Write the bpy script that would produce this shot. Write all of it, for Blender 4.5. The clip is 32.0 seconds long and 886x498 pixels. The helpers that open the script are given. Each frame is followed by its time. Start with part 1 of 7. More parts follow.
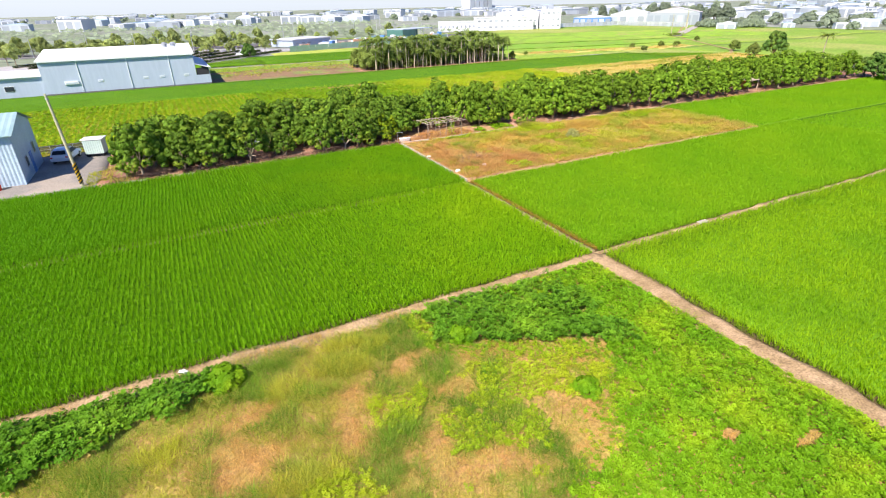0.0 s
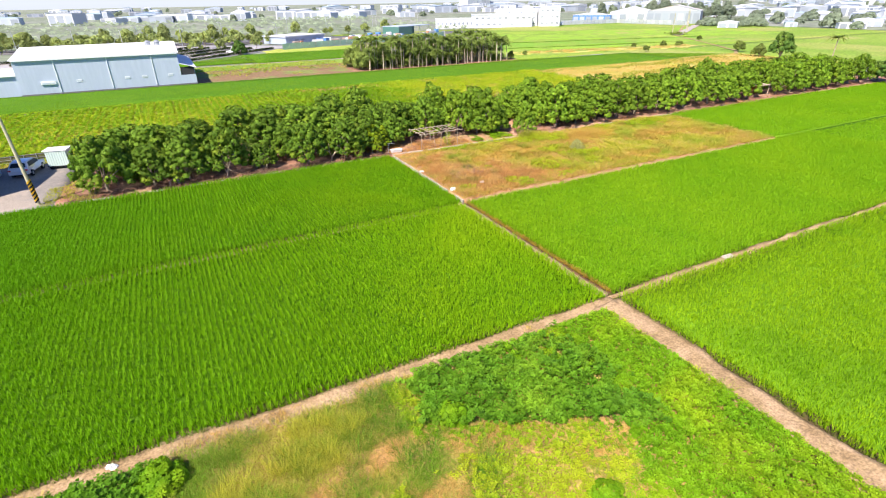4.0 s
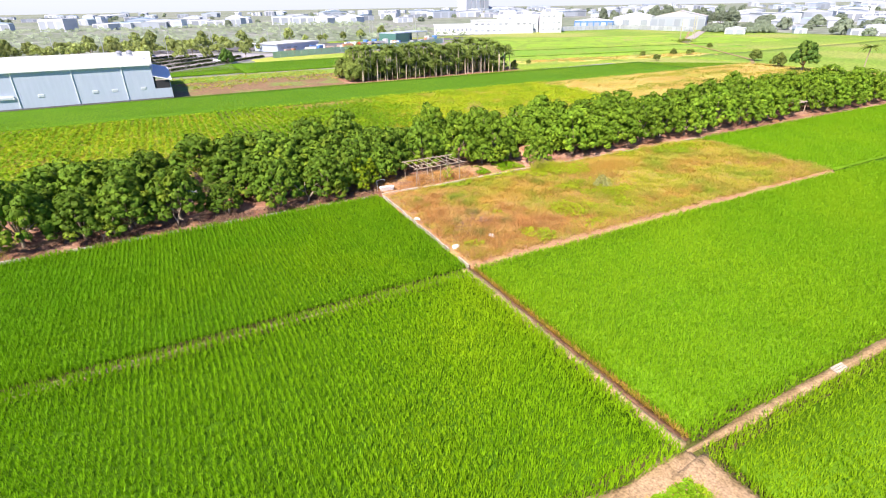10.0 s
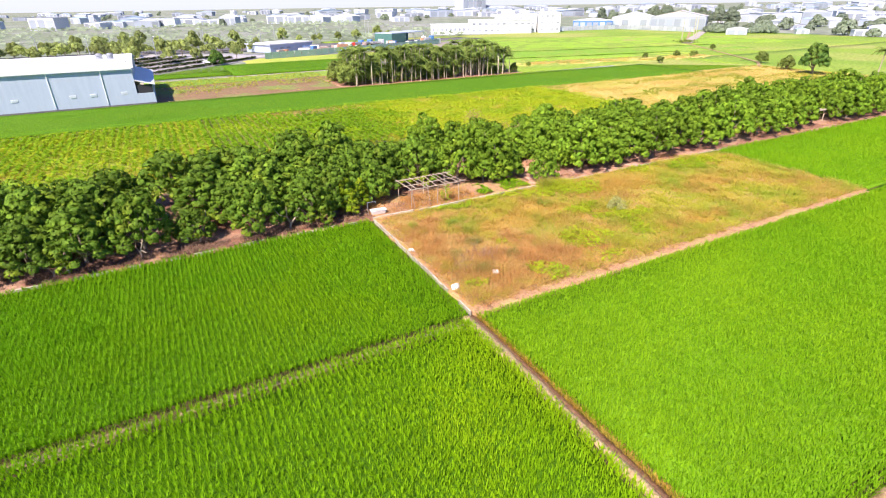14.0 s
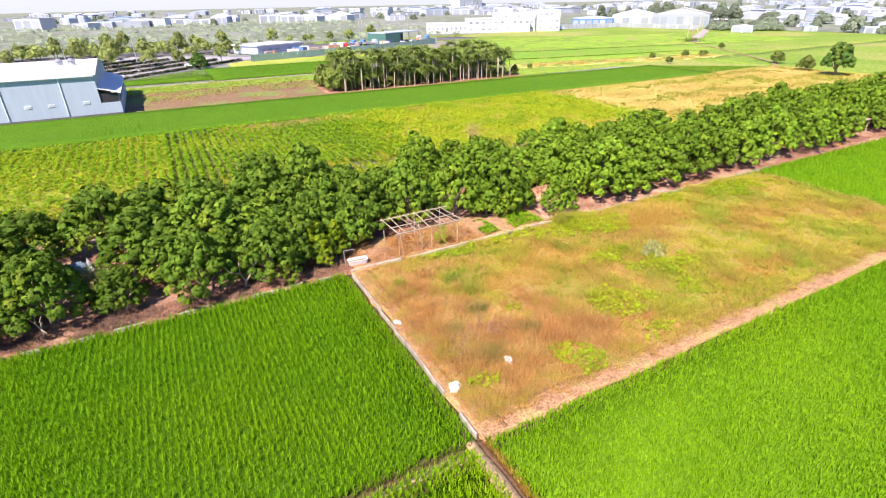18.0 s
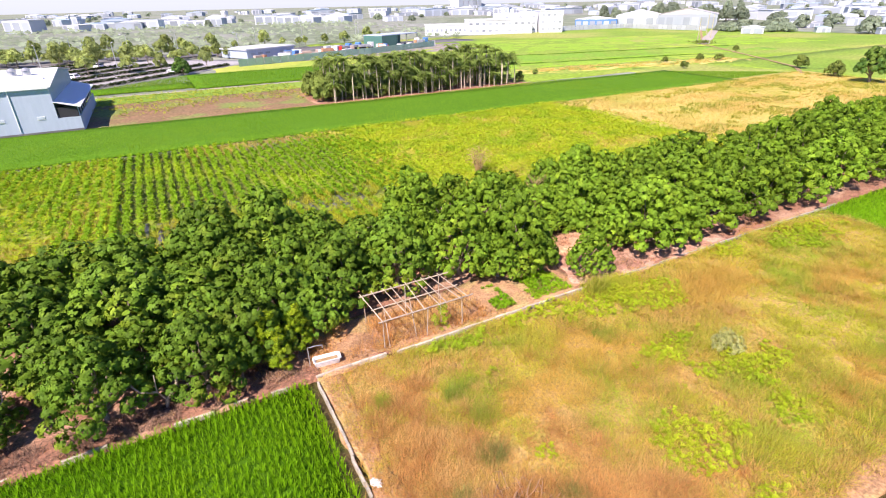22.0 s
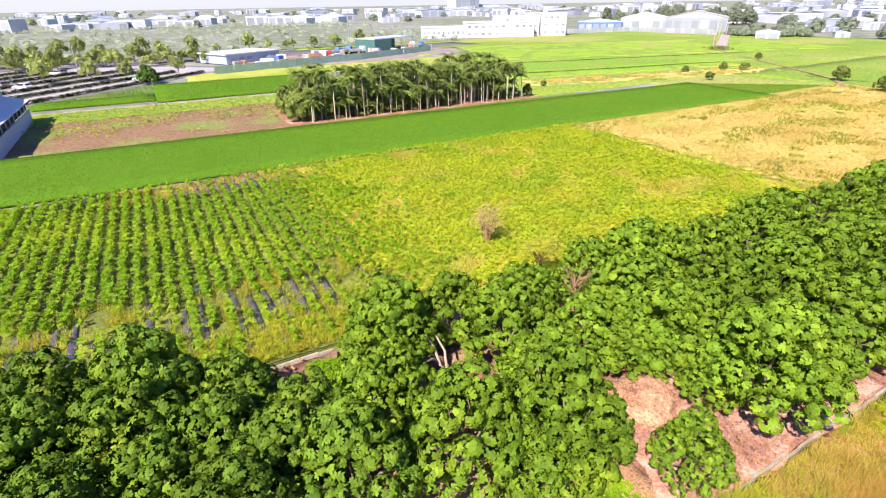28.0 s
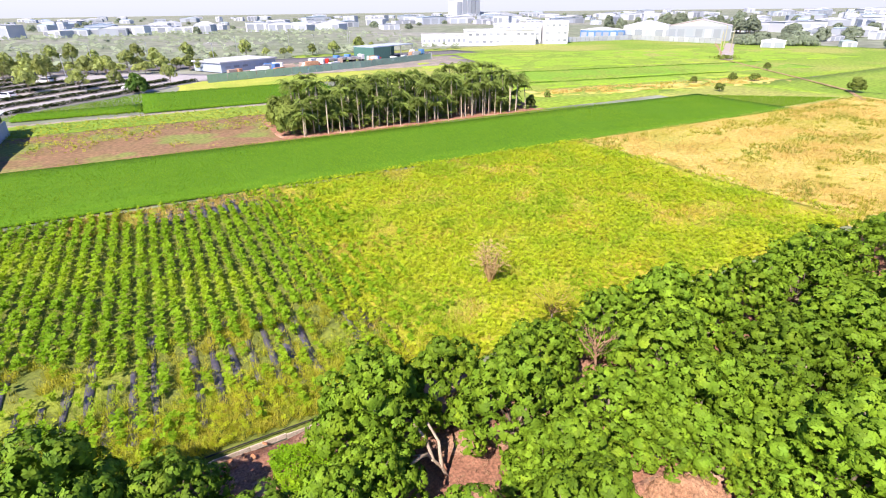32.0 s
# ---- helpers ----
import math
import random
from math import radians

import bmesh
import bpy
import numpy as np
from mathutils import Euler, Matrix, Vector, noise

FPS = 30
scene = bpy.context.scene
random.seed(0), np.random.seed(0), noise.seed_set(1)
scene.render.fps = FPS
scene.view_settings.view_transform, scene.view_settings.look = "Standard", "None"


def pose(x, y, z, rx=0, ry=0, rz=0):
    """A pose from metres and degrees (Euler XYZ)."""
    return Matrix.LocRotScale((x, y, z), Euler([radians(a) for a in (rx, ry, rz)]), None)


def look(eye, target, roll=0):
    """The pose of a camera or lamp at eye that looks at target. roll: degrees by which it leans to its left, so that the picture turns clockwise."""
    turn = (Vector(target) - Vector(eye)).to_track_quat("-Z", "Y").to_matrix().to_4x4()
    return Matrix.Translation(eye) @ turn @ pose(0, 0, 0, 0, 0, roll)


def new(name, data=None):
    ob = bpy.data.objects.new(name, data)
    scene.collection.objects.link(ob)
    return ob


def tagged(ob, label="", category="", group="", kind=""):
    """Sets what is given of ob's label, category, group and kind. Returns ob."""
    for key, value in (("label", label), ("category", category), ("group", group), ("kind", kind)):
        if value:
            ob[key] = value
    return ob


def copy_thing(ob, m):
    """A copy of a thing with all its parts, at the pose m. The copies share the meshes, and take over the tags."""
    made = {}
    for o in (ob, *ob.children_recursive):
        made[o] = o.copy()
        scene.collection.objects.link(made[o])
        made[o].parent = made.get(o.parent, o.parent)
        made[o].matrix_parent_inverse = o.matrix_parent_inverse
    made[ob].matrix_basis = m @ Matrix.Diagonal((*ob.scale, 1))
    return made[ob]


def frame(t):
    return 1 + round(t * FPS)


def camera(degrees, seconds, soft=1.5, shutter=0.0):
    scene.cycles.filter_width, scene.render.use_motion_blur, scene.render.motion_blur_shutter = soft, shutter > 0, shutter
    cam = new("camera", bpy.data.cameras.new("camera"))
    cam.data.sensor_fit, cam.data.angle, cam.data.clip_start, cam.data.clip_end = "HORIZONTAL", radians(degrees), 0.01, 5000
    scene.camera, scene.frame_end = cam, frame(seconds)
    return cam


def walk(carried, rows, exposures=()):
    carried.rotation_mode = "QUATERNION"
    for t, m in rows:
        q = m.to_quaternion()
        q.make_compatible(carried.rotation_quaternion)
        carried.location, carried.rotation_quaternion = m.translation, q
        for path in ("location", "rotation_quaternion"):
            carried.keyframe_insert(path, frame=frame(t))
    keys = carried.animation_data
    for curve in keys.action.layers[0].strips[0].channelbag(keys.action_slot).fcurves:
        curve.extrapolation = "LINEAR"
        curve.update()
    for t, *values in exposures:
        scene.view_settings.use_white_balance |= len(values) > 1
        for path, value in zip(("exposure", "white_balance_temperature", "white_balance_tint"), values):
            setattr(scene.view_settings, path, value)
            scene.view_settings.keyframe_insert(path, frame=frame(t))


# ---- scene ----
cam = camera(82.0, 32.0, soft=1.1)
PATH = [
    (0, (-21.961, -38.325, 14.521), (-9.796, -14.159, 1.531), -1.30),
    (0.5, (-21.740, -37.978, 14.495), (-9.557, -13.835, 1.501), -1.20),
    (1, (-21.505, -37.615, 14.446), (-9.309, -13.487, 1.441), -1.12),
    (1.5, (-21.238, -37.215, 14.384), (-9.028, -13.108, 1.364), -1.10),
    (2, (-20.952, -36.755, 14.342), (-8.720, -12.677, 1.296), -1.08),
    (2.5, (-20.634, -36.208, 14.370), (-8.385, -12.161, 1.275), -1.05),
    (3, (-20.267, -35.573, 14.530), (-8.009, -11.558, 1.382), -1.03),
    (3.5, (-19.887, -34.886, 14.804), (-7.615, -10.900, 1.619), -0.90),
    (5.5, (-17.983, -31.453, 15.279), (-5.678, -7.468, 2.109), -1.00),
    (6, (-17.565, -30.612, 15.265), (-5.245, -6.631, 2.095), -0.92),
    (6.5, (-17.162, -29.788, 15.247), (-4.830, -5.801, 2.100), -0.93),
    (7, (-16.752, -28.964, 15.217), (-4.419, -4.974, 2.081), -0.95),
    (7.5, (-16.360, -28.145, 15.189), (-4.022, -4.162, 2.050), -0.92),
    (8, (-16.011, -27.378, 15.185), (-3.650, -3.394, 2.060), -0.90),
    (8.5, (-15.695, -26.695, 15.206), (-3.315, -2.700, 2.115), -0.90),
    (9, (-15.380, -26.077, 15.246), (-2.998, -2.062, 2.197), -0.90),
    (9.5, (-15.072, -25.498, 15.303), (-2.685, -1.465, 2.294), -0.90),
    (10, (-14.791, -24.958, 15.370), (-2.391, -0.919, 2.395), -0.90),
    (10.5, (-14.525, -24.466, 15.439), (-2.115, -0.416, 2.498), -0.90),
    (11, (-14.233, -24.015, 15.481), (-1.812, 0.055, 2.577), -0.90),
    (11.5, (-13.901, -23.590, 15.472), (-1.475, 0.490, 2.598), -0.90),
    (12, (-13.619, -23.181, 15.478), (-1.189, 0.889, 2.604), -0.93),
    (12.5, (-13.438, -22.709, 15.577), (-0.989, 1.333, 2.659), -0.95),
    (13, (-13.233, -22.062, 15.697), (-0.746, 1.941, 2.722), -0.90),
    (13.5, (-12.875, -21.251, 15.727), (-0.343, 2.710, 2.722), -0.80),
    (15.5, (-10.875, -17.573, 15.539), (1.714, 6.305, 2.459), -0.90),
    (16, (-10.302, -16.547, 15.556), (2.299, 7.337, 2.480), -1.02),
    (16.5, (-9.771, -15.556, 15.601), (2.843, 8.321, 2.525), -1.05),
    (17, (-9.211, -14.545, 15.646), (3.404, 9.318, 2.552), -1.08),
    (17.5, (-8.607, -13.495, 15.672), (4.011, 10.358, 2.558), -1.10),
    (18, (-7.993, -12.425, 15.699), (4.634, 11.427, 2.585), -1.10),
    (18.5, (-7.377, -11.339, 15.738), (5.249, 12.513, 2.624), -1.10),
    (19, (-6.779, -10.229, 15.772), (5.855, 13.615, 2.659), -1.08),
    (19.5, (-6.191, -9.108, 15.786), (6.456, 14.737, 2.687), -1.05),
    (20, (-5.603, -8.022, 15.794), (7.044, 15.836, 2.710), -1.08),
    (20.5, (-5.014, -6.956, 15.812), (7.632, 16.902, 2.728), -1.10),
    (21, (-4.404, -5.842, 15.837), (8.247, 18.001, 2.742), -1.12),
    (21.5, (-3.802, -4.694, 15.876), (8.849, 19.140, 2.774), -1.18),
    (22, (-3.223, -3.583, 15.917), (9.424, 20.253, 2.814), -1.22),
    (22.5, (-2.594, -2.499, 15.939), (10.043, 21.343, 2.832), -1.25),
    (23, (-1.932, -1.409, 15.967), (10.708, 22.436, 2.857), -1.25),
    (23.5, (-1.291, -0.318, 16.017), (11.362, 23.520, 2.904), -1.27),
    (24, (-0.669, 0.782, 16.081), (11.989, 24.608, 2.960), -1.30),
    (24.5, (-0.070, 1.890, 16.166), (12.593, 25.709, 3.041), -1.30),
    (25, (0.494, 3.035, 16.226), (13.192, 26.839, 3.105), -1.23),
    (25.5, (1.010, 4.264, 16.211), (13.795, 28.032, 3.101), -1.00),
    (27.5, (3.509, 8.775, 16.244), (16.294, 32.543, 3.134), -1.00),
    (28, (4.082, 9.815, 16.297), (16.905, 33.574, 3.203), -0.92),
    (28.5, (4.653, 10.822, 16.364), (17.477, 34.590, 3.295), -0.93),
    (29, (5.160, 11.708, 16.413), (17.983, 35.498, 3.393), -0.95),
    (29.5, (5.579, 12.449, 16.414), (18.424, 36.261, 3.446), -0.92),
    (30, (5.927, 13.036, 16.382), (18.789, 36.864, 3.459), -0.90),
    (30.5, (6.210, 13.455, 16.346), (19.071, 37.305, 3.469), -0.90),
    (31, (6.426, 13.748, 16.332), (19.280, 37.624, 3.492), -0.88),
    (31.5, (6.584, 13.966, 16.351), (19.445, 37.855, 3.540), -0.80),
    (32, (6.708, 14.145, 16.385), (19.600, 38.042, 3.605), -0.70),
]
walk(cam, [(t, look(eye, aim, roll)) for t, eye, aim, roll in PATH], [(0, 0.82, 6750, 14), (7, 0.90, 6800, 18), (14, 0.92, 6800, 21), (22, 0.86, 6800, 24), (26, 0.86, 6800, 24), (32, 0.85, 6800, 22)])

# ---- light: hazy late-morning sun from behind and to the left ----
SUN_TO = Vector((-0.75, -0.50, 1.0)).normalized()
SUN_ELEV = math.asin(SUN_TO.z)
world = bpy.data.worlds.new("sky")
scene.world = world
world.use_nodes = True
wn, wl = world.node_tree.nodes, world.node_tree.links
sky = wn.new("ShaderNodeTexSky")
sky.sky_type = "NISHITA"
sky.sun_disc = False
sky.sun_elevation = SUN_ELEV
sky.sun_rotation = math.atan2(SUN_TO.x, SUN_TO.y)
sky.altitude, sky.air_density, sky.dust_density, sky.ozone_density = 0, 1.0, 0.1, 4.0
tint = wn.new("ShaderNodeMix")
tint.data_type, tint.blend_type = "RGBA", "MULTIPLY"
tint.inputs[0].default_value, tint.inputs[7].default_value = 1.0, (0.64, 0.82, 1.25, 1)
wl.new(sky.outputs[0], tint.inputs[6])
wl.new(tint.outputs[2], wn["Background"].inputs[0])
wn["Background"].inputs[1].default_value = 0.075
sun = new("sun", bpy.data.lights.new("sun", "SUN"))
sun.data.energy, sun.data.angle, sun.data.color = 4.85, radians(0.6), (1.0, 0.95, 0.86)
sun.matrix_world = look(SUN_TO * 100, (0, 0, 0))

# ---- materials ----
def node_mat(name):
    m = bpy.data.materials.new(name)
    m.use_nodes = True
    return m, m.node_tree.nodes, m.node_tree.links


def surf(name, c1, c2, scale=3.0, rough=0.8, bump=0.0, c3=None, scale3=0.2, edge3=(0.5, 0.6), grain=0.0, grain_scale=40.0,
         island=0.0, objrand=0.0, leaf=0.0, spec=0.3, metal=0.0, stretch=None, coat=0.0, drift=None):
    """Two-tone noise, an optional third tone in large patches, a slow change of tone along x, fine grain, and random value per island or object."""
    m, n, l = node_mat(name)
    b = n["Principled BSDF"]
    b.inputs["Roughness"].default_value, b.inputs["Metallic"].default_value = rough, metal
    b.inputs["Specular IOR Level"].default_value = spec
    b.inputs["Coat Weight"].default_value = coat
    tc = n.new("ShaderNodeTexCoord")
    co = tc.outputs["Object"]
    if stretch:
        mp = n.new("ShaderNodeMapping")
        mp.inputs["Scale"].default_value = stretch
        l.new(co, mp.inputs[0])
        co = mp.outputs[0]

    def noise_at(s, detail=4):
        q = n.new("ShaderNodeTexNoise")
        q.inputs["Scale"].default_value, q.inputs["Detail"].default_value = s, detail
        l.new(co, q.inputs["Vector"])
        return q.outputs[0]

    def ranged(v, lo, hi, a, z):
        q = n.new("ShaderNodeMapRange")
        for k, val in zip(("From Min", "From Max", "To Min", "To Max"), (lo, hi, a, z)):
            q.inputs[k].default_value = val
        l.new(v, q.inputs[0])
        return q.outputs[0]

    def mixed(fac, a, z, how="MIX"):
        q = n.new("ShaderNodeMix")
        q.data_type, q.blend_type = "RGBA", how
        for slot, v in ((0, fac), (6, a), (7, z)):
            if isinstance(v, (tuple, float, int)):
                q.inputs[slot].default_value = (*v, 1) if isinstance(v, tuple) else v
            else:
                l.new(v, q.inputs[slot])
        return q.outputs[2]

    col = mixed(ranged(noise_at(scale), 0.35, 0.65, 0, 1), c1, c2)
    if c3:
        col = mixed(ranged(noise_at(scale3, 3), edge3[0], edge3[1], 0, 1), col, c3)
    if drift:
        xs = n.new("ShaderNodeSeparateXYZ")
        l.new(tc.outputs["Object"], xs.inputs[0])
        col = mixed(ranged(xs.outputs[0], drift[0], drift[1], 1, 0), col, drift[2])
    if grain:
        col = mixed(1.0, col, ranged(noise_at(grain_scale, 2), 0.3, 0.7, 1 - grain, 1 + grain), "MULTIPLY")
    if island:
        g = n.new("ShaderNodeNewGeometry")
        col = mixed(1.0, col, ranged(g.outputs["Random Per Island"], 0, 1, 1 - island, 1 + island), "MULTIPLY")
    if objrand:
        g = n.new("ShaderNodeObjectInfo")
        col = mixed(1.0, col, ranged(g.outputs["Random"], 0, 1, 1 - objrand, 1 + objrand), "MULTIPLY")
    l.new(col, b.inputs["Base Color"])
    if bump:
        bp = n.new("ShaderNodeBump")
        bp.inputs["Strength"].default_value, bp.inputs["Distance"].default_value = bump, 0.05
        l.new(noise_at(grain_scale if grain else scale * 6), bp.inputs["Height"])
        l.new(bp.outputs[0], b.inputs["Normal"])
    if leaf:
        tr = n.new("ShaderNodeBsdfTranslucent")
        l.new(mixed(1.0, col, (1.25, 1.15, 0.6), "MULTIPLY"), tr.inputs[0])
        mx = n.new("ShaderNodeMixShader")
        mx.inputs[0].default_value = leaf
        l.new(b.outputs[0], mx.inputs[1])
        l.new(tr.outputs[0], mx.inputs[2])
        l.new(mx.outputs[0], n["Material Output"].inputs[0])
    return m


def plain(name, c, rough=0.6, metal=0.0, spec=0.4, grain=0.12, coat=0.0):
    return surf(name, tuple(v * 0.92 for v in c), c, 1.5, rough, 0.0, grain=grain, grain_scale=14, metal=metal, spec=spec, coat=coat)


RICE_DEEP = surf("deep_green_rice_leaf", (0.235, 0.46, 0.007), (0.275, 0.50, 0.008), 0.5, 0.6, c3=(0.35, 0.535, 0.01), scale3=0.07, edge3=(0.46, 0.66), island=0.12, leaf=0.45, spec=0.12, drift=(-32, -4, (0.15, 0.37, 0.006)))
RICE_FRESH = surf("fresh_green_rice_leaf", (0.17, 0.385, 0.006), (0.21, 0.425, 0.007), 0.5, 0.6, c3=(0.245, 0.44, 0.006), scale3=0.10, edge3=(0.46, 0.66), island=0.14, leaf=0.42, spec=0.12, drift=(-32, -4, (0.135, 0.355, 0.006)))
MANGO_OLD = surf("old_mango_leaf", (0.085, 0.172, 0.014), (0.125, 0.215, 0.017), 0.9, 0.6, c3=(0.215, 0.285, 0.02), scale3=0.45, edge3=(0.52, 0.70), island=0.32, objrand=0.2, leaf=0.07, spec=0.12)
BANYAN = surf("deep_green_tree_leaf", (0.065, 0.15, 0.025), (0.10, 0.19, 0.03), 0.6, 0.6, c3=(0.14, 0.23, 0.035), scale3=0.4, island=0.25, leaf=0.1, spec=0.15)
YOUNG_LEAF = surf("young_tree_leaf", (0.20, 0.32, 0.012), (0.27, 0.37, 0.015), 0.9, 0.6, c3=(0.36, 0.42, 0.02), scale3=0.6, island=0.25, leaf=0.25, spec=0.12)
KERB = surf("worn_pale_kerb_concrete", (0.54, 0.47, 0.39), (0.45, 0.38, 0.30), 2.0, 0.9, 0.3, grain=0.25, grain_scale=18, objrand=0.15)
RICE = surf("rice_leaf", (0.22, 0.445, 0.012), (0.255, 0.475, 0.014), 0.5, 0.6, c3=(0.285, 0.49, 0.014), scale3=0.09, edge3=(0.46, 0.68), island=0.03, leaf=0.48, spec=0.1)
RICE_DARK = surf("young_rice_leaf", (0.165, 0.345, 0.022), (0.19, 0.37, 0.026), 0.2, 0.6, c3=(0.23, 0.39, 0.03), scale3=0.05, island=0.05, leaf=0.45, spec=0.1)
RICE_LIME = surf("ripening_rice_leaf", (0.25, 0.44, 0.008), (0.29, 0.475, 0.009), 0.4, 0.6, c3=(0.20, 0.40, 0.008), scale3=0.08, island=0.14, leaf=0.42, spec=0.15)
DEEP_GREEN_GROUND = surf("deep_green_ground", (0.058, 0.145, 0.007), (0.067, 0.16, 0.009), 1.2, 0.95, 0.3, grain=0.3, spec=0.02)
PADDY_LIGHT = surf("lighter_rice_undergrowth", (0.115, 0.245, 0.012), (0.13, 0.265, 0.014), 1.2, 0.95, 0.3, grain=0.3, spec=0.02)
DITCH_SOIL = surf("damp_reddish_ditch_soil", (0.21, 0.115, 0.07), (0.15, 0.085, 0.05), 1.5, 0.95, 0.4, grain=0.35, grain_scale=9, spec=0.05)
DARK_SOIL = surf("damp_dark_soil", (0.12, 0.085, 0.04), (0.085, 0.065, 0.03), 1.5, 0.95, 0.4, c3=(0.10, 0.11, 0.03), scale3=0.4, grain=0.35, grain_scale=9, spec=0.05)
PINK_DIRT = surf("pinkish_dry_dirt", (0.48, 0.275, 0.145), (0.36, 0.20, 0.105), 1.6, 0.95, 0.7, c3=(0.43, 0.30, 0.13), scale3=0.6, grain=0.4, grain_scale=10)
PADDY_GREEN = surf("paddy_green_floor", (0.08, 0.195, 0.014), (0.095, 0.215, 0.016), 0.6, 0.9, 0.3, grain=0.15, spec=0.05)
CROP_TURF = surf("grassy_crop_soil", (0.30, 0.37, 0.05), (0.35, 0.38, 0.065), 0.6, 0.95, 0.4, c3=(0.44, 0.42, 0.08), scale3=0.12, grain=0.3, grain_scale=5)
# the shade between crop rows is put into this soil's colour
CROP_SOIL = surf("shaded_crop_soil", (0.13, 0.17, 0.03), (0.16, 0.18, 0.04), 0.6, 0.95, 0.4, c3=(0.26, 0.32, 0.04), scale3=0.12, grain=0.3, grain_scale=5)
DIRT = surf("dry_dirt", (0.39, 0.265, 0.14), (0.29, 0.19, 0.095), 1.6, 0.95, 0.7, c3=(0.45, 0.305, 0.175), scale3=0.6, grain=0.35, grain_scale=11)
RED_SOIL = surf("reddish_orchard_soil", (0.34, 0.165, 0.105), (0.23, 0.11, 0.07), 1.0, 0.95, 0.5, c3=(0.42, 0.25, 0.165), scale3=0.35, grain=0.4, grain_scale=9)
HEAP = surf("pinkish_heap_straw", (0.58, 0.33, 0.19), (0.44, 0.24, 0.14), 3.0, 0.95, 0.8, grain=0.45, grain_scale=9)
PINK_LITTER = surf("reddish_dead_leaf_litter", (0.45, 0.235, 0.16), (0.32, 0.165, 0.11), 2.5, 0.95, 0.6, c3=(0.50, 0.31, 0.22), scale3=0.9, grain=0.4, grain_scale=9, island=0.3)
DITCH_STEM = surf("orange_rice_stem", (0.50, 0.30, 0.06), (0.42, 0.34, 0.05), 2.0, 0.8, island=0.3, leaf=0.25)
STEM = surf("rice_stem", (0.20, 0.20, 0.045), (0.14, 0.17, 0.03), 2.0, 0.8, island=0.3, leaf=0.2)
DRY_GROUND = surf("dry_grass_ground", (0.44, 0.28, 0.10), (0.40, 0.29, 0.09), 1.4, 0.95, 0.5, c3=(0.36, 0.30, 0.06), scale3=0.5, grain=0.4, grain_scale=7)
WEED_GROUND = surf("weedy_ground", (0.48, 0.29, 0.11), (0.42, 0.25, 0.09), 0.7, 0.95, 0.6, c3=(0.40, 0.31, 0.08), scale3=0.5, edge3=(0.45, 0.6), grain=0.35, grain_scale=7)
LUSH_GROUND = surf("lush_field_ground", (0.31, 0.40, 0.025), (0.39, 0.41, 0.035), 0.5, 0.95, 0.6, c3=(0.49, 0.39, 0.05), scale3=0.16, edge3=(0.48, 0.68), grain=0.3, grain_scale=3)
# the plain's grass tones are greyed with distance haze
PLAIN_GROUND = surf("hazed_far_plain", (0.18, 0.22, 0.14), (0.22, 0.25, 0.17), 0.02, 0.95, 0.0, c3=(0.27, 0.28, 0.24), scale3=0.008, edge3=(0.45, 0.65), grain=0.3, grain_scale=0.12)
BUND = surf("weathered_bund_soil", (0.46, 0.33, 0.19), (0.37, 0.25, 0.13), 2.2, 0.95, 0.7, c3=(0.33, 0.30, 0.09), scale3=0.7, edge3=(0.55, 0.7), grain=0.35, grain_scale=11)
RICE_FIELD_A = surf("pale_green_paddy", (0.22, 0.38, 0.03), (0.26, 0.41, 0.035), 0.08, 0.9, 0.3, c3=(0.31, 0.41, 0.05), scale3=0.03, grain=0.2, grain_scale=1.2)
RICE_FIELD_B = surf("deep_green_paddy", (0.17, 0.33, 0.03), (0.20, 0.36, 0.03), 0.08, 0.9, 0.3, c3=(0.25, 0.38, 0.04), scale3=0.03, grain=0.2, grain_scale=1.2)
YELLOW_TURF = surf("yellow_green_turf", (0.34, 0.40, 0.06), (0.40, 0.43, 0.08), 0.2, 0.95, 0.3, c3=(0.28, 0.38, 0.05), scale3=0.08, grain=0.25, grain_scale=2)
FAR_PADDY = surf("far_paddy", (0.18, 0.30, 0.03), (0.23, 0.33, 0.04), 0.05, 0.9, 0.3, c3=(0.31, 0.34, 0.08), scale3=0.02, grain=0.3, grain_scale=1.2)
BROWN_FIELD = surf("ploughed_brown_soil", (0.27, 0.155, 0.09), (0.22, 0.15, 0.07), 0.3, 0.95, 0.4, c3=(0.20, 0.24, 0.06), scale3=0.12, grain=0.3, grain_scale=2)
PALE_GRASS = surf("pale_dry_grass", (0.60, 0.47, 0.15), (0.51, 0.43, 0.11), 0.3, 0.95, 0.4, c3=(0.40, 0.41, 0.08), scale3=0.11, edge3=(0.50, 0.70), grain=0.25, grain_scale=2)
CONCRETE = surf("weathered_concrete", (0.44, 0.39, 0.32), (0.35, 0.31, 0.26), 2.0, 0.9, 0.3, grain=0.25, grain_scale=18, objrand=0.15)
ASPHALT = surf("asphalt", (0.13, 0.125, 0.13), (0.17, 0.165, 0.165), 0.3, 0.9, 0.1, grain=0.15, grain_scale=6)
YARD = surf("concrete_yard", (0.28, 0.25, 0.22), (0.22, 0.20, 0.18), 0.5, 0.9, 0.1, c3=(0.34, 0.29, 0.24), scale3=0.25, grain=0.2, grain_scale=8)
PALE_GLASS = plain("pale_window_sheet", (0.50, 0.56, 0.62), 0.4)
POLE = surf("yellowed_pole_concrete", (0.50, 0.46, 0.30), (0.42, 0.38, 0.25), 2.0, 0.9, 0.2, grain=0.2, grain_scale=18)
MINT = surf("pale_mint_steel", (0.48, 0.62, 0.57), (0.54, 0.67, 0.61), 0.8, 0.6, grain=0.08)
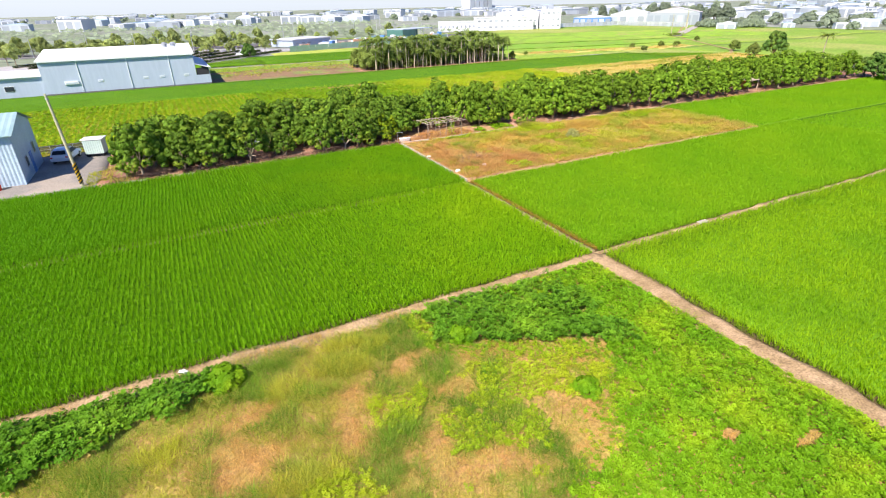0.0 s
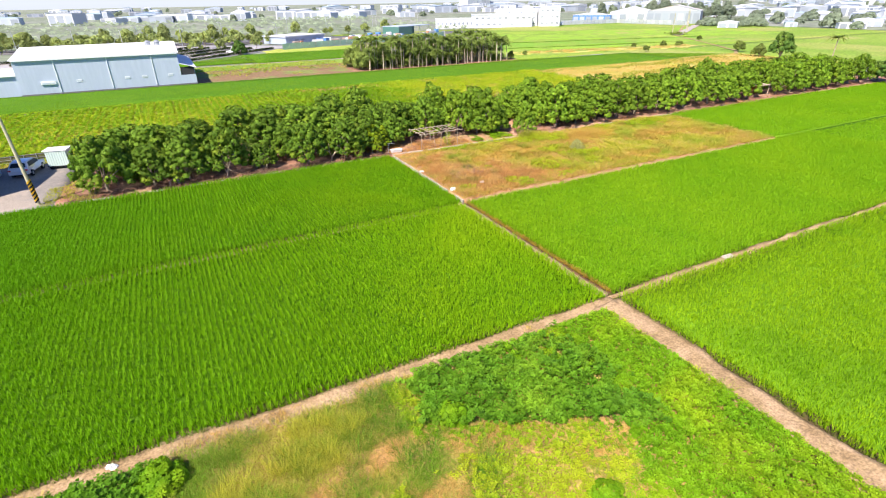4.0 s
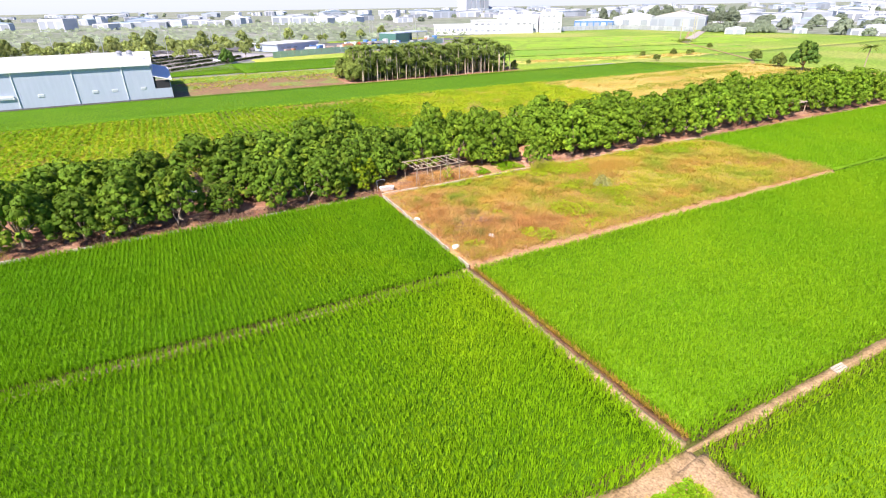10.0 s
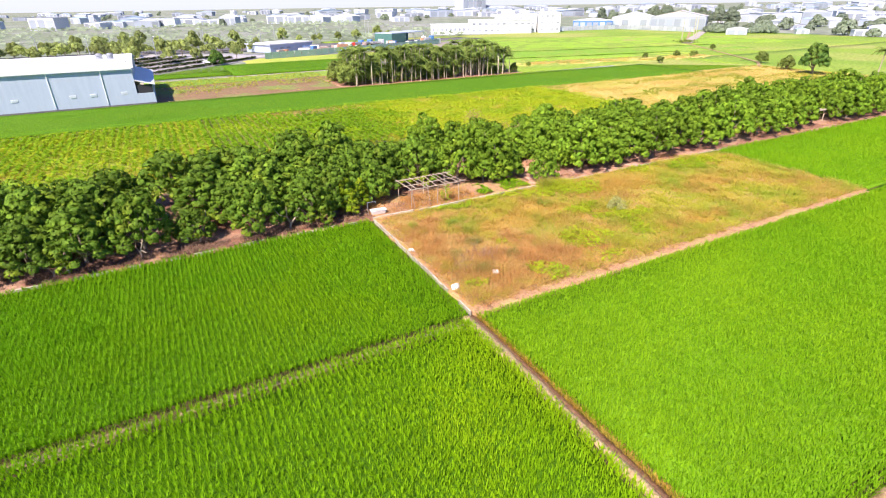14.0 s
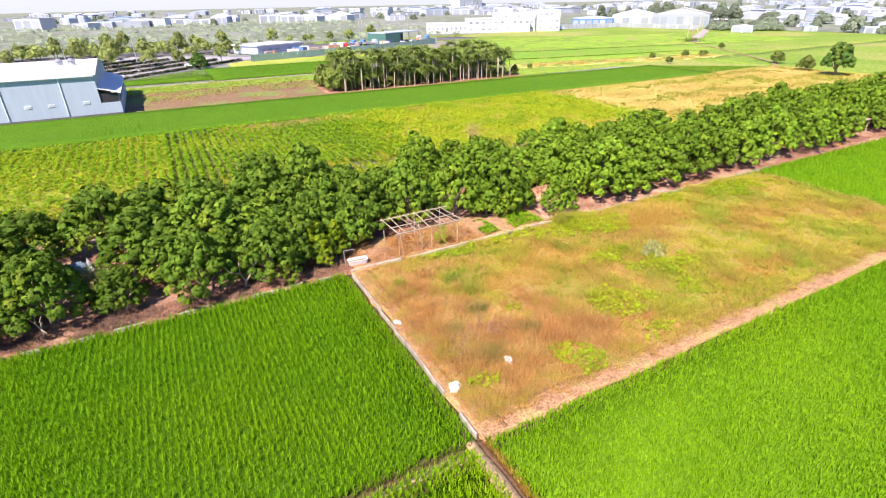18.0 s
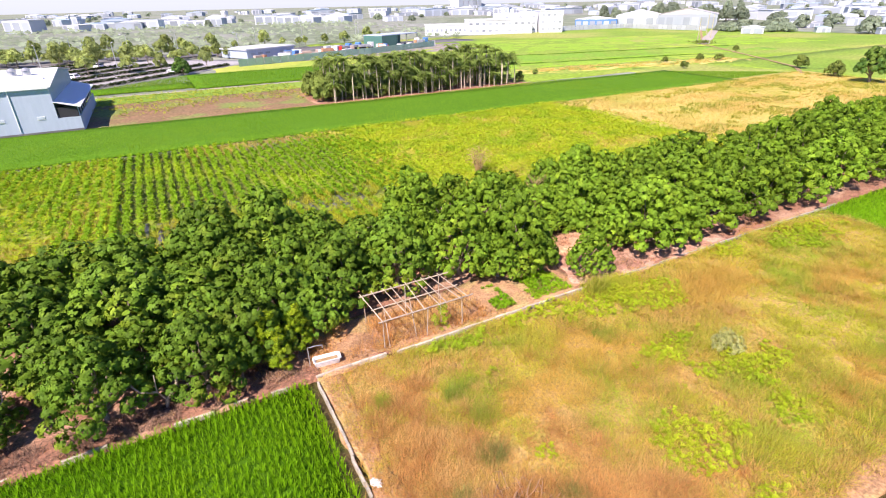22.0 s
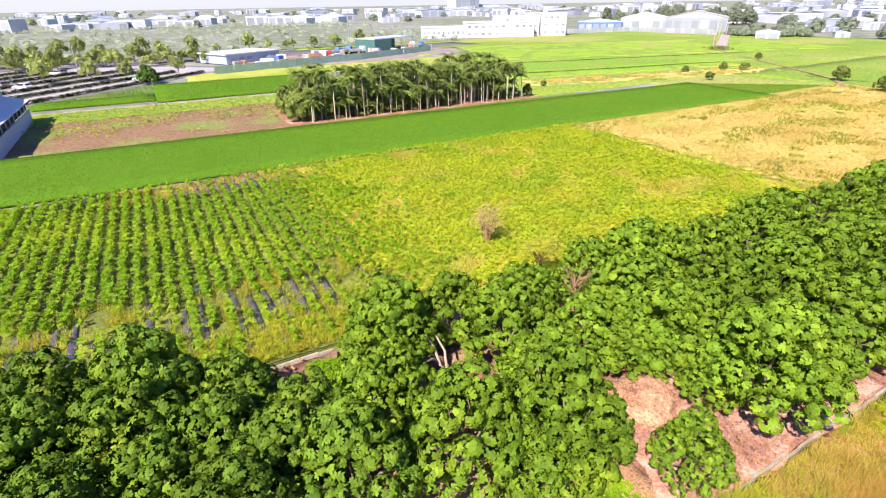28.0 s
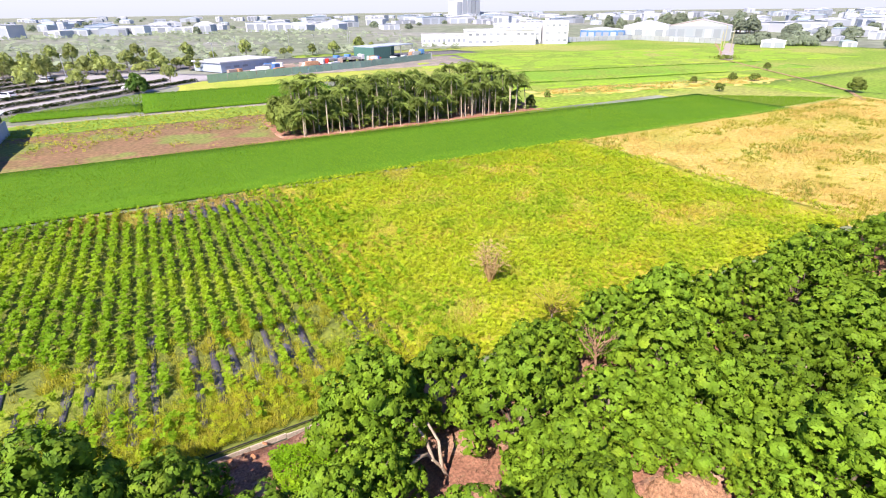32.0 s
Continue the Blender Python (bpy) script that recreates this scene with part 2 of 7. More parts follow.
MANGO = surf("mango_leaf", (0.110, 0.212, 0.015), (0.162, 0.272, 0.017), 0.9, 0.6, c3=(0.24, 0.34, 0.022), scale3=0.5, edge3=(0.56, 0.74), island=0.3, objrand=0.2, leaf=0.08, spec=0.12)
WEED_LEAF = surf("weed_leaf", (0.13, 0.295, 0.008), (0.18, 0.36, 0.010), 0.6, 0.6, c3=(0.28, 0.43, 0.014), scale3=0.35, edge3=(0.47, 0.67), island=0.22, leaf=0.32, spec=0.12)
WEED_DEEP = surf("deep_weed_leaf", (0.085, 0.22, 0.012), (0.12, 0.275, 0.014), 0.6, 0.6, c3=(0.19, 0.36, 0.02), scale3=0.5, edge3=(0.47, 0.67), island=0.25, leaf=0.28, spec=0.12)
LIME_LEAF = surf("lime_weed_leaf", (0.365, 0.49, 0.02), (0.43, 0.50, 0.025), 0.5, 0.6, c3=(0.30, 0.44, 0.02), scale3=0.2, island=0.2, leaf=0.38, spec=0.15)
OLIVE_GRASS = surf("olive_grass", (0.34, 0.38, 0.05), (0.43, 0.42, 0.06), 0.5, 0.7, c3=(0.25, 0.34, 0.04), scale3=0.25, island=0.25, leaf=0.4)
YELLOW_GRASS = surf("yellow_green_grass", (0.46, 0.48, 0.04), (0.54, 0.50, 0.06), 0.4, 0.7, c3=(0.36, 0.46, 0.04), scale3=0.2, island=0.2, leaf=0.4)
STRAW = surf("dry_straw_grass", (0.55, 0.385, 0.115), (0.52, 0.335, 0.11), 0.4, 0.8, c3=(0.51, 0.42, 0.105), scale3=0.2, island=0.25, leaf=0.38)
RUST_GRASS = surf("rusty_dead_weeds", (0.62, 0.36, 0.13), (0.50, 0.27, 0.10), 0.7, 0.85, c3=(0.66, 0.45, 0.18), scale3=0.4, island=0.3, leaf=0.42)
AMBER_GRASS = surf("amber_dry_grass", (0.60, 0.44, 0.10), (0.57, 0.38, 0.09), 0.5, 0.8, c3=(0.58, 0.42, 0.08), scale3=0.3, island=0.2, leaf=0.4)
GOLD_GRASS = surf("golden_grass", (0.62, 0.49, 0.17), (0.57, 0.43, 0.14), 0.12, 0.8, c3=(0.50, 0.47, 0.11), scale3=0.05, island=0.12, leaf=0.4)
SHRUB_LEAF = surf("dull_shrub_leaf", (0.16, 0.22, 0.05), (0.22, 0.28, 0.06), 0.8, 0.7, island=0.3, objrand=0.25, leaf=0.25, spec=0.1)
CROP = surf("crop_leaf", (0.20, 0.385, 0.016), (0.25, 0.42, 0.018), 0.4, 0.55, c3=(0.33, 0.46, 0.02), scale3=0.12, edge3=(0.5, 0.7), island=0.12, leaf=0.4, spec=0.12)
FILM = surf("black_mulch_film", (0.06, 0.055, 0.08), (0.13, 0.12, 0.16), 1.2, 0.42, 0.4, grain=0.3, grain_scale=6, spec=0.5)
BARK = surf("grey_bark", (0.22, 0.17, 0.12), (0.30, 0.25, 0.18), 5, 0.9, 0.5, grain=0.3, grain_scale=20)
PALM_LEAF = surf("palm_leaf", (0.18, 0.26, 0.06), (0.24, 0.32, 0.075), 0.8, 0.6, island=0.3, objrand=0.25, leaf=0.35, spec=0.12)
PALM_BARK = surf("palm_bark", (0.44, 0.36, 0.27), (0.54, 0.45, 0.34), 3, 0.9, 0.2, grain=0.2, objrand=0.25)
WHITE_STEEL = plain("white_painted_steel", (0.80, 0.82, 0.82), 0.45)
PANEL_GREY = surf("pale_blue_steel_cladding", (0.40, 0.47, 0.57), (0.44, 0.51, 0.61), 0.3, 0.7, 0.15, grain=0.06, grain_scale=9, stretch=(6, 6, 0.6), spec=0.15)
PANEL_BLUE = surf("blue_steel_cladding", (0.25, 0.36, 0.46), (0.29, 0.41, 0.50), 0.3, 0.5, 0.15, grain=0.06, stretch=(6, 6, 0.6))
HOUSE_BLUE = surf("light_blue_corrugated_steel", (0.40, 0.52, 0.62), (0.46, 0.58, 0.66), 0.5, 0.5, 0.1, grain=0.1, grain_scale=5)
ROOF_TEAL = surf("faded_teal_roof_steel", (0.26, 0.39, 0.41), (0.31, 0.44, 0.45), 0.5, 0.5, 0.1, grain=0.1)
GLASS_DARK = plain("dark_window_glass", (0.03, 0.04, 0.05), 0.3, spec=0.3, grain=0.0)
DARK = plain("painted_interior_shade", (0.035, 0.035, 0.04), 0.9)
WOOD = surf("weathered_grey_wood", (0.52, 0.43, 0.33), (0.40, 0.31, 0.23), 4, 0.9, 0.3, grain=0.25, grain_scale=25, objrand=0.2)
DARK_TWIG = surf("dark_dead_twig", (0.15, 0.085, 0.06), (0.22, 0.135, 0.095), 2, 0.95, 0.2, grain=0.3, island=0.3)
DEAD = surf("dead_branch", (0.42, 0.26, 0.16), (0.31, 0.18, 0.11), 4, 0.95, 0.3, grain=0.3)
TAN_TWIG = surf("dry_tan_twig", (0.52, 0.36, 0.17), (0.44, 0.29, 0.13), 4, 0.95, 0.2, grain=0.3, island=0.2)
PLASTIC_WHITE = surf("crumpled_white_plastic", (0.82, 0.82, 0.80), (0.70, 0.70, 0.70), 6, 0.5, 0.4, grain=0.1)
RUBBER = plain("black_rubber", (0.02, 0.02, 0.02), 0.8)
CAR_WHITE = plain("white_car_paint", (0.80, 0.81, 0.83), 0.25, coat=0.6, grain=0.0)
CAR_GREY = plain("grey_car_paint", (0.18, 0.19, 0.21), 0.3, coat=0.6, grain=0.0)
YELLOW = plain("yellow_warning_paint", (0.80, 0.52, 0.03), 0.6)
BLACK = plain("black_paint", (0.02, 0.02, 0.02), 0.6)
RED = plain("red_paint", (0.65, 0.05, 0.03), 0.5)
GALV = plain("galvanised_steel", (0.55, 0.56, 0.56), 0.4, metal=0.6)
GREEN_FENCE = plain("pale_green_fence_sheet", (0.40, 0.58, 0.48), 0.6)
BLUE_STEEL = plain("blue_painted_steel", (0.10, 0.25, 0.55), 0.5)
GREEN_STEEL = plain("dark_green_steel", (0.08, 0.20, 0.17), 0.5)
TILE_ORANGE = plain("faded_orange_sheet", (0.46, 0.36, 0.30), 0.7)
FENCE_MESH = surf("dark_fence_mesh", (0.13, 0.14, 0.06), (0.19, 0.17, 0.08), 1.5, 0.9, 0.2, grain=0.3, grain_scale=12)
FADED_ROOF = surf("faded_pink_roof_sheet", (0.58, 0.46, 0.42), (0.50, 0.56, 0.58), 0.06, 0.7, grain=0.1)
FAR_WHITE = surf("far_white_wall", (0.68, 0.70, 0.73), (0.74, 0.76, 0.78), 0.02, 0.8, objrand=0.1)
# far greys, town walls and blue roofs: distance haze mixed into base colours
FAR_GREY = surf("hazed_grey_wall", (0.40, 0.45, 0.51), (0.47, 0.51, 0.56), 0.02, 0.8, objrand=0.25)
TOWN_WHITE = surf("hazed_town_wall", (0.56, 0.59, 0.63), (0.64, 0.66, 0.69), 0.02, 0.8, objrand=0.2)
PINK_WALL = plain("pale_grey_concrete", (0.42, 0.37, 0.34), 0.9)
FAR_BLUE = surf("hazed_blue_roof", (0.36, 0.48, 0.58), (0.42, 0.52, 0.60), 0.02, 0.7, objrand=0.2)
# dark glass lightened in its colour to read as seen through haze
HAZE_GLASS = surf("hazed_window", (0.30, 0.34, 0.39), (0.36, 0.40, 0.44), 0.05, 0.5, objrand=0.3)
# leaf green paled and greyed: distance haze is part of this colour
FAR_LEAF = surf("hazed_tree_leaf", (0.24, 0.30, 0.21), (0.29, 0.35, 0.25), 0.3, 0.7, island=0.3, objrand=0.2, leaf=0.3, spec=0.1)
HEDGE_LEAF = surf("dark_hedge_leaf", (0.06, 0.09, 0.035), (0.09, 0.12, 0.045), 0.8, 0.7, island=0.3, leaf=0.2, spec=0.1)
PALE_ASPHALT = surf("pale_worn_asphalt", (0.36, 0.35, 0.35), (0.42, 0.40, 0.40), 0.3, 0.9, 0.1, grain=0.15, grain_scale=6)
ROAD_LEAF = surf("roadside_tree_leaf", (0.27, 0.34, 0.12), (0.34, 0.40, 0.14), 0.5, 0.6, c3=(0.40, 0.46, 0.14), scale3=0.3, island=0.3, objrand=0.3, leaf=0.35, spec=0.1)

# ---- builders ----
rng = np.random.default_rng(7)


def tri_mesh(name, verts, tris):
    me = bpy.data.meshes.new(name)
    me.vertices.add(len(verts))
    me.vertices.foreach_set("co", np.ascontiguousarray(verts, dtype=np.float32).ravel())
    me.loops.add(3 * len(tris))
    me.loops.foreach_set("vertex_index", np.ascontiguousarray(tris, dtype=np.int32).ravel())
    me.polygons.add(len(tris))
    me.polygons.foreach_set("loop_start", np.arange(0, 3 * len(tris), 3, dtype=np.int32))
    me.update(calc_edges=True)
    return me


def value_noise(x, y, size, seed=0):
    """Smooth noise in 0..1 on a lattice of the given size."""
    def h(i, j):
        k = (i * 374761393 + j * 668265263 + seed * 974634777) & 0xFFFFFFFF
        k = ((k ^ (k >> 13)) * 1274126177) & 0xFFFFFFFF
        return ((k ^ (k >> 16)) & 0xFFFF) / 65535.0
    gx, gy = np.asarray(x) / size, np.asarray(y) / size
    i, j = np.floor(gx).astype(np.int64), np.floor(gy).astype(np.int64)
    fx, fy = gx - i, gy - j
    fx, fy = fx * fx * (3 - 2 * fx), fy * fy * (3 - 2 * fy)
    return (h(i, j) * (1 - fx) + h(i + 1, j) * fx) * (1 - fy) + (h(i, j + 1) * (1 - fx) + h(i + 1, j + 1) * fx) * fy


def blades(name, base, height, count, width, lean, curl=0.35, fine=True, spread=0.05, raised=0.0):
    """Tufts of bent, tapering blades: one tuft at each base point."""
    n = len(base)
    p = np.repeat(base, count, axis=0)
    h = np.repeat(height, count) * rng.uniform(0.7, 1.08, n * count)
    az = rng.uniform(0, 2 * math.pi, n * count)
    ln = rng.uniform(0.15, 1.0, n * count) * lean
    d = np.stack([np.cos(az), np.sin(az), np.zeros_like(az)], 1)
    s = np.stack([-np.sin(az), np.cos(az), np.zeros_like(az)], 1) * (width * rng.uniform(0.7, 1.2, n * count))[:, None] * 0.5
    p = p + d * (spread * rng.uniform(0, 1, n * count))[:, None]
    if raised:
        lift = h * rng.uniform(0, raised, len(h)) * (rng.uniform(0, 1, len(h)) > 0.2)
        p[:, 2] += lift
        p += d * (lift * ln * 0.35)[:, None]
        h = h - lift
    up = np.zeros_like(p)
    up[:, 2] = 1
    mid = p + up * (h * 0.6)[:, None] + d * (h * ln * 0.45)[:, None]
    tip = p + up * (h * (1 - curl * ln))[:, None] + d * (h * ln * 1.05)[:, None]
    m = n * count
    if fine:
        v = np.stack([p - s * 0.7, p + s * 0.7, mid - s, mid + s, tip], 1).reshape(-1, 3)
        k = np.arange(m)[:, None] * 5
        t = np.concatenate([k + [0, 1, 3], k + [0, 3, 2], k + [2, 3, 4]], 1).reshape(-1, 3)
    else:
        v = np.stack([p - s, p + s, tip], 1).reshape(-1, 3)
        t = np.arange(3 * m).reshape(-1, 3)
    return tri_mesh(name, v, t)


def rosettes(name, pts, nrm, leaves, length, width, tilt=0.35, droop=0.15, simple=False):
    """A whorl of flat leaves joined at each point, facing along its normal."""
    n = len(pts)
    ref = np.where(np.abs(nrm[:, 2:3]) < 0.9, np.array([[0.0, 0, 1]]), np.array([[1.0, 0, 0]]))
    t1 = np.cross(nrm, ref)
    t1 /= np.linalg.norm(t1, axis=1)[:, None] + 1e-9
    t2 = np.cross(nrm, t1)
    P, N, A, B = (np.repeat(q, leaves, axis=0) for q in (pts, nrm, t1, t2))
    m = n * leaves
    az = np.tile(np.arange(leaves) * 2 * math.pi / leaves, n) + np.repeat(rng.uniform(0, 6.28, n), leaves) + rng.uniform(-0.3, 0.3, m)
    tl = tilt * rng.uniform(-0.2, 1.6, m)
    d = A * np.cos(az)[:, None] + B * np.sin(az)[:, None] + N * tl[:, None]
    d[:, 2] -= droop * rng.uniform(0, 1.5, m)
    d /= np.linalg.norm(d, axis=1)[:, None]
    s = np.cross(d, N)
    s /= np.linalg.norm(s, axis=1)[:, None] + 1e-9
    L = length * rng.uniform(0.7, 1.2, m)
    W = width * rng.uniform(0.7, 1.2, m)
    if simple:
        q = P + d * (L * 0.85)[:, None]
        v = np.concatenate([pts, np.stack([q - s * W[:, None] / 2, q + s * W[:, None] / 2], 1).reshape(-1, 3)])
        k = n + np.arange(m) * 2
        return tri_mesh(name, v, np.stack([k, np.repeat(np.arange(n), leaves), k + 1], 1))
    midp = P + d * (L * 0.62)[:, None] + N * (L * 0.10)[:, None]
    v = np.concatenate([pts, np.stack([midp - s * W[:, None] / 2, P + d * L[:, None], midp + s * W[:, None] / 2], 1).reshape(-1, 3)])
    heart = np.repeat(np.arange(n), leaves)
    k = n + np.arange(m) * 3
    t = np.stack([heart, k, k + 1, heart, k + 1, k + 2], 1).reshape(-1, 3)
    return tri_mesh(name, v, t)


def stuff(name, me, material, label, category):
    me.materials.append(material)
    return tagged(new(name, me), label, category, kind="stuff")


def thing(name, x, y, z=0.0, rz=0.0, label="", category="", group="", kind=""):
    ob = new(name)
    ob.empty_display_size = 0.2
    ob.matrix_basis = pose(x, y, z, 0, 0, rz)
    return tagged(ob, label, category, group, kind)


def part(name, bm, material, parent, label="", smooth=False):
    me = bpy.data.meshes.new(name)
    bm.normal_update()
    bm.to_mesh(me)
    bm.free()
    if smooth:
        me.polygons.foreach_set("use_smooth", [True] * len(me.polygons))
    me.materials.append(material)
    ob = new(name, me)
    ob.parent = parent
    return tagged(ob, label)


def mesh_part(name, me, material, parent, label=""):
    if not me.materials:
        me.materials.append(material)
    ob = new(name, me)
    ob.parent = parent
    return tagged(ob, label)


def box(bm, x0, x1, y0, y1, z0, z1, bevel=0.0):
    vs = [bm.verts.new((x, y, z)) for z in (z0, z1) for x, y in ((x0, y0), (x1, y0), (x1, y1), (x0, y1))]
    fs = [bm.faces.new([vs[i] for i in q]) for q in ((3, 2, 1, 0), (4, 5, 6, 7), (0, 1, 5, 4), (1, 2, 6, 5), (2, 3, 7, 6), (3, 0, 4, 7))]
    if bevel:
        es = {e for f in fs for e in f.edges}
        bmesh.ops.bevel(bm, geom=list(es), offset=bevel, segments=1, affect="EDGES")
    return bm


def boxed(x0, x1, y0, y1, z0, z1, bevel=0.0):
    return box(bmesh.new(), x0, x1, y0, y1, z0, z1, bevel)


def limb(bm, a, b, r0, r1, sides=7):
    a, b = Vector(a), Vector(b)
    q = (b - a).to_track_quat("Z", "Y")
    rings = []
    for c, r in ((a, r0), (b, r1)):
        rings.append([bm.verts.new(c + q @ Vector((r * math.cos(i * 6.2832 / sides), r * math.sin(i * 6.2832 / sides), 0))) for i in range(sides)])
    for i in range(sides):
        j = (i + 1) % sides
        bm.faces.new((rings[0][i], rings[0][j], rings[1][j], rings[1][i]))
    bm.faces.new(rings[0][::-1])
    bm.faces.new(rings[1])
    return bm


def path_limbs(bm, pts, r0, r1, sides=7):
    for i in range(len(pts) - 1):
        f0, f1 = i / (len(pts) - 1), (i + 1) / (len(pts) - 1)
        limb(bm, pts[i], pts[i + 1], r0 + (r1 - r0) * f0, r0 + (r1 - r0) * f1, sides)
    return bm


def sheet(name, x0, x1, y0, y1, z, material, step=1.0, rag=0.0, rough=0.0, label="", shear=0.0, category="", depth=0.3):
    """A ground patch with a thick rim: its edges wander by rag, its top by rough. shear slants its two ends."""
    nx, ny = max(2, int((x1 - x0) / step) + 1), max(2, int((y1 - y0) / step) + 1)
    X, Y = np.meshgrid(np.linspace(x0, x1, nx), np.linspace(y0, y1, ny))
    fx, fy = (X - x0) / (x1 - x0) - 0.5, (Y - y0) / (y1 - y0) - 0.5
    X2 = X + shear * (Y - y0) + rag * 2 * fx * np.abs(2 * fx) ** 2 * (value_noise(Y, X * 0 + x0, 1.7, 3) - 0.5) * 2
    Y2 = Y + rag * 2 * fy * np.abs(2 * fy) ** 2 * (value_noise(X, Y * 0 + y0, 1.7, 5) - 0.5) * 2
    Z = z + rough * (value_noise(X, Y, 0.9, 11) - 0.5) + rough * (value_noise(X, Y, 2.7, 12) - 0.5)
    bm = bmesh.new()
    g = [[bm.verts.new((X2[j, i], Y2[j, i], Z[j, i])) for i in range(nx)] for j in range(ny)]
    for j in range(ny - 1):
        for i in range(nx - 1):
            bm.faces.new((g[j][i], g[j][i + 1], g[j + 1][i + 1], g[j + 1][i]))
    rim = g[0] + [r[-1] for r in g[1:]] + g[-1][-2::-1] + [r[0] for r in g[-2:0:-1]]
    low = [bm.verts.new((v.co.x, v.co.y, z - depth)) for v in rim]
    for i in range(len(rim)):
        j = (i + 1) % len(rim)
        bm.faces.new((rim[j], rim[i], low[i], low[j]))
    me = bpy.data.meshes.new(name)
    bm.to_mesh(me)
    bm.free()
    me.polygons.foreach_set("use_smooth", [True] * len(me.polygons))
    me.materials.append(material)
    return tagged(new(name, me), label, category, kind="structure")


def scatter(x0, x1, y0, y1, per_m2):
    n = int((x1 - x0) * (y1 - y0) * per_m2)
    return rng.uniform(x0, x1, n), rng.uniform(y0, y1, n)


def laid(ob, x, y, rz):
    """Turns a ground patch that was made round its own origin and lays it at x, y."""
    ob.matrix_basis = pose(x, y, 0, 0, 0, rz)
    return ob


# ---- ground: one sheet to the horizon, field patches on it ----
bm = bmesh.new()
edges = [-4200, -1500, -500, -150, 0, 150, 500, 1500, 4200]
gv = [[bm.verts.new((x, y, -0.25)) for x in edges] for y in edges]
for j in range(len(edges) - 1):
    for i in range(len(edges) - 1):
        bm.faces.new((gv[j][i], gv[j][i + 1], gv[j + 1][i + 1], gv[j + 1][i]))
me = bpy.data.meshes.new("ground")
bm.to_mesh(me)
bm.free()
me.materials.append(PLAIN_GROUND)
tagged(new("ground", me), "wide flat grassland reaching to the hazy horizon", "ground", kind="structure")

# glowing backdrop shell, painted as the pale haze that closes the horizon
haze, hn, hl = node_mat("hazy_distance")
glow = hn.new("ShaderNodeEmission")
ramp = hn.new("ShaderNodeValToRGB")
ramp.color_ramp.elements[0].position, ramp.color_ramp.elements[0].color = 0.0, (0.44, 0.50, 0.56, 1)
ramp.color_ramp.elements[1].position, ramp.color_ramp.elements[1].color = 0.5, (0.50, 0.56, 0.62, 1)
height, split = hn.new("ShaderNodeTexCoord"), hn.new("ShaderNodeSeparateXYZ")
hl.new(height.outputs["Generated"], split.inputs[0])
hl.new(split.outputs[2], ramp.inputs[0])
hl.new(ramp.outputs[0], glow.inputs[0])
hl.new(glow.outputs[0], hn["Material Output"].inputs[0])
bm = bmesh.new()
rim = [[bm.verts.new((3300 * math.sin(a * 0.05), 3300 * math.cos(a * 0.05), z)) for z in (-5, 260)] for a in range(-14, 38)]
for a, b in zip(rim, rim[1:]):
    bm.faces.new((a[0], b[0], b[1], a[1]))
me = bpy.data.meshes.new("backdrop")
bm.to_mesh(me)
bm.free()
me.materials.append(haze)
tagged(new("backdrop", me), "glowing backdrop painted as pale blue-white horizon haze", "haze", kind="structure")

sheet("field_soil", -60, 112, -62, 16.4, -0.12, DARK_SOIL, 2.0, 0, 0.03, "damp dark soil between the fields", category="soil", depth=0.12)
# low flat green sheets, darker than the leaves, fill the gaps between plants
sheet("paddy_floor", -60, -0.8, -15.95, -1.05, 0.06, DEEP_GREEN_GROUND, 2.0, label="dense dark green undergrowth between rice plants", category="undergrowth", depth=0.16)
sheet("paddy_floor", -60, -0.5, 0.5, 15.7, 0.07, DEEP_GREEN_GROUND, 2.0, label="dense dark green undergrowth between rice plants", category="undergrowth", depth=0.16)
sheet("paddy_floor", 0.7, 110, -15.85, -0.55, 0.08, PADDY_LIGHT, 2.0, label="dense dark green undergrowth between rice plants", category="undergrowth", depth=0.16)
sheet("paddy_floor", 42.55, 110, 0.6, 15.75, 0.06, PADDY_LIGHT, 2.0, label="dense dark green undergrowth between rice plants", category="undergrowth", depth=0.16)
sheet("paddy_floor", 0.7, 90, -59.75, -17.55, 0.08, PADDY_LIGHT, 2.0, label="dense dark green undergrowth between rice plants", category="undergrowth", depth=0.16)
sheet("dirt_path", -60, -13, -17.75, -16.60, 0.03, DIRT, 0.25, 0.3, 0.10, "narrow grassy dirt path between rice and weeds", category="path")
sheet("dirt_path", -13.3, -0.2, -17.58, -16.58, 0.045, DIRT, 0.25, 0.18, 0.08, "pale trodden dirt path between rice and weeds", category="path")
sheet("dirt_path", -1.65, 0.08, -60, -17.2, 0.048, DIRT, 0.25, 0.22, 0.08, "pale trodden dirt path beside ripening rice", category="path")
sheet("dirt_path", -0.2, 110, -16.90, -16.52, 0.068, DIRT, 0.2, 0.16, 0.10, "narrow dirt bund between two rice fields", category="path")
sheet("dirt_path", -0.44, -0.08, -16.5, 0.3, 0.08, BUND, 0.15, 0.10, 0.08, "narrow dirt bund beside a drainage ditch", category="path")
sheet("dirt_path", -60, -0.25, -0.42, -0.08, -0.07, BUND, 0.2, 0.10, 0.10, "thin tan bund dividing two rice fields", category="path")
sheet("dirt_path", 41.5, 110, -0.15, 0.35, 0.05, DEEP_GREEN_GROUND, 0.5, 0.08, 0.05, "thin dark bund dividing two rice fields", category="path")
sheet("drainage_ditch", -0.10, 0.30, -16.3, 0.2, -0.05, DITCH_SOIL, 0.2, 0.08, 0.04, "narrow dark drainage ditch beside the rice", category="ditch")
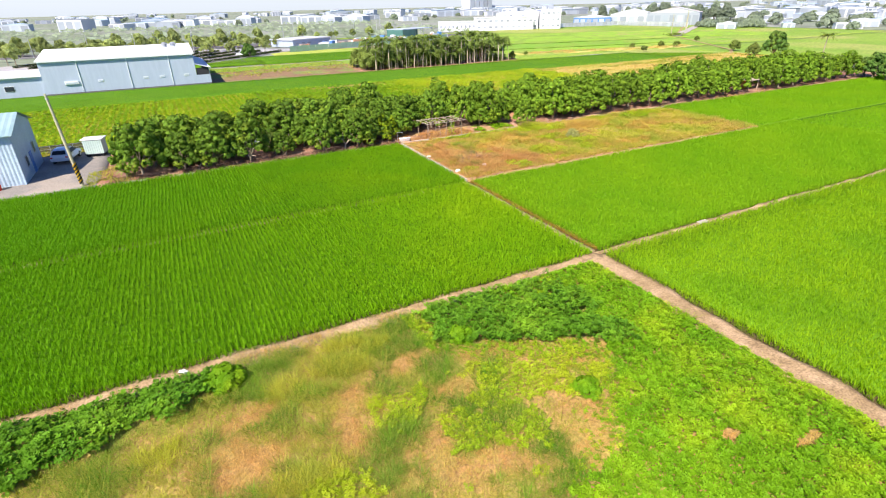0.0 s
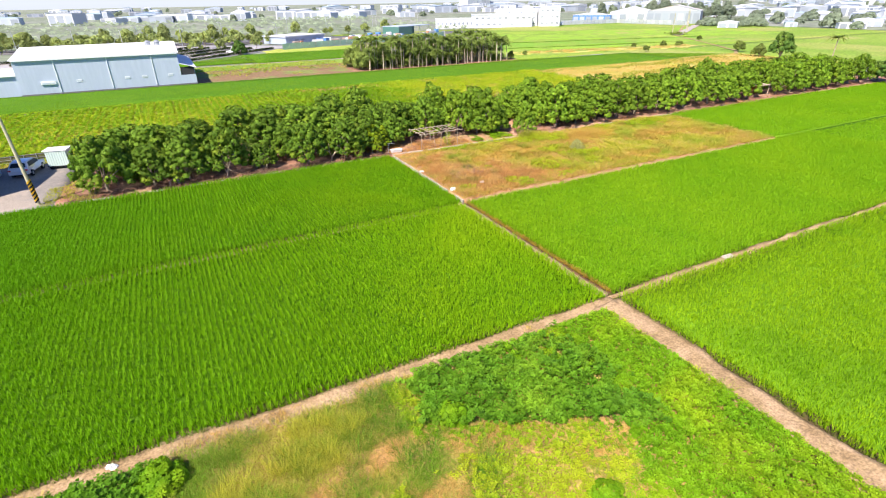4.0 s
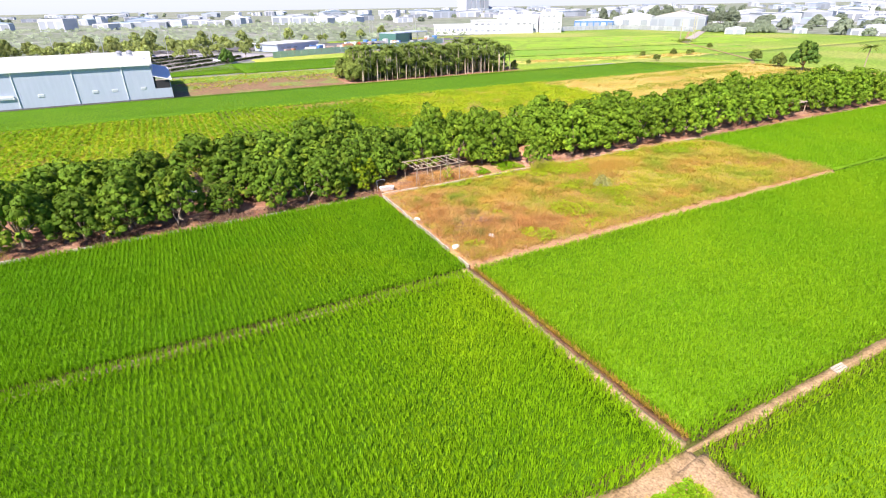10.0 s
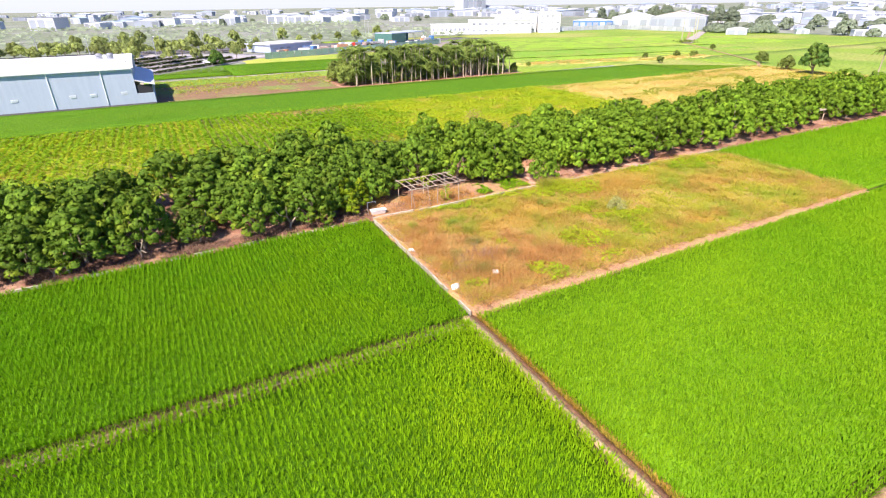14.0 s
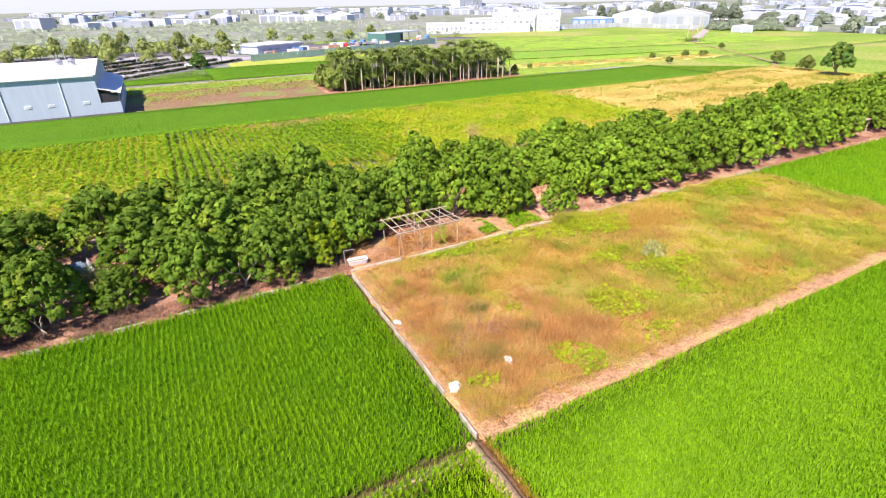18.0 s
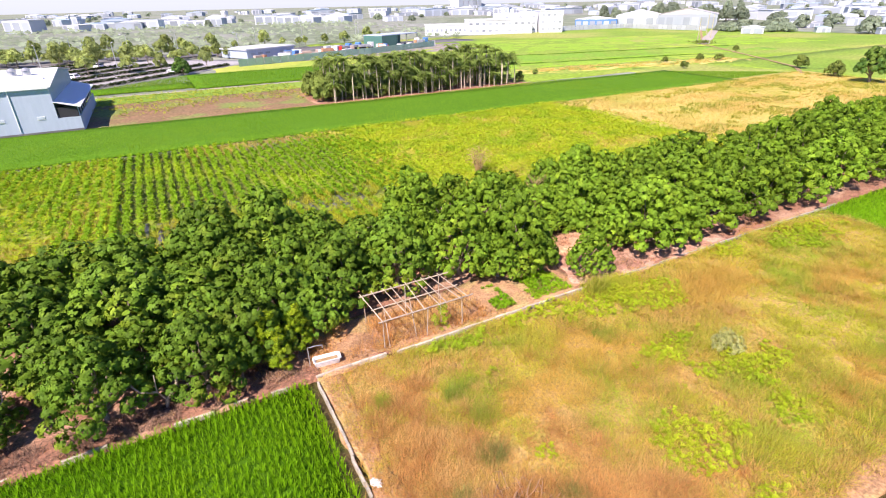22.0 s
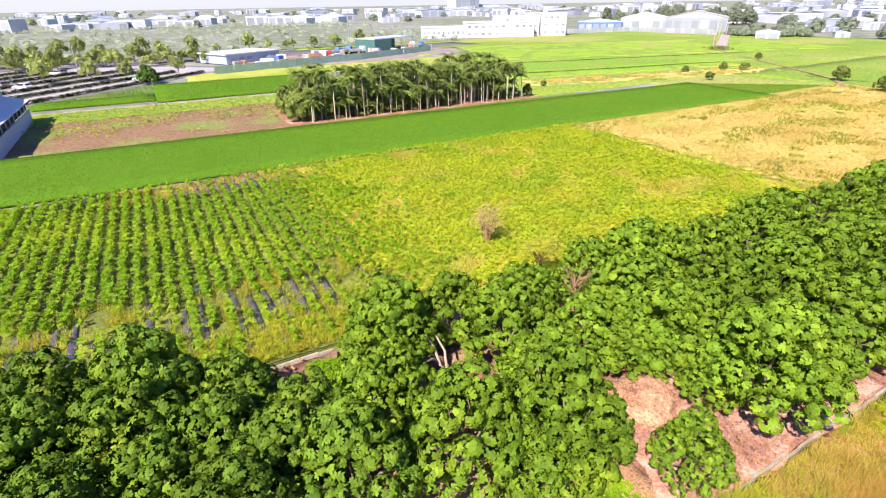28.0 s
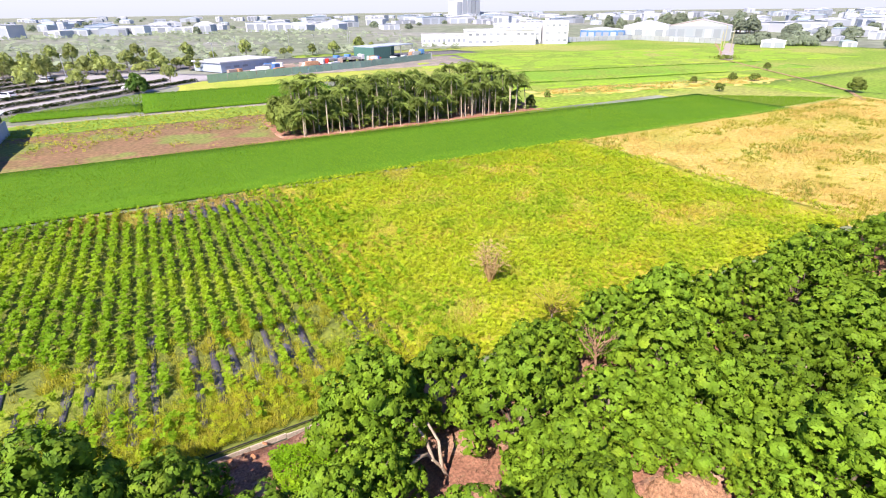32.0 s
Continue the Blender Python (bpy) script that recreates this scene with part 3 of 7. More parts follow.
sheet("fallow_plot", 0.4, 42.0, 0.35, 15.9, 0.0, DRY_GROUND, 0.5, 0.1, 0.05, "fallow plot of dry orange and yellow grass", category="field")
sheet("dirt_path", 0.28, 1.5, 0.2, 15.9, 0.04, PINK_DIRT, 0.25, 0.3, 0.04, "bare pinkish soil beside the kerb", category="path")
sheet("dirt_path", 0.4, 41.8, -0.02, 1.15, 0.035, PINK_DIRT, 0.2, 0.12, 0.06, "bare dusty edge of the fallow plot", category="path")
sheet("orchard_floor", -30, 112, 16.2, 31.6, 0.0, RED_SOIL, 0.8, 0.2, 0.16, "reddish orchard soil under fallen leaves", category="soil")
sheet("garden_soil", 0.5, 17.4, 16.25, 20.2, 0.045, PINK_DIRT, 0.4, 0.5, 0.14, "dry pinkish garden soil before the orchard", category="soil")
sheet("garden_soil", 17.0, 30.5, 16.25, 22.6, 0.05, PINK_LITTER, 0.4, 0.6, 0.14, "dry pinkish soil before the orchard trees", category="soil")
sheet("weed_field", -60, -1.5, -62, -17.4, -0.03, WEED_GROUND, 0.8, 0.2, 0.07, "patchy weeds and bare soil beside the path", category="field")
sheet("crop_field", -8.6, 15.5, 32.0, 66.2, -0.02, CROP_SOIL, 1.0, 0.3, 0.06, "soil darkened with the shade between long crop rows", category="field")
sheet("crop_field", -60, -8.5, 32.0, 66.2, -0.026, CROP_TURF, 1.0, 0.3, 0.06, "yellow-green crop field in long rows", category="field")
sheet("lush_field", 15.5, 56, 32.4, 65.4, 0.10, LUSH_GROUND, 1.0, 0.3, 0.12, "lush yellow-green overgrown field", category="field")
sheet("golden_field", 55, 128, 31.8, 66.0, -0.028, PALE_GRASS, 1.0, 0.6, 0.12, "field of pale golden dry grass", category="field")
laid(sheet("paddy_floor", -95, 84, 0, 19.6, 0.085, PADDY_GREEN, 3.0, label="dense low leaves of young rice", category="rice", depth=0.2), 20, 66.95, -1.5)
sheet("grass_strip", 98, 136, 60, 92, -0.07, FAR_PADDY, 2.0, 0.6, 0.1, "weedy green ground at the end of the rice strip", category="field")
sheet("fallow_strip", -15, 24, 87.6, 110, -0.03, BROWN_FIELD, 1.0, 0.4, 0.15, "ploughed brown soil with weeds", category="field")
sheet("grass_strip", -16, 60, 110, 120.5, -0.034, FAR_PADDY, 1.0, 0.4, 0.15, "weedy green verge beyond the brown field", category="field")
sheet("farm_track", -20, 60, 119.6, 121.2, 0.0, CONCRETE, 1.0, 0.2, 0.04, "pale concrete farm track", category="path")
sheet("paddy_floor", -16, 4, 125.5, 133, 0.182, PADDY_GREEN, 3.0, label="dense low leaves of green rice", category="rice")
sheet("paddy_floor", 4, 43, 123, 148, 0.18, PADDY_GREEN, 3.0, label="dense low leaves of green rice", category="rice")
sheet("grass_strip", 12, 70, 150, 167, -0.036, YELLOW_TURF, 1.5, 0.6, 0.15, "yellow-green grass before the site fence", category="field")
sheet("grove_floor", 21, 68, 87.6, 104, -0.026, RED_SOIL, 1.0, 0.4, 0.15, "reddish soil under a palm grove", category="soil")
sheet("far_meadow", 58, 270, 88.6, 238, -0.06, FAR_PADDY, 6.0, 0.6, 0.1, "broad green rice land in the distance", category="field")
laid(sheet("pale_field", -1, 64, -5.0, 4.6, -0.03, PALE_GRASS, 1.5, 1.6, 0.2, "pale weedy field with dry patches", category="field"), 78, 102.8, -11)
laid(sheet("far_paddy", -14, 62, 0, 8.6, -0.034, RICE_FIELD_A, 2.0, 0.5, 0.15, "bright green distant paddy", category="field"), 84, 108.6, -11)
laid(sheet("far_paddy", -26, 84, 0, 19, -0.038, RICE_FIELD_B, 2.0, 0.5, 0.15, "deeper green distant paddy", category="field"), 96, 118.5, -13)
laid(sheet("far_paddy", -40, 112, 0, 58, -0.042, RICE_FIELD_A, 3.0, 0.5, 0.15, "pale green distant paddy", category="field"), 116, 141, -17)
for x, y, n, rz in ((84, 117.2, 62, -11), (96, 137.5, 84, -13)):
    laid(sheet("field_bund", -14, n, 0, 0.45, 0.10, DEEP_GREEN_GROUND, 2.0, 0.25, 0.1, "dark grassy bund between distant fields", category="bund"), x, y, rz)
sheet("far_meadow", 125.5, 420, -60, 88.4, -0.064, FAR_PADDY, 6.0, 0.6, 0.2, "hazy green field in the distance", category="field")
sheet("concrete_yard", -60, -29.6, 16.5, 32, 0.03, YARD, 1.0, 0.1, 0.02, "worn grey concrete yard beside the house", category="yard")

# ---- rice ----
def rice(x0, x1, y0, y1, dx, dy, h, count, width, material, label, slant=0.0, fine=False, name="rice_field", loose=0.07, spread=0.42, inside=None):
    X, Y = np.meshgrid(np.arange(x0, x1, dx), np.arange(y0, y1, dy))
    X, Y = X.ravel(), Y.ravel()
    X = X + slant * (Y - y0) + rng.normal(0, dx * loose, len(X)) + 0.08 * (value_noise(Y, X, 6, 9) - 0.5)
    Y = Y + rng.normal(0, dy * (0.08 if spread < 0.3 else 0.14), len(Y))
    hh = h * (0.82 + 0.3 * value_noise(X, Y, 2.2, 1) * 0.6 + 0.2 * value_noise(X, Y, 9.0, 2)) * rng.uniform(0.82, 1.18, len(X))
    keep = rng.uniform(0, 1, len(X)) > 0.012 + 0.05 * (value_noise(X, Y, 1.3, 4) > 0.86)
    if inside:
        keep &= inside(X, Y)
    base = np.stack([X, Y, np.full_like(X, -0.06)], 1)[keep]
    return stuff(name, blades(name, base, hh[keep], count, width, 0.42 if spread < 0.3 else 0.6, fine=fine, spread=dx * spread, raised=0.78), material, label, "rice")


GREEN_RICE = "dense bright green rice standing in planted rows"
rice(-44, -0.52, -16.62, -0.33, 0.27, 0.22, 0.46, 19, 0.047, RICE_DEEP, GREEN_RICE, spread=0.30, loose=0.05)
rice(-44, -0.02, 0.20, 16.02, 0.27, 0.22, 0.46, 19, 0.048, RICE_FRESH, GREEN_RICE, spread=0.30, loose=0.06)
rice(0.42, 48, -16.42, -0.15, 0.27, 0.21, 0.46, 16, 0.056, RICE, GREEN_RICE)
rice(48, 108, -16.25, -0.45, 0.34, 0.30, 0.48, 8, 0.07, RICE, GREEN_RICE)
rice(42.4, 108, 0.85, 15.9, 0.30, 0.27, 0.46, 9, 0.065, RICE, GREEN_RICE)
rice(0.2, 34, -36, -17.0, 0.27, 0.22, 0.44, 14, 0.046, RICE_LIME, "lighter yellow-green rice beside the dirt path")
rice(34, 88, -44, -17.2, 0.45, 0.38, 0.60, 7, 0.06, RICE_LIME, "lighter yellow-green rice beside the dirt path")
rice(-72, 127, 66.9, 87.2, 0.31, 0.31, 0.24, 9, 0.075, RICE_DARK, "long strip of even dark green young rice", slant=0.0, fine=False, loose=0.3, inside=lambda X, Y: (Y > 66.6 - 0.022 * (X - 20)) & (Y < 88.0 - np.clip(X - 60, 0, 99) * 0.12 - np.clip(X - 105, 0, 30) * 0.75))
rice(-18, 44, 121.0, 149, 0.5, 0.5, 0.45, 6, 0.10, RICE_DARK, "even green rice beyond the farm track", fine=False, loose=0.3, inside=lambda X, Y: (Y > 124.6 - 0.09 * (X + 15)) & (Y < 132.5 + 0.9 * (X + 15)) & (X > -17.5))

def edge_stems(x0, x1, y0, y1, tall=0.38, step=0.24):
    """A row of separate stubby clumps along one side of a field."""
    n = int(max(x1 - x0, y1 - y0) / step)
    f = (np.arange(n) + rng.uniform(-0.2, 0.2, n)) / n
    long_x = x1 - x0 > y1 - y0
    X = x0 + (x1 - x0) * (f if long_x else rng.uniform(0, 1, n))
    Y = y0 + (y1 - y0) * (rng.uniform(0, 1, n) if long_x else f)
    b = np.stack([X, Y, np.full(n, -0.08)], 1)
    stuff("rice_stems", blades("rice_stems", b, rng.uniform(tall * 0.5, tall, n), 16, 0.022, 0.3, fine=False, spread=0.06), STEM, "brownish rice stems along the field's edge", "rice")


edge_stems(-44, -0.4, -16.72, -16.66)
edge_stems(-44, -0.1, 0.08, 0.16, 0.34)
edge_stems(0.10, 0.18, -36, -17.3)
edge_stems(0.3, 60, -16.50, -16.42)
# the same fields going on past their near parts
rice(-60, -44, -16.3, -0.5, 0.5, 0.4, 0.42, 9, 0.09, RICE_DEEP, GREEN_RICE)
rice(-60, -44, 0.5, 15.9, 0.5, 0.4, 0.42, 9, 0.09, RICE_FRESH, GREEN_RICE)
rice(0.5, 34, -60, -36, 0.5, 0.4, 0.44, 9, 0.09, RICE_LIME, "lighter yellow-green rice beside the dirt path")
rice(34, 90, -60, -44, 0.6, 0.5, 0.44, 8, 0.10, RICE_LIME, "lighter yellow-green rice beside the dirt path")

# ---- orchard trees ----
def lobed_points(seed, radius, low, top, lobes, per_lobe):
    r = np.random.default_rng(seed)
    c, rad = [], []
    for i in range(lobes):
        a, f = i * 2.399 + r.uniform(-0.3, 0.3), math.sqrt((i + 0.5) / lobes)
        rr = radius * 0.80 * f * r.uniform(0.82, 1.1)
        zz = low + (top - low) * (0.80 - 0.66 * f ** 2.4) * r.uniform(0.76, 1.14)
        c.append((rr * math.cos(a), rr * math.sin(a), zz))
        rad.append(radius * (r.uniform(0.11, 0.20) if lobes > 60 else r.uniform(0.17, 0.28) if lobes > 25 else r.uniform(0.24, 0.38)))
    c, rad = np.array(c), np.array(rad)
    P, N = [], []
    for i in range(lobes):
        d = r.normal(size=(per_lobe, 3))
        d /= np.linalg.norm(d, axis=1)[:, None]
        p = c[i] + d * rad[i] * r.uniform(0.82, 1.06, (per_lobe, 1)) * np.array([1, 1, 0.85])
        near = np.linalg.norm(p[:, None, :] - c[None], axis=2) < rad[None] * 0.78
        ok = (near.sum(1) == 0) & (p[:, 2] > low * 0.75) & (d[:, 2] > -0.65)
        P.append(p[ok])
        N.append(d[ok])
    P, N = np.concatenate(P), np.concatenate(N)
    N[:, 2] += 0.15
    N /= np.linalg.norm(N, axis=1)[:, None]
    return P, N, c


def tree_kind(name, seed, radius, low, top, material, lobes=16, per_lobe=95, leaf=0.27, wide=0.10, whorl=7, trunk_r=0.13, bark=None, tilt=0.2):
    P, N, c = lobed_points(seed, radius, low, top, lobes, per_lobe)
    crown = rosettes("crown", P, N, whorl, leaf, wide, tilt)
    crown.materials.append(material)
    bm = bmesh.new()
    fork = Vector((0, 0, max(low * 0.75, radius * 0.22)))
    limb(bm, (0, 0, -0.2), fork, trunk_r * 1.25, trunk_r)
    r = random.Random(seed)
    for i in range(0, lobes, 2 if lobes < 30 else 9):
        end = Vector(c[i])
        mid = fork.lerp(end, 0.5) + Vector((r.uniform(-0.2, 0.2), r.uniform(-0.2, 0.2), 0.15)) * radius * 0.4
        path_limbs(bm, [fork, mid, end], trunk_r * 0.55, trunk_r * 0.16, 6)
    trunk = bpy.data.meshes.new("trunk")
    bm.to_mesh(trunk)
    bm.free()
    trunk.materials.append(bark or BARK)
    return trunk, crown


def plant(kind, name, x, y, s, sz, rz, label, category, group=""):
    ob = thing(name, x, y, 0, rz, label, category, group)
    ob.scale = (s, s, sz)
    for nm, me in zip(("trunk", "crown"), kind):
        mesh_part(nm, me, None, ob)
    return ob


mango_kinds = [tree_kind("mango", 20 + i, 3.0, 0.5, 5.2, MANGO, 96, 38, 0.185, 0.115, 7, tilt=-0.5) for i in range(6)]
mango_far = [tree_kind("mango", 40 + i, 3.0, 0.5, 5.2, MANGO, 80, 26, 0.24, 0.15, 5, tilt=-0.45) for i in range(4)]
mango_old = []
for trunk, crown in mango_kinds[:4]:
    crown = crown.copy()
    crown.materials[0] = MANGO_OLD
    mango_old.append((trunk, crown))
r = random.Random(5)
MANGO_LABEL = "rounded dark green mango tree with dense glossy leaves"


def mango(u, v, s, sz=1.0):
    kinds = mango_old if u < 8.5 else mango_kinds if u < 34 else mango_far
    plant(kinds[r.randrange(len(kinds))], "mango_tree", u, v, s, s * sz, r.uniform(0, 360), MANGO_LABEL, "tree", "orchard trees")


for row, (v, gaps) in enumerate(((18.7, [(-14.2, -11.2), (-2.4, 23.2), (65.0, 70.4)]), (22.9, [(-16.8, -12.6), (-0.5, 27.2), (66.6, 69.0)]), (27.6, [(0.4, 28.6), (43, 47)]))):
    u = -26.4 + row * 0.9
    while u < 96:
        if not any(a < u < b for a, b in gaps):
            mango(u + r.uniform(-0.6, 0.6), v + r.uniform(-0.5, 0.5) - (0.5 if u < 0 and row == 0 else 0), r.uniform(0.84, 1.1) * ((0.95 if row == 0 else 1.1) if u < 0 else 1.0), r.uniform(0.86, 1.05) * ((1.06 if row == 0 else 0.86) if u < 0 else 1.0))
        u += 3.6
for k in range(8):
    u = -25.5 + k * 3.1
    if not -17.4 < u < -12.4:
        mango(u + r.uniform(-0.5, 0.5), 20.9 + r.uniform(-0.4, 0.4), r.uniform(0.7, 0.9), r.uniform(0.85, 1.1))
for u, v, s, sz in ((-2.0, 18.9, 0.85, 0.95), (1.5, 20.0, 0.78, 0.95), (-0.2, 20.6, 0.95, 1.0), (3.3, 21.9, 0.98, 0.95), (7.2, 22.2, 0.95, 1.0), (11.3, 21.7, 1.0, 1.0), (14.9, 20.6, 1.0, 1.05), (16.3, 24.3, 0.62, 0.95), (15.3, 23.1, 0.6, 0.9), (11.5, 29.7, 0.6, 1.0), (20.9, 23.3, 0.62, 0.85), (23.6, 21.2, 0.5, 0.85), (22.5, 22.2, 0.5, 0.9), (0.6, 27.4, 0.95, 1.0), (-12.6, 18.6, 0.6, 0.9), (1.2, 29.4, 1.0, 1.1), (-2.4, 30.0, 1.0, 1.05), (4.2, 28.8, 0.75, 0.95), (6.6, 25.6, 0.8, 0.95), (1.4, 24.9, 0.85, 0.9), (5.2, 24.0, 0.85, 0.95), (-1.6, 24.6, 0.9, 1.0), (4.6, 27.6, 0.6, 0.85),
                    (11.4, 28.9, 0.95, 1.1), (10.4, 26.2, 0.75, 1.0), (15.2, 29.6, 0.8, 1.0), (16.6, 26.7, 0.95, 1.0), (20.2, 24.8, 0.85, 0.85), (24.2, 25.9, 1.0, 0.95), (19.4, 28.9, 0.85, 0.9), (24.6, 29.4, 0.8, 0.95), (21.6, 30.2, 0.6, 0.8), (16.9, 23.3, 0.8, 0.95), (23.3, 22.9, 0.9, 1.0), (22.0, 24.4, 0.7, 0.9), (3.4, 25.9, 0.85, 0.95), (-2.4, 27.9, 0.95, 1.0), (8.9, 25.2, 0.8, 1.0), (26.9, 28.2, 1.0, 1.0), (24.7, 22.0, 0.95, 1.0), (25.3, 19.3, 0.8, 0.9), (22.7, 19.7, 0.55, 0.95), (28.2, 19.2, 0.8, 0.95), (16.1, 19.8, 0.56, 0.95), (13.2, 20.0, 0.66, 0.9)):
    mango(u, v, s, sz)
young = tree_kind("young_tree", 71, 1.1, 0.6, 4.0, YOUNG_LEAF, 30, 26, 0.20, 0.06, 6, 0.05, tilt=-0.8)
for u, v, s in ((-1.2, 18.0, 0.9), (0.1, 18.3, 0.8), (-2.7, 17.8, 0.75), (-0.9, 17.3, 0.6)):
    plant(young, "young_tree", u, v, s, s, u * 90, "slender young tree with drooping yellow-green leaves", "tree", "young trees")
plant(mango_kinds[2], "mango_tree", 18.5, 17.5, 0.58, 0.6, 40, "small round mango tree beside the kerb", "tree", "orchard trees")

# ---- palm grove ----
def palm_kind(seed, height, fronds=18):
    r = random.Random(seed)
    bm = bmesh.new()
    bend = Vector((r.uniform(-0.35, 0.35), r.uniform(-0.35, 0.35), 0))
    pts = [Vector((0, 0, -0.2)) + (bend * (k / 4) ** 2) + Vector((0, 0, height * k / 4)) for k in range(5)]
    path_limbs(bm, pts, 0.10, 0.075, 6)
    trunk = bpy.data.meshes.new("trunk")
    bm.to_mesh(trunk)
    bm.free()
    trunk.materials.append(PALM_BARK)
    V, T = [], []
    top = pts[-1]
    for i in range(fronds):
        a, up = i * 2.399 + r.uniform(-0.2, 0.2), r.uniform(0.5, 1.7)
        L = r.uniform(1.3, 2.0)
        d = Vector((math.cos(a), math.sin(a), 0))
        side = Vector((-d.y, d.x, 0))
        prev = None
        for k in range(1, 11):
            f = k / 10
            p = top + d * (L * f * 0.85) + Vector((0, 0, L * (up * f * 0.8 - 0.95 * f * f)))
            for sg in (-1, 1):
                tip = p + side * sg * 0.5 * (1.15 - f) + d * 0.16 + Vector((0, 0, -0.20))
                q = len(V)
                V += [p - d * 0.11, p + d * 0.11, tip]
                T.append((q, q + 1, q + 2))
            if prev is not None:
                q = len(V)
                V += [prev - side * 0.015, prev + side * 0.015, p]
                T.append((q, q + 1, q + 2))
            prev = p
    crown = tri_mesh("crown", np.array([tuple(v) for v in V]), np.array(T))
    crown.materials.append(PALM_LEAF)
    return trunk, crown


palm_kinds = [palm_kind(60 + i, 2.6 + 0.75 * i, 24) for i in range(6)]
u = 24.0
while u < 64.5:
    for k in range(7):
        if r.random() < 0.96:
            s = r.uniform(0.82, 1.12)
            plant(palm_kinds[r.randrange(6)], "areca_palm", u + r.uniform(-0.7, 0.7), 88.9 + k * 2.0 + r.uniform(-0.6, 0.6), s, s, r.uniform(0, 360),
                  "slender areca palm with a bare pale trunk", "palm", "palm grove")
    u += 0.99
X, Y = scatter(22, 65, 88.8, 103, 6.5)
k = (value_noise(X, Y, 3.0, 8) > 0.42) | (X < 33)
P = np.stack([X, Y, rng.uniform(0.1, 2.6, len(X)) * np.where(X < 33, 1.5, np.where(X < 52, 1.0, 0.5))], 1)[k]
stuff("undergrowth", rosettes("undergrowth", P, np.tile([[0.0, -0.3, 0.95]], (len(P), 1)), 7, 0.55, 0.22), SHRUB_LEAF, "shrubs and ferns between palm trunks", "undergrowth")
shrub_kinds = [tree_kind("shrub", 90 + i, 1.5, 0.3, 2.6, SHRUB_LEAF, 14, 50, 0.28, 0.14, 6, 0.06) for i in range(3)]
for i, (u, v, s) in enumerate(((22.6, 90.5, 1.3), (23.4, 94, 1.5), (23.0, 98, 1.5), (66.0, 90, 0.7), (67.5, 92, 0.5))):
    plant(shrub_kinds[i % 3], "shrub", u, v, s, s * 1.25, i * 70, "dull green shrub at the palm grove's edge", "shrub", "grove shrubs")

# ---- weeds and grasses ----
def patch(name, x, y, h, material, label, category, count=6, width=0.03, lean=0.9, fine=False, spread=0.12, z=0.0):
    b = np.stack([x, y, np.full_like(x, z)], 1)
    return stuff(name, blades(name, b, h, count, width, lean, fine=fine, spread=spread), material, label, category)


def leafy(name, x, y, z, material, label, category, leaves=6, length=0.22, width=0.13, tilt=0.5):
    b = np.stack([x, y, z], 1)
    nn = np.stack([rng.normal(0, 0.35, len(x)), rng.normal(0, 0.35, len(x)), np.ones_like(x)], 1)
    nn /= np.linalg.norm(nn, axis=1)[:, None]
    return stuff(name, rosettes(name, b, nn, leaves, length, width, tilt, simple=True), material, label, category)


def near_spots(X, Y, spots, rag, seed):
    """Largest of several soft ragged ovals (x, y, half-width, half-depth): 1 at a centre, 0 on its rim."""
    w = rag * (value_noise(X, Y, 0.9, seed) + 0.5 * value_noise(X, Y, 0.35, seed + 1) - 0.75)
    best = np.full(len(X), -9.0)
    for x, y, a, b in spots:
        best = np.maximum(best, 1 - np.hypot((X - x) / a, (Y - y) / b))
    return best + w


# weed field beside the crossing
X, Y = scatter(-34, -1.25, -40, -17.6, 120)
wob = (value_noise(X, Y, 2.6, 21) - 0.5) * 1.6 + (value_noise(X, Y, 0.8, 22) - 0.5) * 1.4 + rng.normal(0, 0.15, len(X))
tall = ((X < -22.0 + wob) & (Y > -18.9 + 0.33 * (X + 23) + 0.8 * wob)) | ((X > -13.0 + wob) & (X < -6.2 + 2 * wob) & (Y > -21.0 - 0.63 * (X + 12.0) + 0.5 * wob))
creeper = ~tall & (X < -1.6 + 0.5 * (value_noise(X, Y, 0.9, 26) - 0.3)) & (((X > -7.5 + wob) & (Y > -24.7 + 0.5 * wob)) | ((Y < -24.4) & (X > -6.6 + (Y + 24.9) * 0.85 + 0.7 * wob)) | ((Y < -29.6 + 0.5 * wob) & (X > -13.4 + wob)))
soil = near_spots(X, Y, ((-11.1, -28.3, 1.1, 0.8), (-10.2, -27.7, 0.7, 0.9), (-12.8, -29.1, 0.8, 0.6), (-8.0, -24.6, 0.7, 0.4), (-11.8, -21.8, 1.5, 0.55), (-15.2, -21.0, 1.0, 0.55), (-18.8, -23.7, 1.2, 1.0), (-16.7, -26.0, 1.1, 0.8),
                         (-22.4, -23.8, 1.1, 1.2), (-21.4, -21.0, 1.2, 0.6), (-16.4, -27.8, 2.0, 0.8), (-13.8, -28.2, 1.0, 0.7), (-6.7, -30.7, 0.6, 0.3), (-4.4, -32.1, 0.75, 0.2), (-18.4, -21.8, 0.8, 0.4), (-13.6, -23.6, 0.9, 0.6)), 2.1, 130)
lime = near_spots(X, Y, ((-10.6, -24.5, 2.4, 1.4), (-14.7, -26.4, 1.3, 2.0), (-17.0, -23.6, 1.2, 0.9), (-8.3, -25.0, 1.0, 0.8), (-13.2, -23.4, 1.0, 0.8), (-12.6, -26.8, 1.3, 1.0), (-19.8, -26.2, 1.4, 0.7)), 1.4, 140)
u01 = rng.uniform(0, 1, len(X))
clump = value_noise(X, Y, 1.3, 23) * 0.6 + value_noise(X, Y, 0.5, 29) * 0.4
k = tall & (u01 < 0.95)
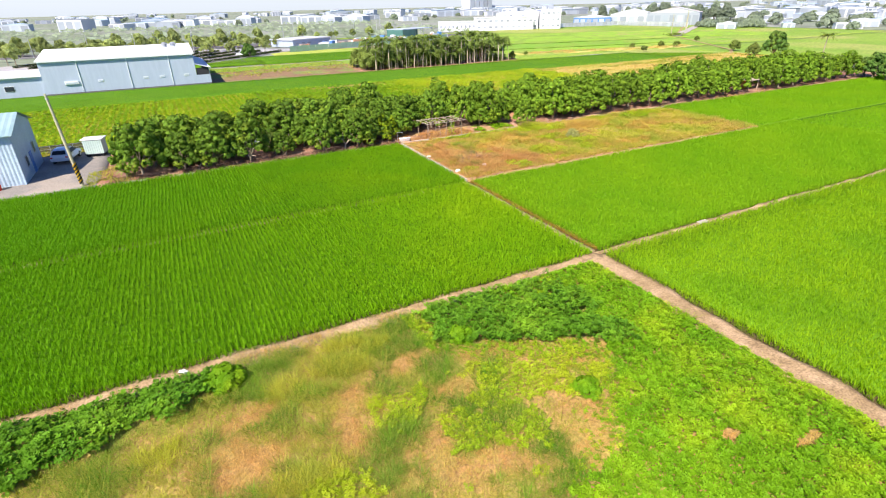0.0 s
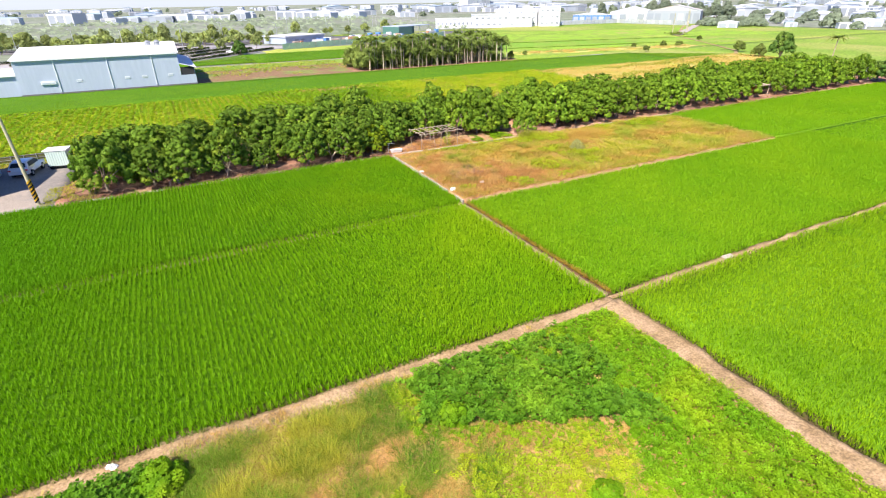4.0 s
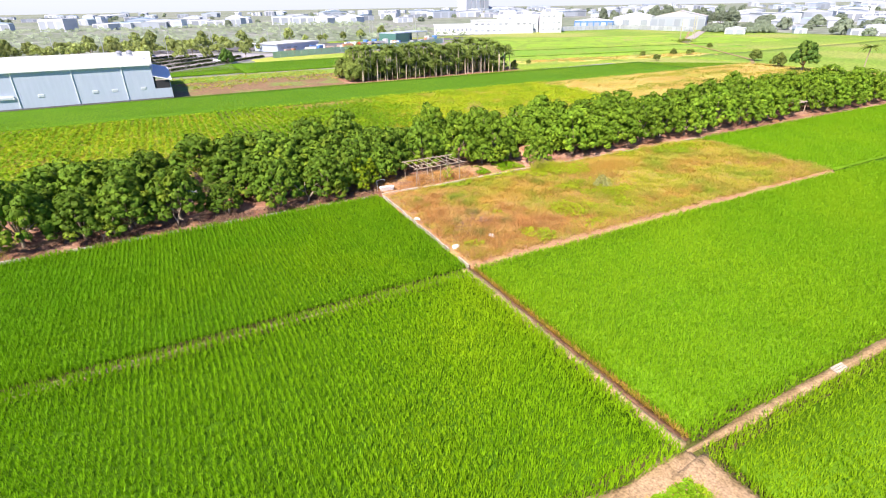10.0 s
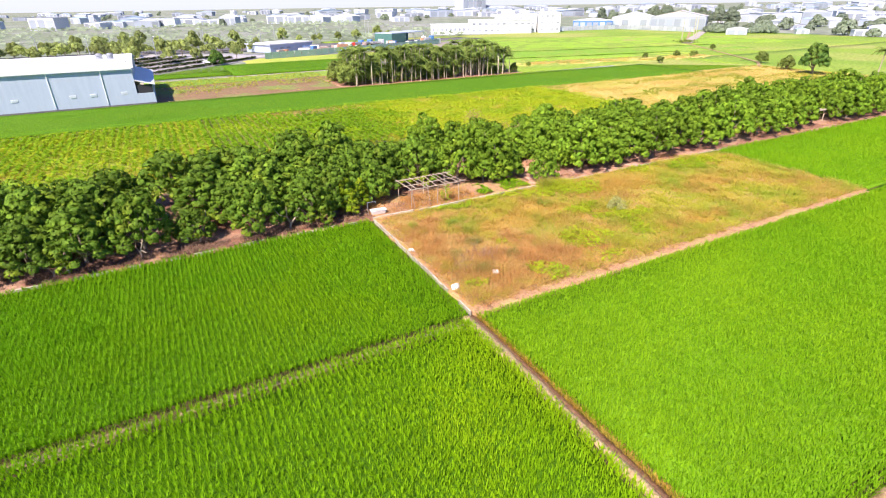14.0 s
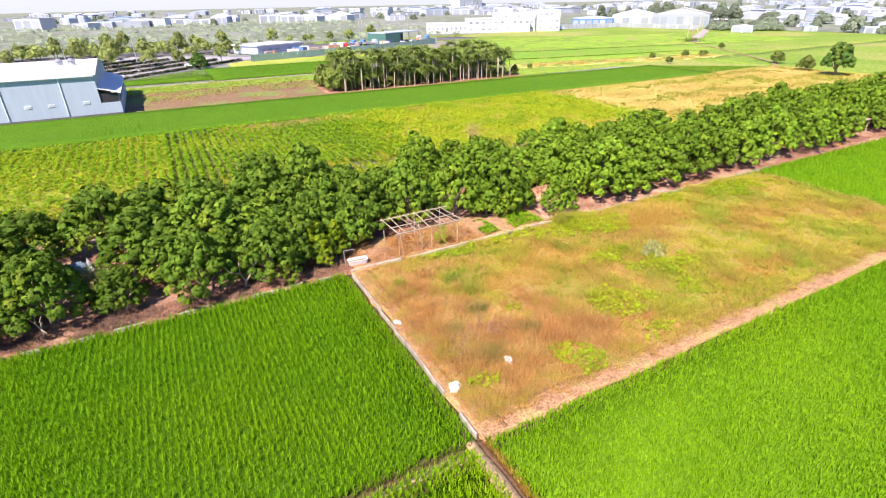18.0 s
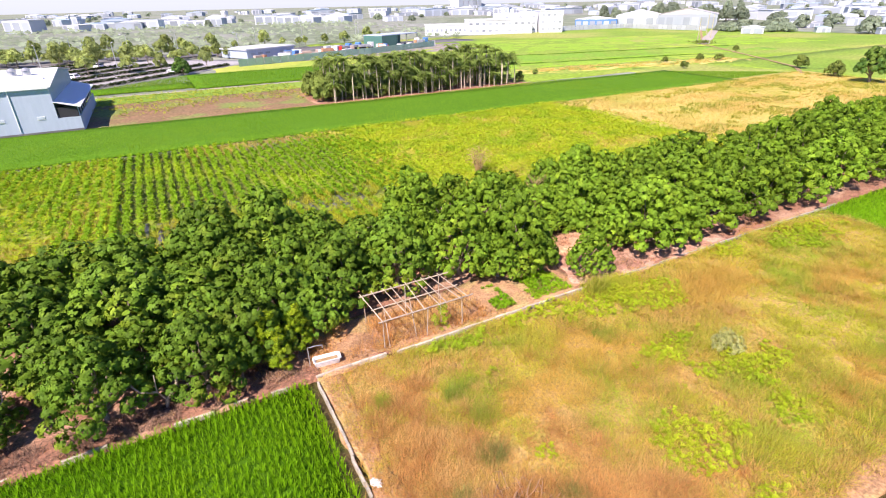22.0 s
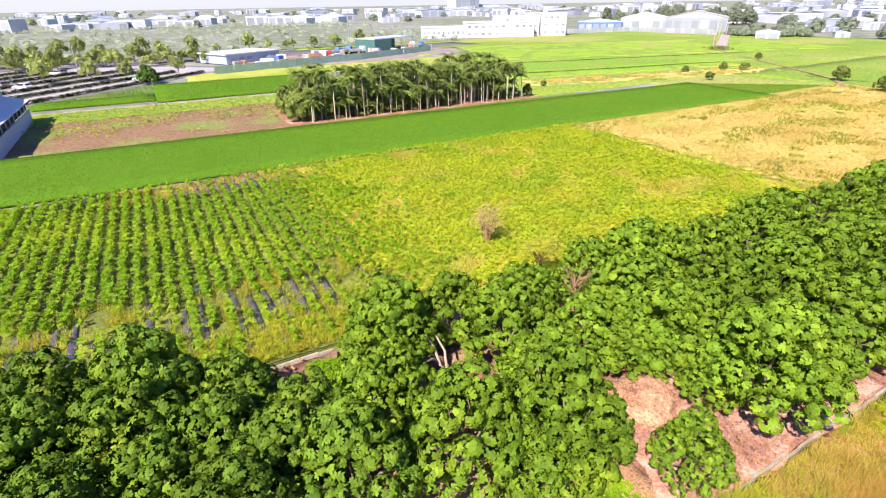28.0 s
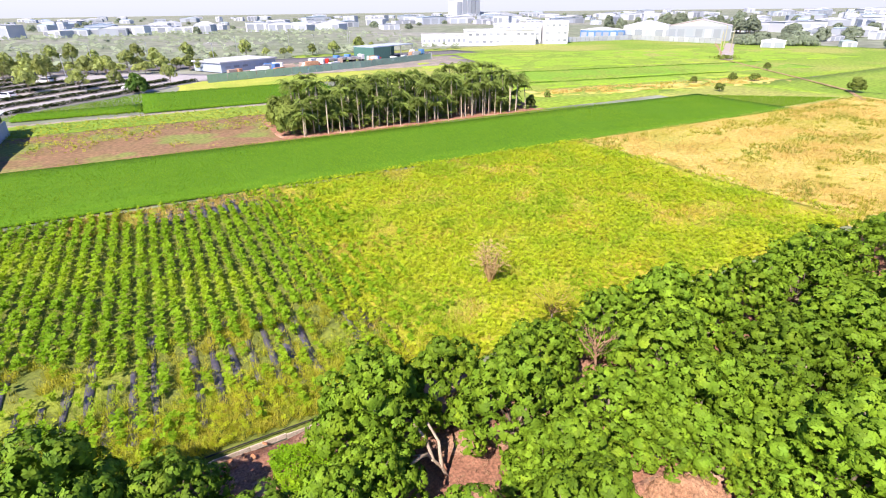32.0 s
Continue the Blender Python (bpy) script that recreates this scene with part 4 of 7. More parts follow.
leafy("vine_weeds", X[k], Y[k], 0.06 + 0.85 * clump[k] * rng.uniform(0.35, 1, k.sum()), WEED_DEEP, "knee-high tangle of broad dark green leaves", "weeds", 6, 0.15, 0.10)
k = creeper & (soil < 0.12) & (u01 < 0.97)
leafy("vine_weeds", X[k], Y[k], 0.05 + 0.34 * clump[k] * rng.uniform(0.4, 1, k.sum()), WEED_LEAF, "low tangle of fresh green creeping leaves", "weeds", 6, 0.145, 0.078)
rest = ~tall & ~creeper
drift_x, drift_y = X + 1.6 * rng.normal(0, 0.6, len(X)), Y + 1.3 * rng.normal(0, 0.6, len(X))
fringe = rest & (((drift_x > -7.8 + wob) & (drift_y > -25.2 + wob)) | ((Y < -24.0) & (drift_x > -7.3 + (Y + 24.9) * 0.85 + wob)) | ((drift_y > -21.6 - 0.63 * (X + 12.0)) & (X > -14) & (X < -6)))
k = fringe & (u01 < 0.62)
leafy("vine_weeds", X[k], Y[k], 0.03 + 0.2 * clump[k] * rng.uniform(0.4, 1, k.sum()), WEED_LEAF, "thin creeping leaves at the edge of bare soil", "weeds", 5, 0.12, 0.06)
k = fringe & (u01 > 0.5) & (u01 < 0.85)
leafy("low_weeds", X[k], Y[k], 0.04 + 0.16 * rng.uniform(0, 1, k.sum()), LIME_LEAF, "short yellow-green weeds at the edge of creepers", "weeds", 5, 0.12, 0.06)
k = rest & (lime > 0.05) & (soil < 0.3) & (u01 < 0.8)
leafy("low_weeds", X[k], Y[k], 0.04 + 0.18 * rng.uniform(0, 1, k.sum()), LIME_LEAF, "short bright yellow-green weeds", "weeds", 5, 0.12, 0.06)
west = np.clip((-13.5 - X) / 5, 0, 1)
k = rest & (soil < 0.22) & (u01 < np.where(lime > 0.1, 0.18, 0.36) * (0.4 + 0.6 * west))
patch("olive_grass", X[k], Y[k], (0.15 + 0.6 * clump[k]) * rng.uniform(0.6, 1.1, k.sum()), OLIVE_GRASS, "feathery olive green grass", "grass", 9, 0.016, 1.7, spread=0.2)
k = rest & (soil < 0.2) & (clump > 0.55) & (u01 > 0.7) & (X < -12)
patch("green_grass", X[k], Y[k], (0.2 + 0.5 * clump[k]) * rng.uniform(0.6, 1.1, k.sum()), WEED_DEEP, "soft green tufts among dry grass", "grass", 9, 0.016, 1.7, spread=0.2)
k = (rest | (soil > 0)) & (soil > -0.45) & (u01 > 0.4) & (u01 < 0.4 + np.where(soil > 0.35, 0.36, 0.36))
patch("straw_grass", X[k], Y[k], rng.uniform(0.1, 0.3, k.sum()), STRAW, "short dry straw-coloured grass", "grass", 8, 0.014, 1.8, spread=0.18)
k = (rest | (soil > 0)) & (soil > -0.1) & (u01 > 0.8)
patch("dead_weeds", X[k], Y[k], rng.uniform(0.06, 0.22, k.sum()), RUST_GRASS, "short rust-brown dead weeds", "weeds", 8, 0.014, 1.8, spread=0.18)
yel = near_spots(X, Y, ((-16.1, -19.2, 0.8, 0.5), (-20.3, -20.3, 0.9, 0.6), (-17.8, -20.0, 1.4, 0.6), (-25.0, -21.6, 1.2, 0.7), (-20.6, -25.4, 1.2, 0.6), (-17.4, -18.6, 1.0, 0.4)), 1.2, 150)
k = rest & (yel > 0) & (u01 < 0.6)
patch("tall_grass", X[k], Y[k], rng.uniform(0.3, 0.75, k.sum()), YELLOW_GRASS, "tall feathery yellow-green grass", "grass", 9, 0.014, 1.3, spread=0.18)
for i, (u, v, s, sz) in enumerate(((-22.6, -18.6, 0.5, 0.5), (-9.4, -26.2, 0.38, 0.3), (-12.2, -20.6, 0.4, 0.4))):
    plant(tree_kind("bush", 120 + i, 1.7, 0.10, 1.6, WEED_LEAF, 22, 70, 0.28, 0.13, 6, 0.03), "weed_bush", u, v, s, sz, i * 50, "dense low green bush among the weeds", "bush", "weed bushes")

X, Y = scatter(-44, -1.9, -18.0, -16.95, 50)
k = value_noise(X, Y, 1.2, 27) > np.where(Y < -17.5, 0.3, np.where(X < -13, 0.5, 0.8))
patch("straw_grass", X[k], Y[k], rng.uniform(0.08, 0.22, k.sum()), STRAW, "dry grass creeping over the path's edge", "grass", 7, 0.016, 1.5, z=0.05)
X, Y = scatter(-2.3, -1.6, -44, -17.7, 40)
k = value_noise(X, Y, 1.2, 28) > 0.4
patch("olive_grass", X[k], Y[k], rng.uniform(0.08, 0.25, k.sum()), OLIVE_GRASS, "short grass creeping over the path's edge", "grass", 7, 0.016, 1.5, z=0.05)

for x0, x1, y0, y1 in ((-60, -34, -62, -17.5), (-34, -1.4, -62, -40)):
    X, Y = scatter(x0, x1, y0, y1, 14)
    k = value_noise(X, Y, 3.0, 81) > 0.35
    leafy("vine_weeds", X[k], Y[k], 0.05 + 0.25 * rng.uniform(0, 1, k.sum()), WEED_LEAF, "low tangle of broad green vine leaves", "weeds", 6, 0.26, 0.18)
    patch("olive_grass", X[~k], Y[~k], rng.uniform(0.2, 0.5, (~k).sum()), OLIVE_GRASS, "feathery olive green grass", "grass", 8, 0.04)
# fallow plot
X, Y = scatter(0.5, 42.0, 0.75, 15.9, 78)
u01 = rng.uniform(0, 1, len(X))
clump = value_noise(X, Y, 1.5, 35) * 0.55 + value_noise(X, Y, 0.55, 36) * 0.45
rust = near_spots(X, Y, ((2.6, 8.0, 3.0, 6.0), (4.8, 4.6, 4.6, 3.6), (3.2, 12.6, 2.8, 2.6), (8.6, 3.0, 3.6, 2.2), (7.5, 7.5, 2.2, 1.6)), 1.3, 160) > 0.24
green = near_spots(X, Y, ((12.1, 4.6, 2.0, 1.2), (17.5, 4.2, 1.6, 0.9), (18.8, 6.5, 1.9, 1.3), (16.2, 9.3, 2.0, 0.8), (16.4, 7.3, 1.4, 0.6), (7.1, 2.1, 1.0, 1.1), (11.9, 1.7, 1.1, 0.5), (6.5, 7.3, 0.7, 0.5), (1.9, 2.7, 0.7, 0.6), (7.6, 12.1, 0.8, 0.6),
                          (7.7, 14.9, 1.8, 0.6), (16.8, 14.2, 3.0, 1.5), (13.4, 15.0, 2.4, 0.8), (19.9, 13.5, 1.8, 1.3), (28.9, 15.1, 1.8, 0.7), (36.0, 13.6, 3.2, 1.5)), 1.3, 170)
pale = value_noise(X, Y, 3.6, 33) * 0.55 + value_noise(X, Y, 1.3, 34) * 0.45 + np.clip((X - 12) / 90, -0.12, 0.15) + rng.normal(0.035, 0.15, len(X))
amber = near_spots(X, Y, ((24.4, 12.4, 3.4, 1.6), (22.2, 13.2, 1.4, 1.0), (31.0, 9.0, 3.5, 1.4), (13.0, 11.0, 3.0, 1.6), (22.0, 3.4, 4.0, 0.9), (9.6, 9.4, 2.4, 1.4)), 1.4, 180)
hgt = (0.20 + 0.95 * clump ** 1.8) * rng.uniform(0.5, 1.05, len(X))
k = rust & (u01 < 0.62)
patch("dead_weeds", X[k], Y[k], hgt[k] * 1.1, RUST_GRASS, "tall rust-brown dead weeds", "weeds", 8, 0.019, 1.4, spread=0.16)
k = rust & (u01 > 0.62)
patch("straw_grass", X[k], Y[k], hgt[k], STRAW, "dry straw among rust-brown weeds", "grass", 8, 0.019, 1.6, spread=0.16)
rest = ~rust
k = rest & (pale < 0.50) & (green < 0.35) & (u01 < 0.66)
patch("straw_grass", X[k], Y[k], hgt[k] * 0.9, STRAW, "dry straw-coloured grass leaning over", "grass", 8, 0.020, 1.6, spread=0.16)
k = (rest & (amber > 0.05) & (u01 < 0.8)) | (rest & (pale >= 0.42) & (pale < 0.58) & (u01 > 0.5) & (green < 0.3))
patch("amber_grass", X[k], Y[k], hgt[k], AMBER_GRASS, "feathery amber dry grass leaning over", "grass", 8, 0.020, 1.5, spread=0.16)
k = rest & (pale > 0.5) & (u01 < 0.62) & (amber < 0.2)
patch("yellow_grass", X[k], Y[k], hgt[k] * 0.85, YELLOW_GRASS, "yellow-green grass among dry straw", "grass", 8, 0.020, 1.5, spread=0.16)
k = rest & (clump > 0.46) & (pale > 0.44) & (u01 > 0.74)
patch("olive_grass", X[k], Y[k], hgt[k] * 0.95, OLIVE_GRASS, "feathery olive green grass", "grass", 7, 0.020, 1.5, spread=0.16)
k = (green > 0.1) & (u01 < 0.75)
leafy("low_weeds", X[k], Y[k], 0.1 + 0.5 * clump[k] * rng.uniform(0.4, 1, k.sum()), LIME_LEAF, "bright yellow-green weeds among dry grass", "weeds", 7, 0.11, 0.05)
k = rest & (green > -0.35) & (pale > 0.5) & (u01 > 0.5) & (u01 < 0.62)
leafy("low_weeds", X[k], Y[k], 0.1 + 0.3 * rng.uniform(0, 1, k.sum()), LIME_LEAF, "thin green weeds among dry grass", "weeds", 6, 0.10, 0.045)
X, Y = rng.normal(18.6, 1.0, 500), 15.9 - np.abs(rng.normal(0, 0.7, 500))
patch("tall_grass", X, Y, rng.uniform(0.4, 0.95, 500), YELLOW_GRASS, "tall fresh yellow-green grass beside the kerb", "grass", 8, 0.02, 1.0)
X, Y = rng.normal(23.8, 1.7, 1100), np.clip(rng.normal(12.7, 0.9, 1100), 8, 15.8)
patch("tall_grass", X, Y, rng.uniform(0.4, 0.9, 1100), AMBER_GRASS, "tall golden-orange dry grass", "grass", 8, 0.018, 1.1)
X, Y = scatter(0.5, 41.8, 0.3, 1.6, 40)
k = value_noise(X, Y, 0.8, 76) + 0.45 * (Y - 1.0) > 0.52
patch("straw_grass", X[k], Y[k], rng.uniform(0.1, 0.35, k.sum()), STRAW, "dry tufts along the plot's dusty edge", "grass", 7, 0.02, 1.1, z=0.08)
X, Y = scatter(0.3, 2.0, 0.4, 15.8, 22)
k = value_noise(X, Y, 0.9, 77) > 0.72 - 0.22 * X
patch("dead_weeds", X[k], Y[k], rng.uniform(0.1, 0.4, k.sum()), RUST_GRASS, "dead weeds spreading over bare pinkish soil", "weeds", 8, 0.018, 1.2, z=0.06)
X, Y = rng.uniform(0.26, 0.44, 1500), rng.uniform(-16.2, 0.1, 1500)
patch("dead_weeds", X, Y, rng.uniform(0.15, 0.36, 1500), DITCH_STEM, "yellowed brown stems beside the ditch", "weeds", 5, 0.02, 0.7, z=-0.05)


WEED_GREY = surf("grey_green_weed", (0.20, 0.24, 0.06), (0.26, 0.28, 0.07), 1.0, 0.8, island=0.25, leaf=0.35)


def brush(x, y, n, reach, h, label, material=DEAD):
    db = thing("dead_brush", x, y, 0, r.uniform(0, 360), label, "brush", "dead brush")
    for q in range(n):
        a, e = q * 2.4 + r.uniform(-0.4, 0.4), reach * r.uniform(0.1, 1.0)
        p0 = Vector((e * math.cos(a), e * math.sin(a) * 0.7, 0))
        w = r.uniform(0, 6.28)
        d = Vector((math.cos(w), math.sin(w), 0)) * r.uniform(0.2, 0.7) * reach
        p1 = p0 + d * 0.5 + Vector((0, 0, h * r.uniform(0.3, 1.0)))
        part("stem", path_limbs(bmesh.new(), [p0, p1, p1 + d * 0.6 + Vector((0, 0, h * r.uniform(-0.5, 0.2)))], 0.014, 0.006, 4), material, db)


brush(4.6, 6.0, 46, 1.2, 0.8, "tangled heap of dead brown stems")
brush(2.6, 5.4, 30, 1.2, 0.6, "loose dead brown stems in dry weeds")
X, Y = scatter(0.4, 10.4, 16.4, 19.8, 26)
k = value_noise(X, Y, 1.1, 84) > 0.4
patch("dead_weeds", X[k], Y[k], rng.uniform(0.15, 0.6, k.sum()), RUST_GRASS, "dead brown weeds under the trellis", "weeds", 12, 0.02, 1.3, z=0.02)
X, Y = scatter(-29, 0.5, 16.3, 18.2, 40)
k = value_noise(X, Y, 1.3, 85) > 0.3
patch("dead_weeds", X[k], Y[k], rng.uniform(0.1, 0.4, k.sum()), DARK_TWIG, "dark dead twigs and weeds along the orchard's edge", "weeds", 9, 0.022, 1.5, z=0.03)
k = (value_noise(X, Y, 1.6, 86) > 0.55) & (Y < 17.3)
patch("dead_weeds", X[k], Y[k], rng.uniform(0.08, 0.25, k.sum()), DEAD, "pale reddish dead stems along the kerb", "weeds", 7, 0.018, 1.7, z=0.08)
for u, v in ((-24.0, 17.0), (-21.2, 16.8), (-18.4, 17.1), (-16.0, 16.8), (-13.6, 17.2), (-10.8, 16.8), (-8.0, 17.0), (-12.2, 16.9), (-9.4, 17.1), (-6.6, 16.8), (-4.2, 17.2), (-1.6, 17.0), (0.3, 17.7), (2.6, 17.6), (2.9, 16.7), (1.4, 18.3), (3.3, 17.8), (6.2, 17.2), (8.1, 18.4), (21.6, 17.3)):
    brush(u + r.uniform(-0.4, 0.4), v, 24, 1.1, 0.45, "low heap of cut branches at the orchard's edge", DARK_TWIG if u < -3 else DEAD)
for u, v, s in ((5.5, 11.9, 0.6), (5.8, 10.2, 0.5), (3.4, 4.4, 0.7), (2.9, 6.9, 0.6), (5.0, 8.2, 0.6), (6.4, 5.2, 0.45), (2.4, 12.9, 0.4), (14.5, 11.8, 0.7)):
    X, Y = rng.normal(u, s * 0.55, 110), rng.normal(v, s * 0.5, 110)
    patch("green_tuft", X, Y, rng.uniform(0.3, 0.75, 110), WEED_GREY if v < 9 else OLIVE_GRASS, "soft grey-green tuft among dead weeds" if v < 9 else "soft olive tuft among dead weeds", "grass", 8, 0.014, 0.9)
X, Y = rng.normal(6.6, 1.1, 420), rng.normal(4.2, 0.8, 420)
patch("dead_weeds", X, Y, rng.uniform(0.4, 1.0, 420), RUST_GRASS, "fluffy clump of tall rust-brown weeds", "weeds", 9, 0.014, 1.0)
X, Y = rng.normal(3.4, 1.2, 420), np.abs(rng.normal(7.5, 2.6, 420))
patch("dead_weeds", X, Y, rng.uniform(0.4, 0.9, 420), RUST_GRASS, "fluffy clump of tall rust-brown weeds", "weeds", 9, 0.014, 1.0)
SILVER = surf("silvery_bush_leaf", (0.36, 0.39, 0.12), (0.48, 0.48, 0.19), 2.0, 0.7, island=0.3, leaf=0.2)
plant(tree_kind("bush", 130, 1.0, 0.12, 1.2, SILVER, 12, 60, 0.14, 0.03, 7, 0.02, tilt=0.9), "silver_bush", 18.7, 8.0, 0.8, 0.95, 0, "silvery grey-green bush in the dry grass", "bush")

# crop rows with black film north of the orchard
X, Y = np.meshgrid(np.arange(-52, 22.5, 0.92), np.arange(33.2, 65.6, 0.34))
X, Y = X.ravel() + rng.normal(0, 0.08, X.size), Y.ravel() + rng.normal(0, 0.12, Y.size)
weak = (Y < 40.6 + (value_noise(X, Y, 2.0, 41) - 0.5) * 4) & (X > -7.5)
weak |= (Y > 61.5) & (X > 2)
track = np.abs(X + 8.4) < 0.16
k = ~track & (rng.uniform(0, 1, len(X)) < np.where(weak, 0.25, 0.99) * np.where(X < -9.5, np.clip(0.45 + 0.9 * (value_noise(X, Y, 5.0, 63) - 0.4) + np.clip((Y - 48) / 14, 0, 0.4), 0.12, 1), 1) * np.clip((20.5 + (value_noise(X, Y, 3.0, 64) - 0.5) * 7 - X) / 6, 0, 1))
Xc, Yc = np.repeat(X[k], 8) + rng.normal(0, 0.115, 8 * k.sum()), np.repeat(Y[k], 8) + rng.normal(0, 0.2, 8 * k.sum())
leafy("crop_rows", Xc, Yc, 0.15 + np.where(Xc < -9, 0.28, 0.46) * rng.uniform(0, 1, len(Xc)), CROP, "leafy green crop plants in long rows", "crop", 8, 0.17, 0.11)
X, Y = scatter(-52, 19, 32.3, 66, 14)
near_row = np.abs(((X + 52) / 0.92) % 1 - 0.5) < 0.22
k = ~((Y > 61.2) & (X > 2.5)) & (rng.uniform(0, 1, len(X)) < np.where((Y < 44) & (X > -8), np.where(near_row, 0.6, 0.5), np.where(X < -8, 0.7, np.where(near_row, 0.3, 0.45))))
patch("field_grass", X[k], Y[k], rng.uniform(0.2, 0.5, k.sum()), OLIVE_GRASS, "thin grass growing between crop rows", "grass", 7, 0.03, 0.9)
west = (X < -8.8) & (rng.uniform(0, 1, len(X)) < 0.75)
leafy("low_weeds", X[west], Y[west], 0.1 + 0.3 * rng.uniform(0, 1, west.sum()), LIME_LEAF, "pale yellow-green weeds between crop rows", "weeds", 7, 0.19, 0.09)
k = (value_noise(X, Y, 5.0, 43) > 0.56) & (((Y < 50) & (X < -8.5)) | (Y > 61)) & (np.abs(X + 8.4) > 0.55)
patch("golden_grass", X[k], Y[k], rng.uniform(0.25, 0.5, k.sum()), GOLD_GRASS, "golden dry grass between crop rows", "grass", 9, 0.035, 0.9)
for i in range(29):
    x = -7.38 + 0.92 * i
    if x < 18.5 and r.random() < 0.8:
        sheet("mulch_film", x - 0.19, x + 0.18, 33.4 + r.uniform(0, 1.5), 41 + r.uniform(-2.5, 2), 0.045, FILM, 0.3, 0.1, 0.08, "long strip of black plastic mulch film under weeds", category="film", depth=0.06)
    if 3 < x < 18.5:
        sheet("mulch_film", x - 0.25, x + 0.23, 61.4 + r.uniform(-0.8, 0.8), 65 + r.uniform(-0.6, 0.4), 0.045, FILM, 0.3, 0.1, 0.08, "long strip of black plastic mulch film under weeds", category="film", depth=0.06)
X, Y = scatter(-8, 19, 32.3, 43, 44)
k = value_noise(X, Y * 0.5, 0.5, 71) * 0.6 + value_noise(X, Y, 2.4, 72) * 0.4 < 0.43 + np.clip((37.0 - Y) * 0.14, 0, 0.5)
k &= rng.uniform(0, 1, len(X)) < np.clip((43.5 - Y) / 3, 0, 1)
patch("field_grass", X[k], Y[k], rng.uniform(0.25, 0.75, k.sum()), YELLOW_GRASS, "thin yellow-green grass over plastic film", "grass", 8, 0.022, 0.9)
X, Y = scatter(-8, 18, 32.3, 38.5, 14)
k = rng.uniform(0, 1, len(X)) < np.clip((39 - Y) / 5, 0, 1)
leafy("low_weeds", X[k], Y[k], 0.1 + 0.35 * rng.uniform(0, 1, k.sum()), LIME_LEAF, "pale green weeds over plastic film", "weeds", 6, 0.15, 0.06)
X, Y = scatter(11.5, 57.5, 32.3, 66, 34)
k = rng.uniform(0, 1, len(X)) < np.clip((X - 12 + (value_noise(X, Y, 3.0, 65) - 0.5) * 4) / 5, 0, 1) * np.clip((57 + (value_noise(X, Y, 3, 45) - 0.5) * 6 - X) / 4, 0, 1)
gold = value_noise(X, Y, 4.0, 46) * 0.6 + value_noise(X, Y, 1.5, 47) * 0.4 + rng.normal(0, 0.08, len(X)) > 0.66
kk = k & ~gold
leafy("lush_weeds", X[kk], Y[kk], 0.16 + 0.3 * rng.uniform(0, 1, kk.sum()) * (0.5 + value_noise(X[kk], Y[kk], 1.8, 48)), LIME_LEAF, "dense yellow-green weeds", "weeds", 6, 0.16, 0.085)
kk = k & (gold | (rng.uniform(0, 1, len(X)) < 0.3))
patch("yellow_grass", X[kk], Y[kk], rng.uniform(0.25, 0.5, kk.sum()), YELLOW_GRASS, "tall yellow-green grass", "grass", 6, 0.035, 1.0)
kk = k & gold & (rng.uniform(0, 1, len(X)) < 0.5)
patch("golden_grass", X[kk], Y[kk], rng.uniform(0.3, 0.55, kk.sum()), GOLD_GRASS, "golden grass patches", "grass", 7, 0.035, 0.9)
X, Y = scatter(54, 126, 32, 65.8, 12)
k = X > 56.5 + (value_noise(X, Y, 3, 45) - 0.5) * 5
patch("golden_grass", X[k], Y[k], rng.uniform(0.2, 0.45, k.sum()) * (0.4 + value_noise(X[k], Y[k], 4, 49)), GOLD_GRASS, "field of golden dry grass", "grass", 7, 0.035, 1.9, spread=0.25)
k = (X > 55) & (value_noise(X * 0.5, Y, 3.0, 50) * 0.6 + value_noise(X, Y, 1.5, 52) * 0.4 > 0.56) & (rng.uniform(0, 1, len(X)) < 0.5)
patch("olive_grass", X[k], Y[k], rng.uniform(0.3, 0.5, k.sum()), OLIVE_GRASS, "greenish tufts in the golden field", "grass", 7, 0.05, 1.0)
X, Y = scatter(-14, 23, 88, 119, 2.2)
k = value_noise(X, Y, 4, 51) * 0.6 + np.clip((Y - 96) / 30, 0, 0.5) > 0.42
leafy("low_weeds", X[k], Y[k], 0.05 + 0.3 * rng.uniform(0, 1, k.sum()), OLIVE_GRASS, "green weeds over ploughed soil", "weeds", 6, 0.26, 0.14)
X, Y = scatter(0, 63, -4.6, 4.2, 3.0)
k = value_noise(X, Y * 2, 5.0, 55) > 0.42
X, Y = X[k], Y[k]
patch("pale_grass", 78 + 0.982 * X + 0.19 * Y, 102.8 - 0.19 * X + 0.982 * Y, rng.uniform(0.3, 0.6, len(X)), GOLD_GRASS, "pale dry grass tufts", "grass", 10, 0.06, 1.4)
# litter and dead leaves on the orchard floor
X, Y = scatter(-29, 70, 16.3, 31.4, 11)
leafy("leaf_litter", X, Y, np.full_like(X, 0.08), DEAD, "fallen brown leaves on reddish soil", "litter", 4, 0.09, 0.045, 0.15)
k = ((Y < 17.6) & (value_noise(X, Y, 2.5, 53) > 0.5)) | ((Y < 19.5) & (X > -6) & (X < 10) & (value_noise(X, Y, 1.6, 54) > 0.42))
patch("dead_weeds", X[k], Y[k], rng.uniform(0.1, 0.35, k.sum()), RUST_GRASS, "dead weeds along the orchard's edge", "weeds", 8, 0.025, 1.2)

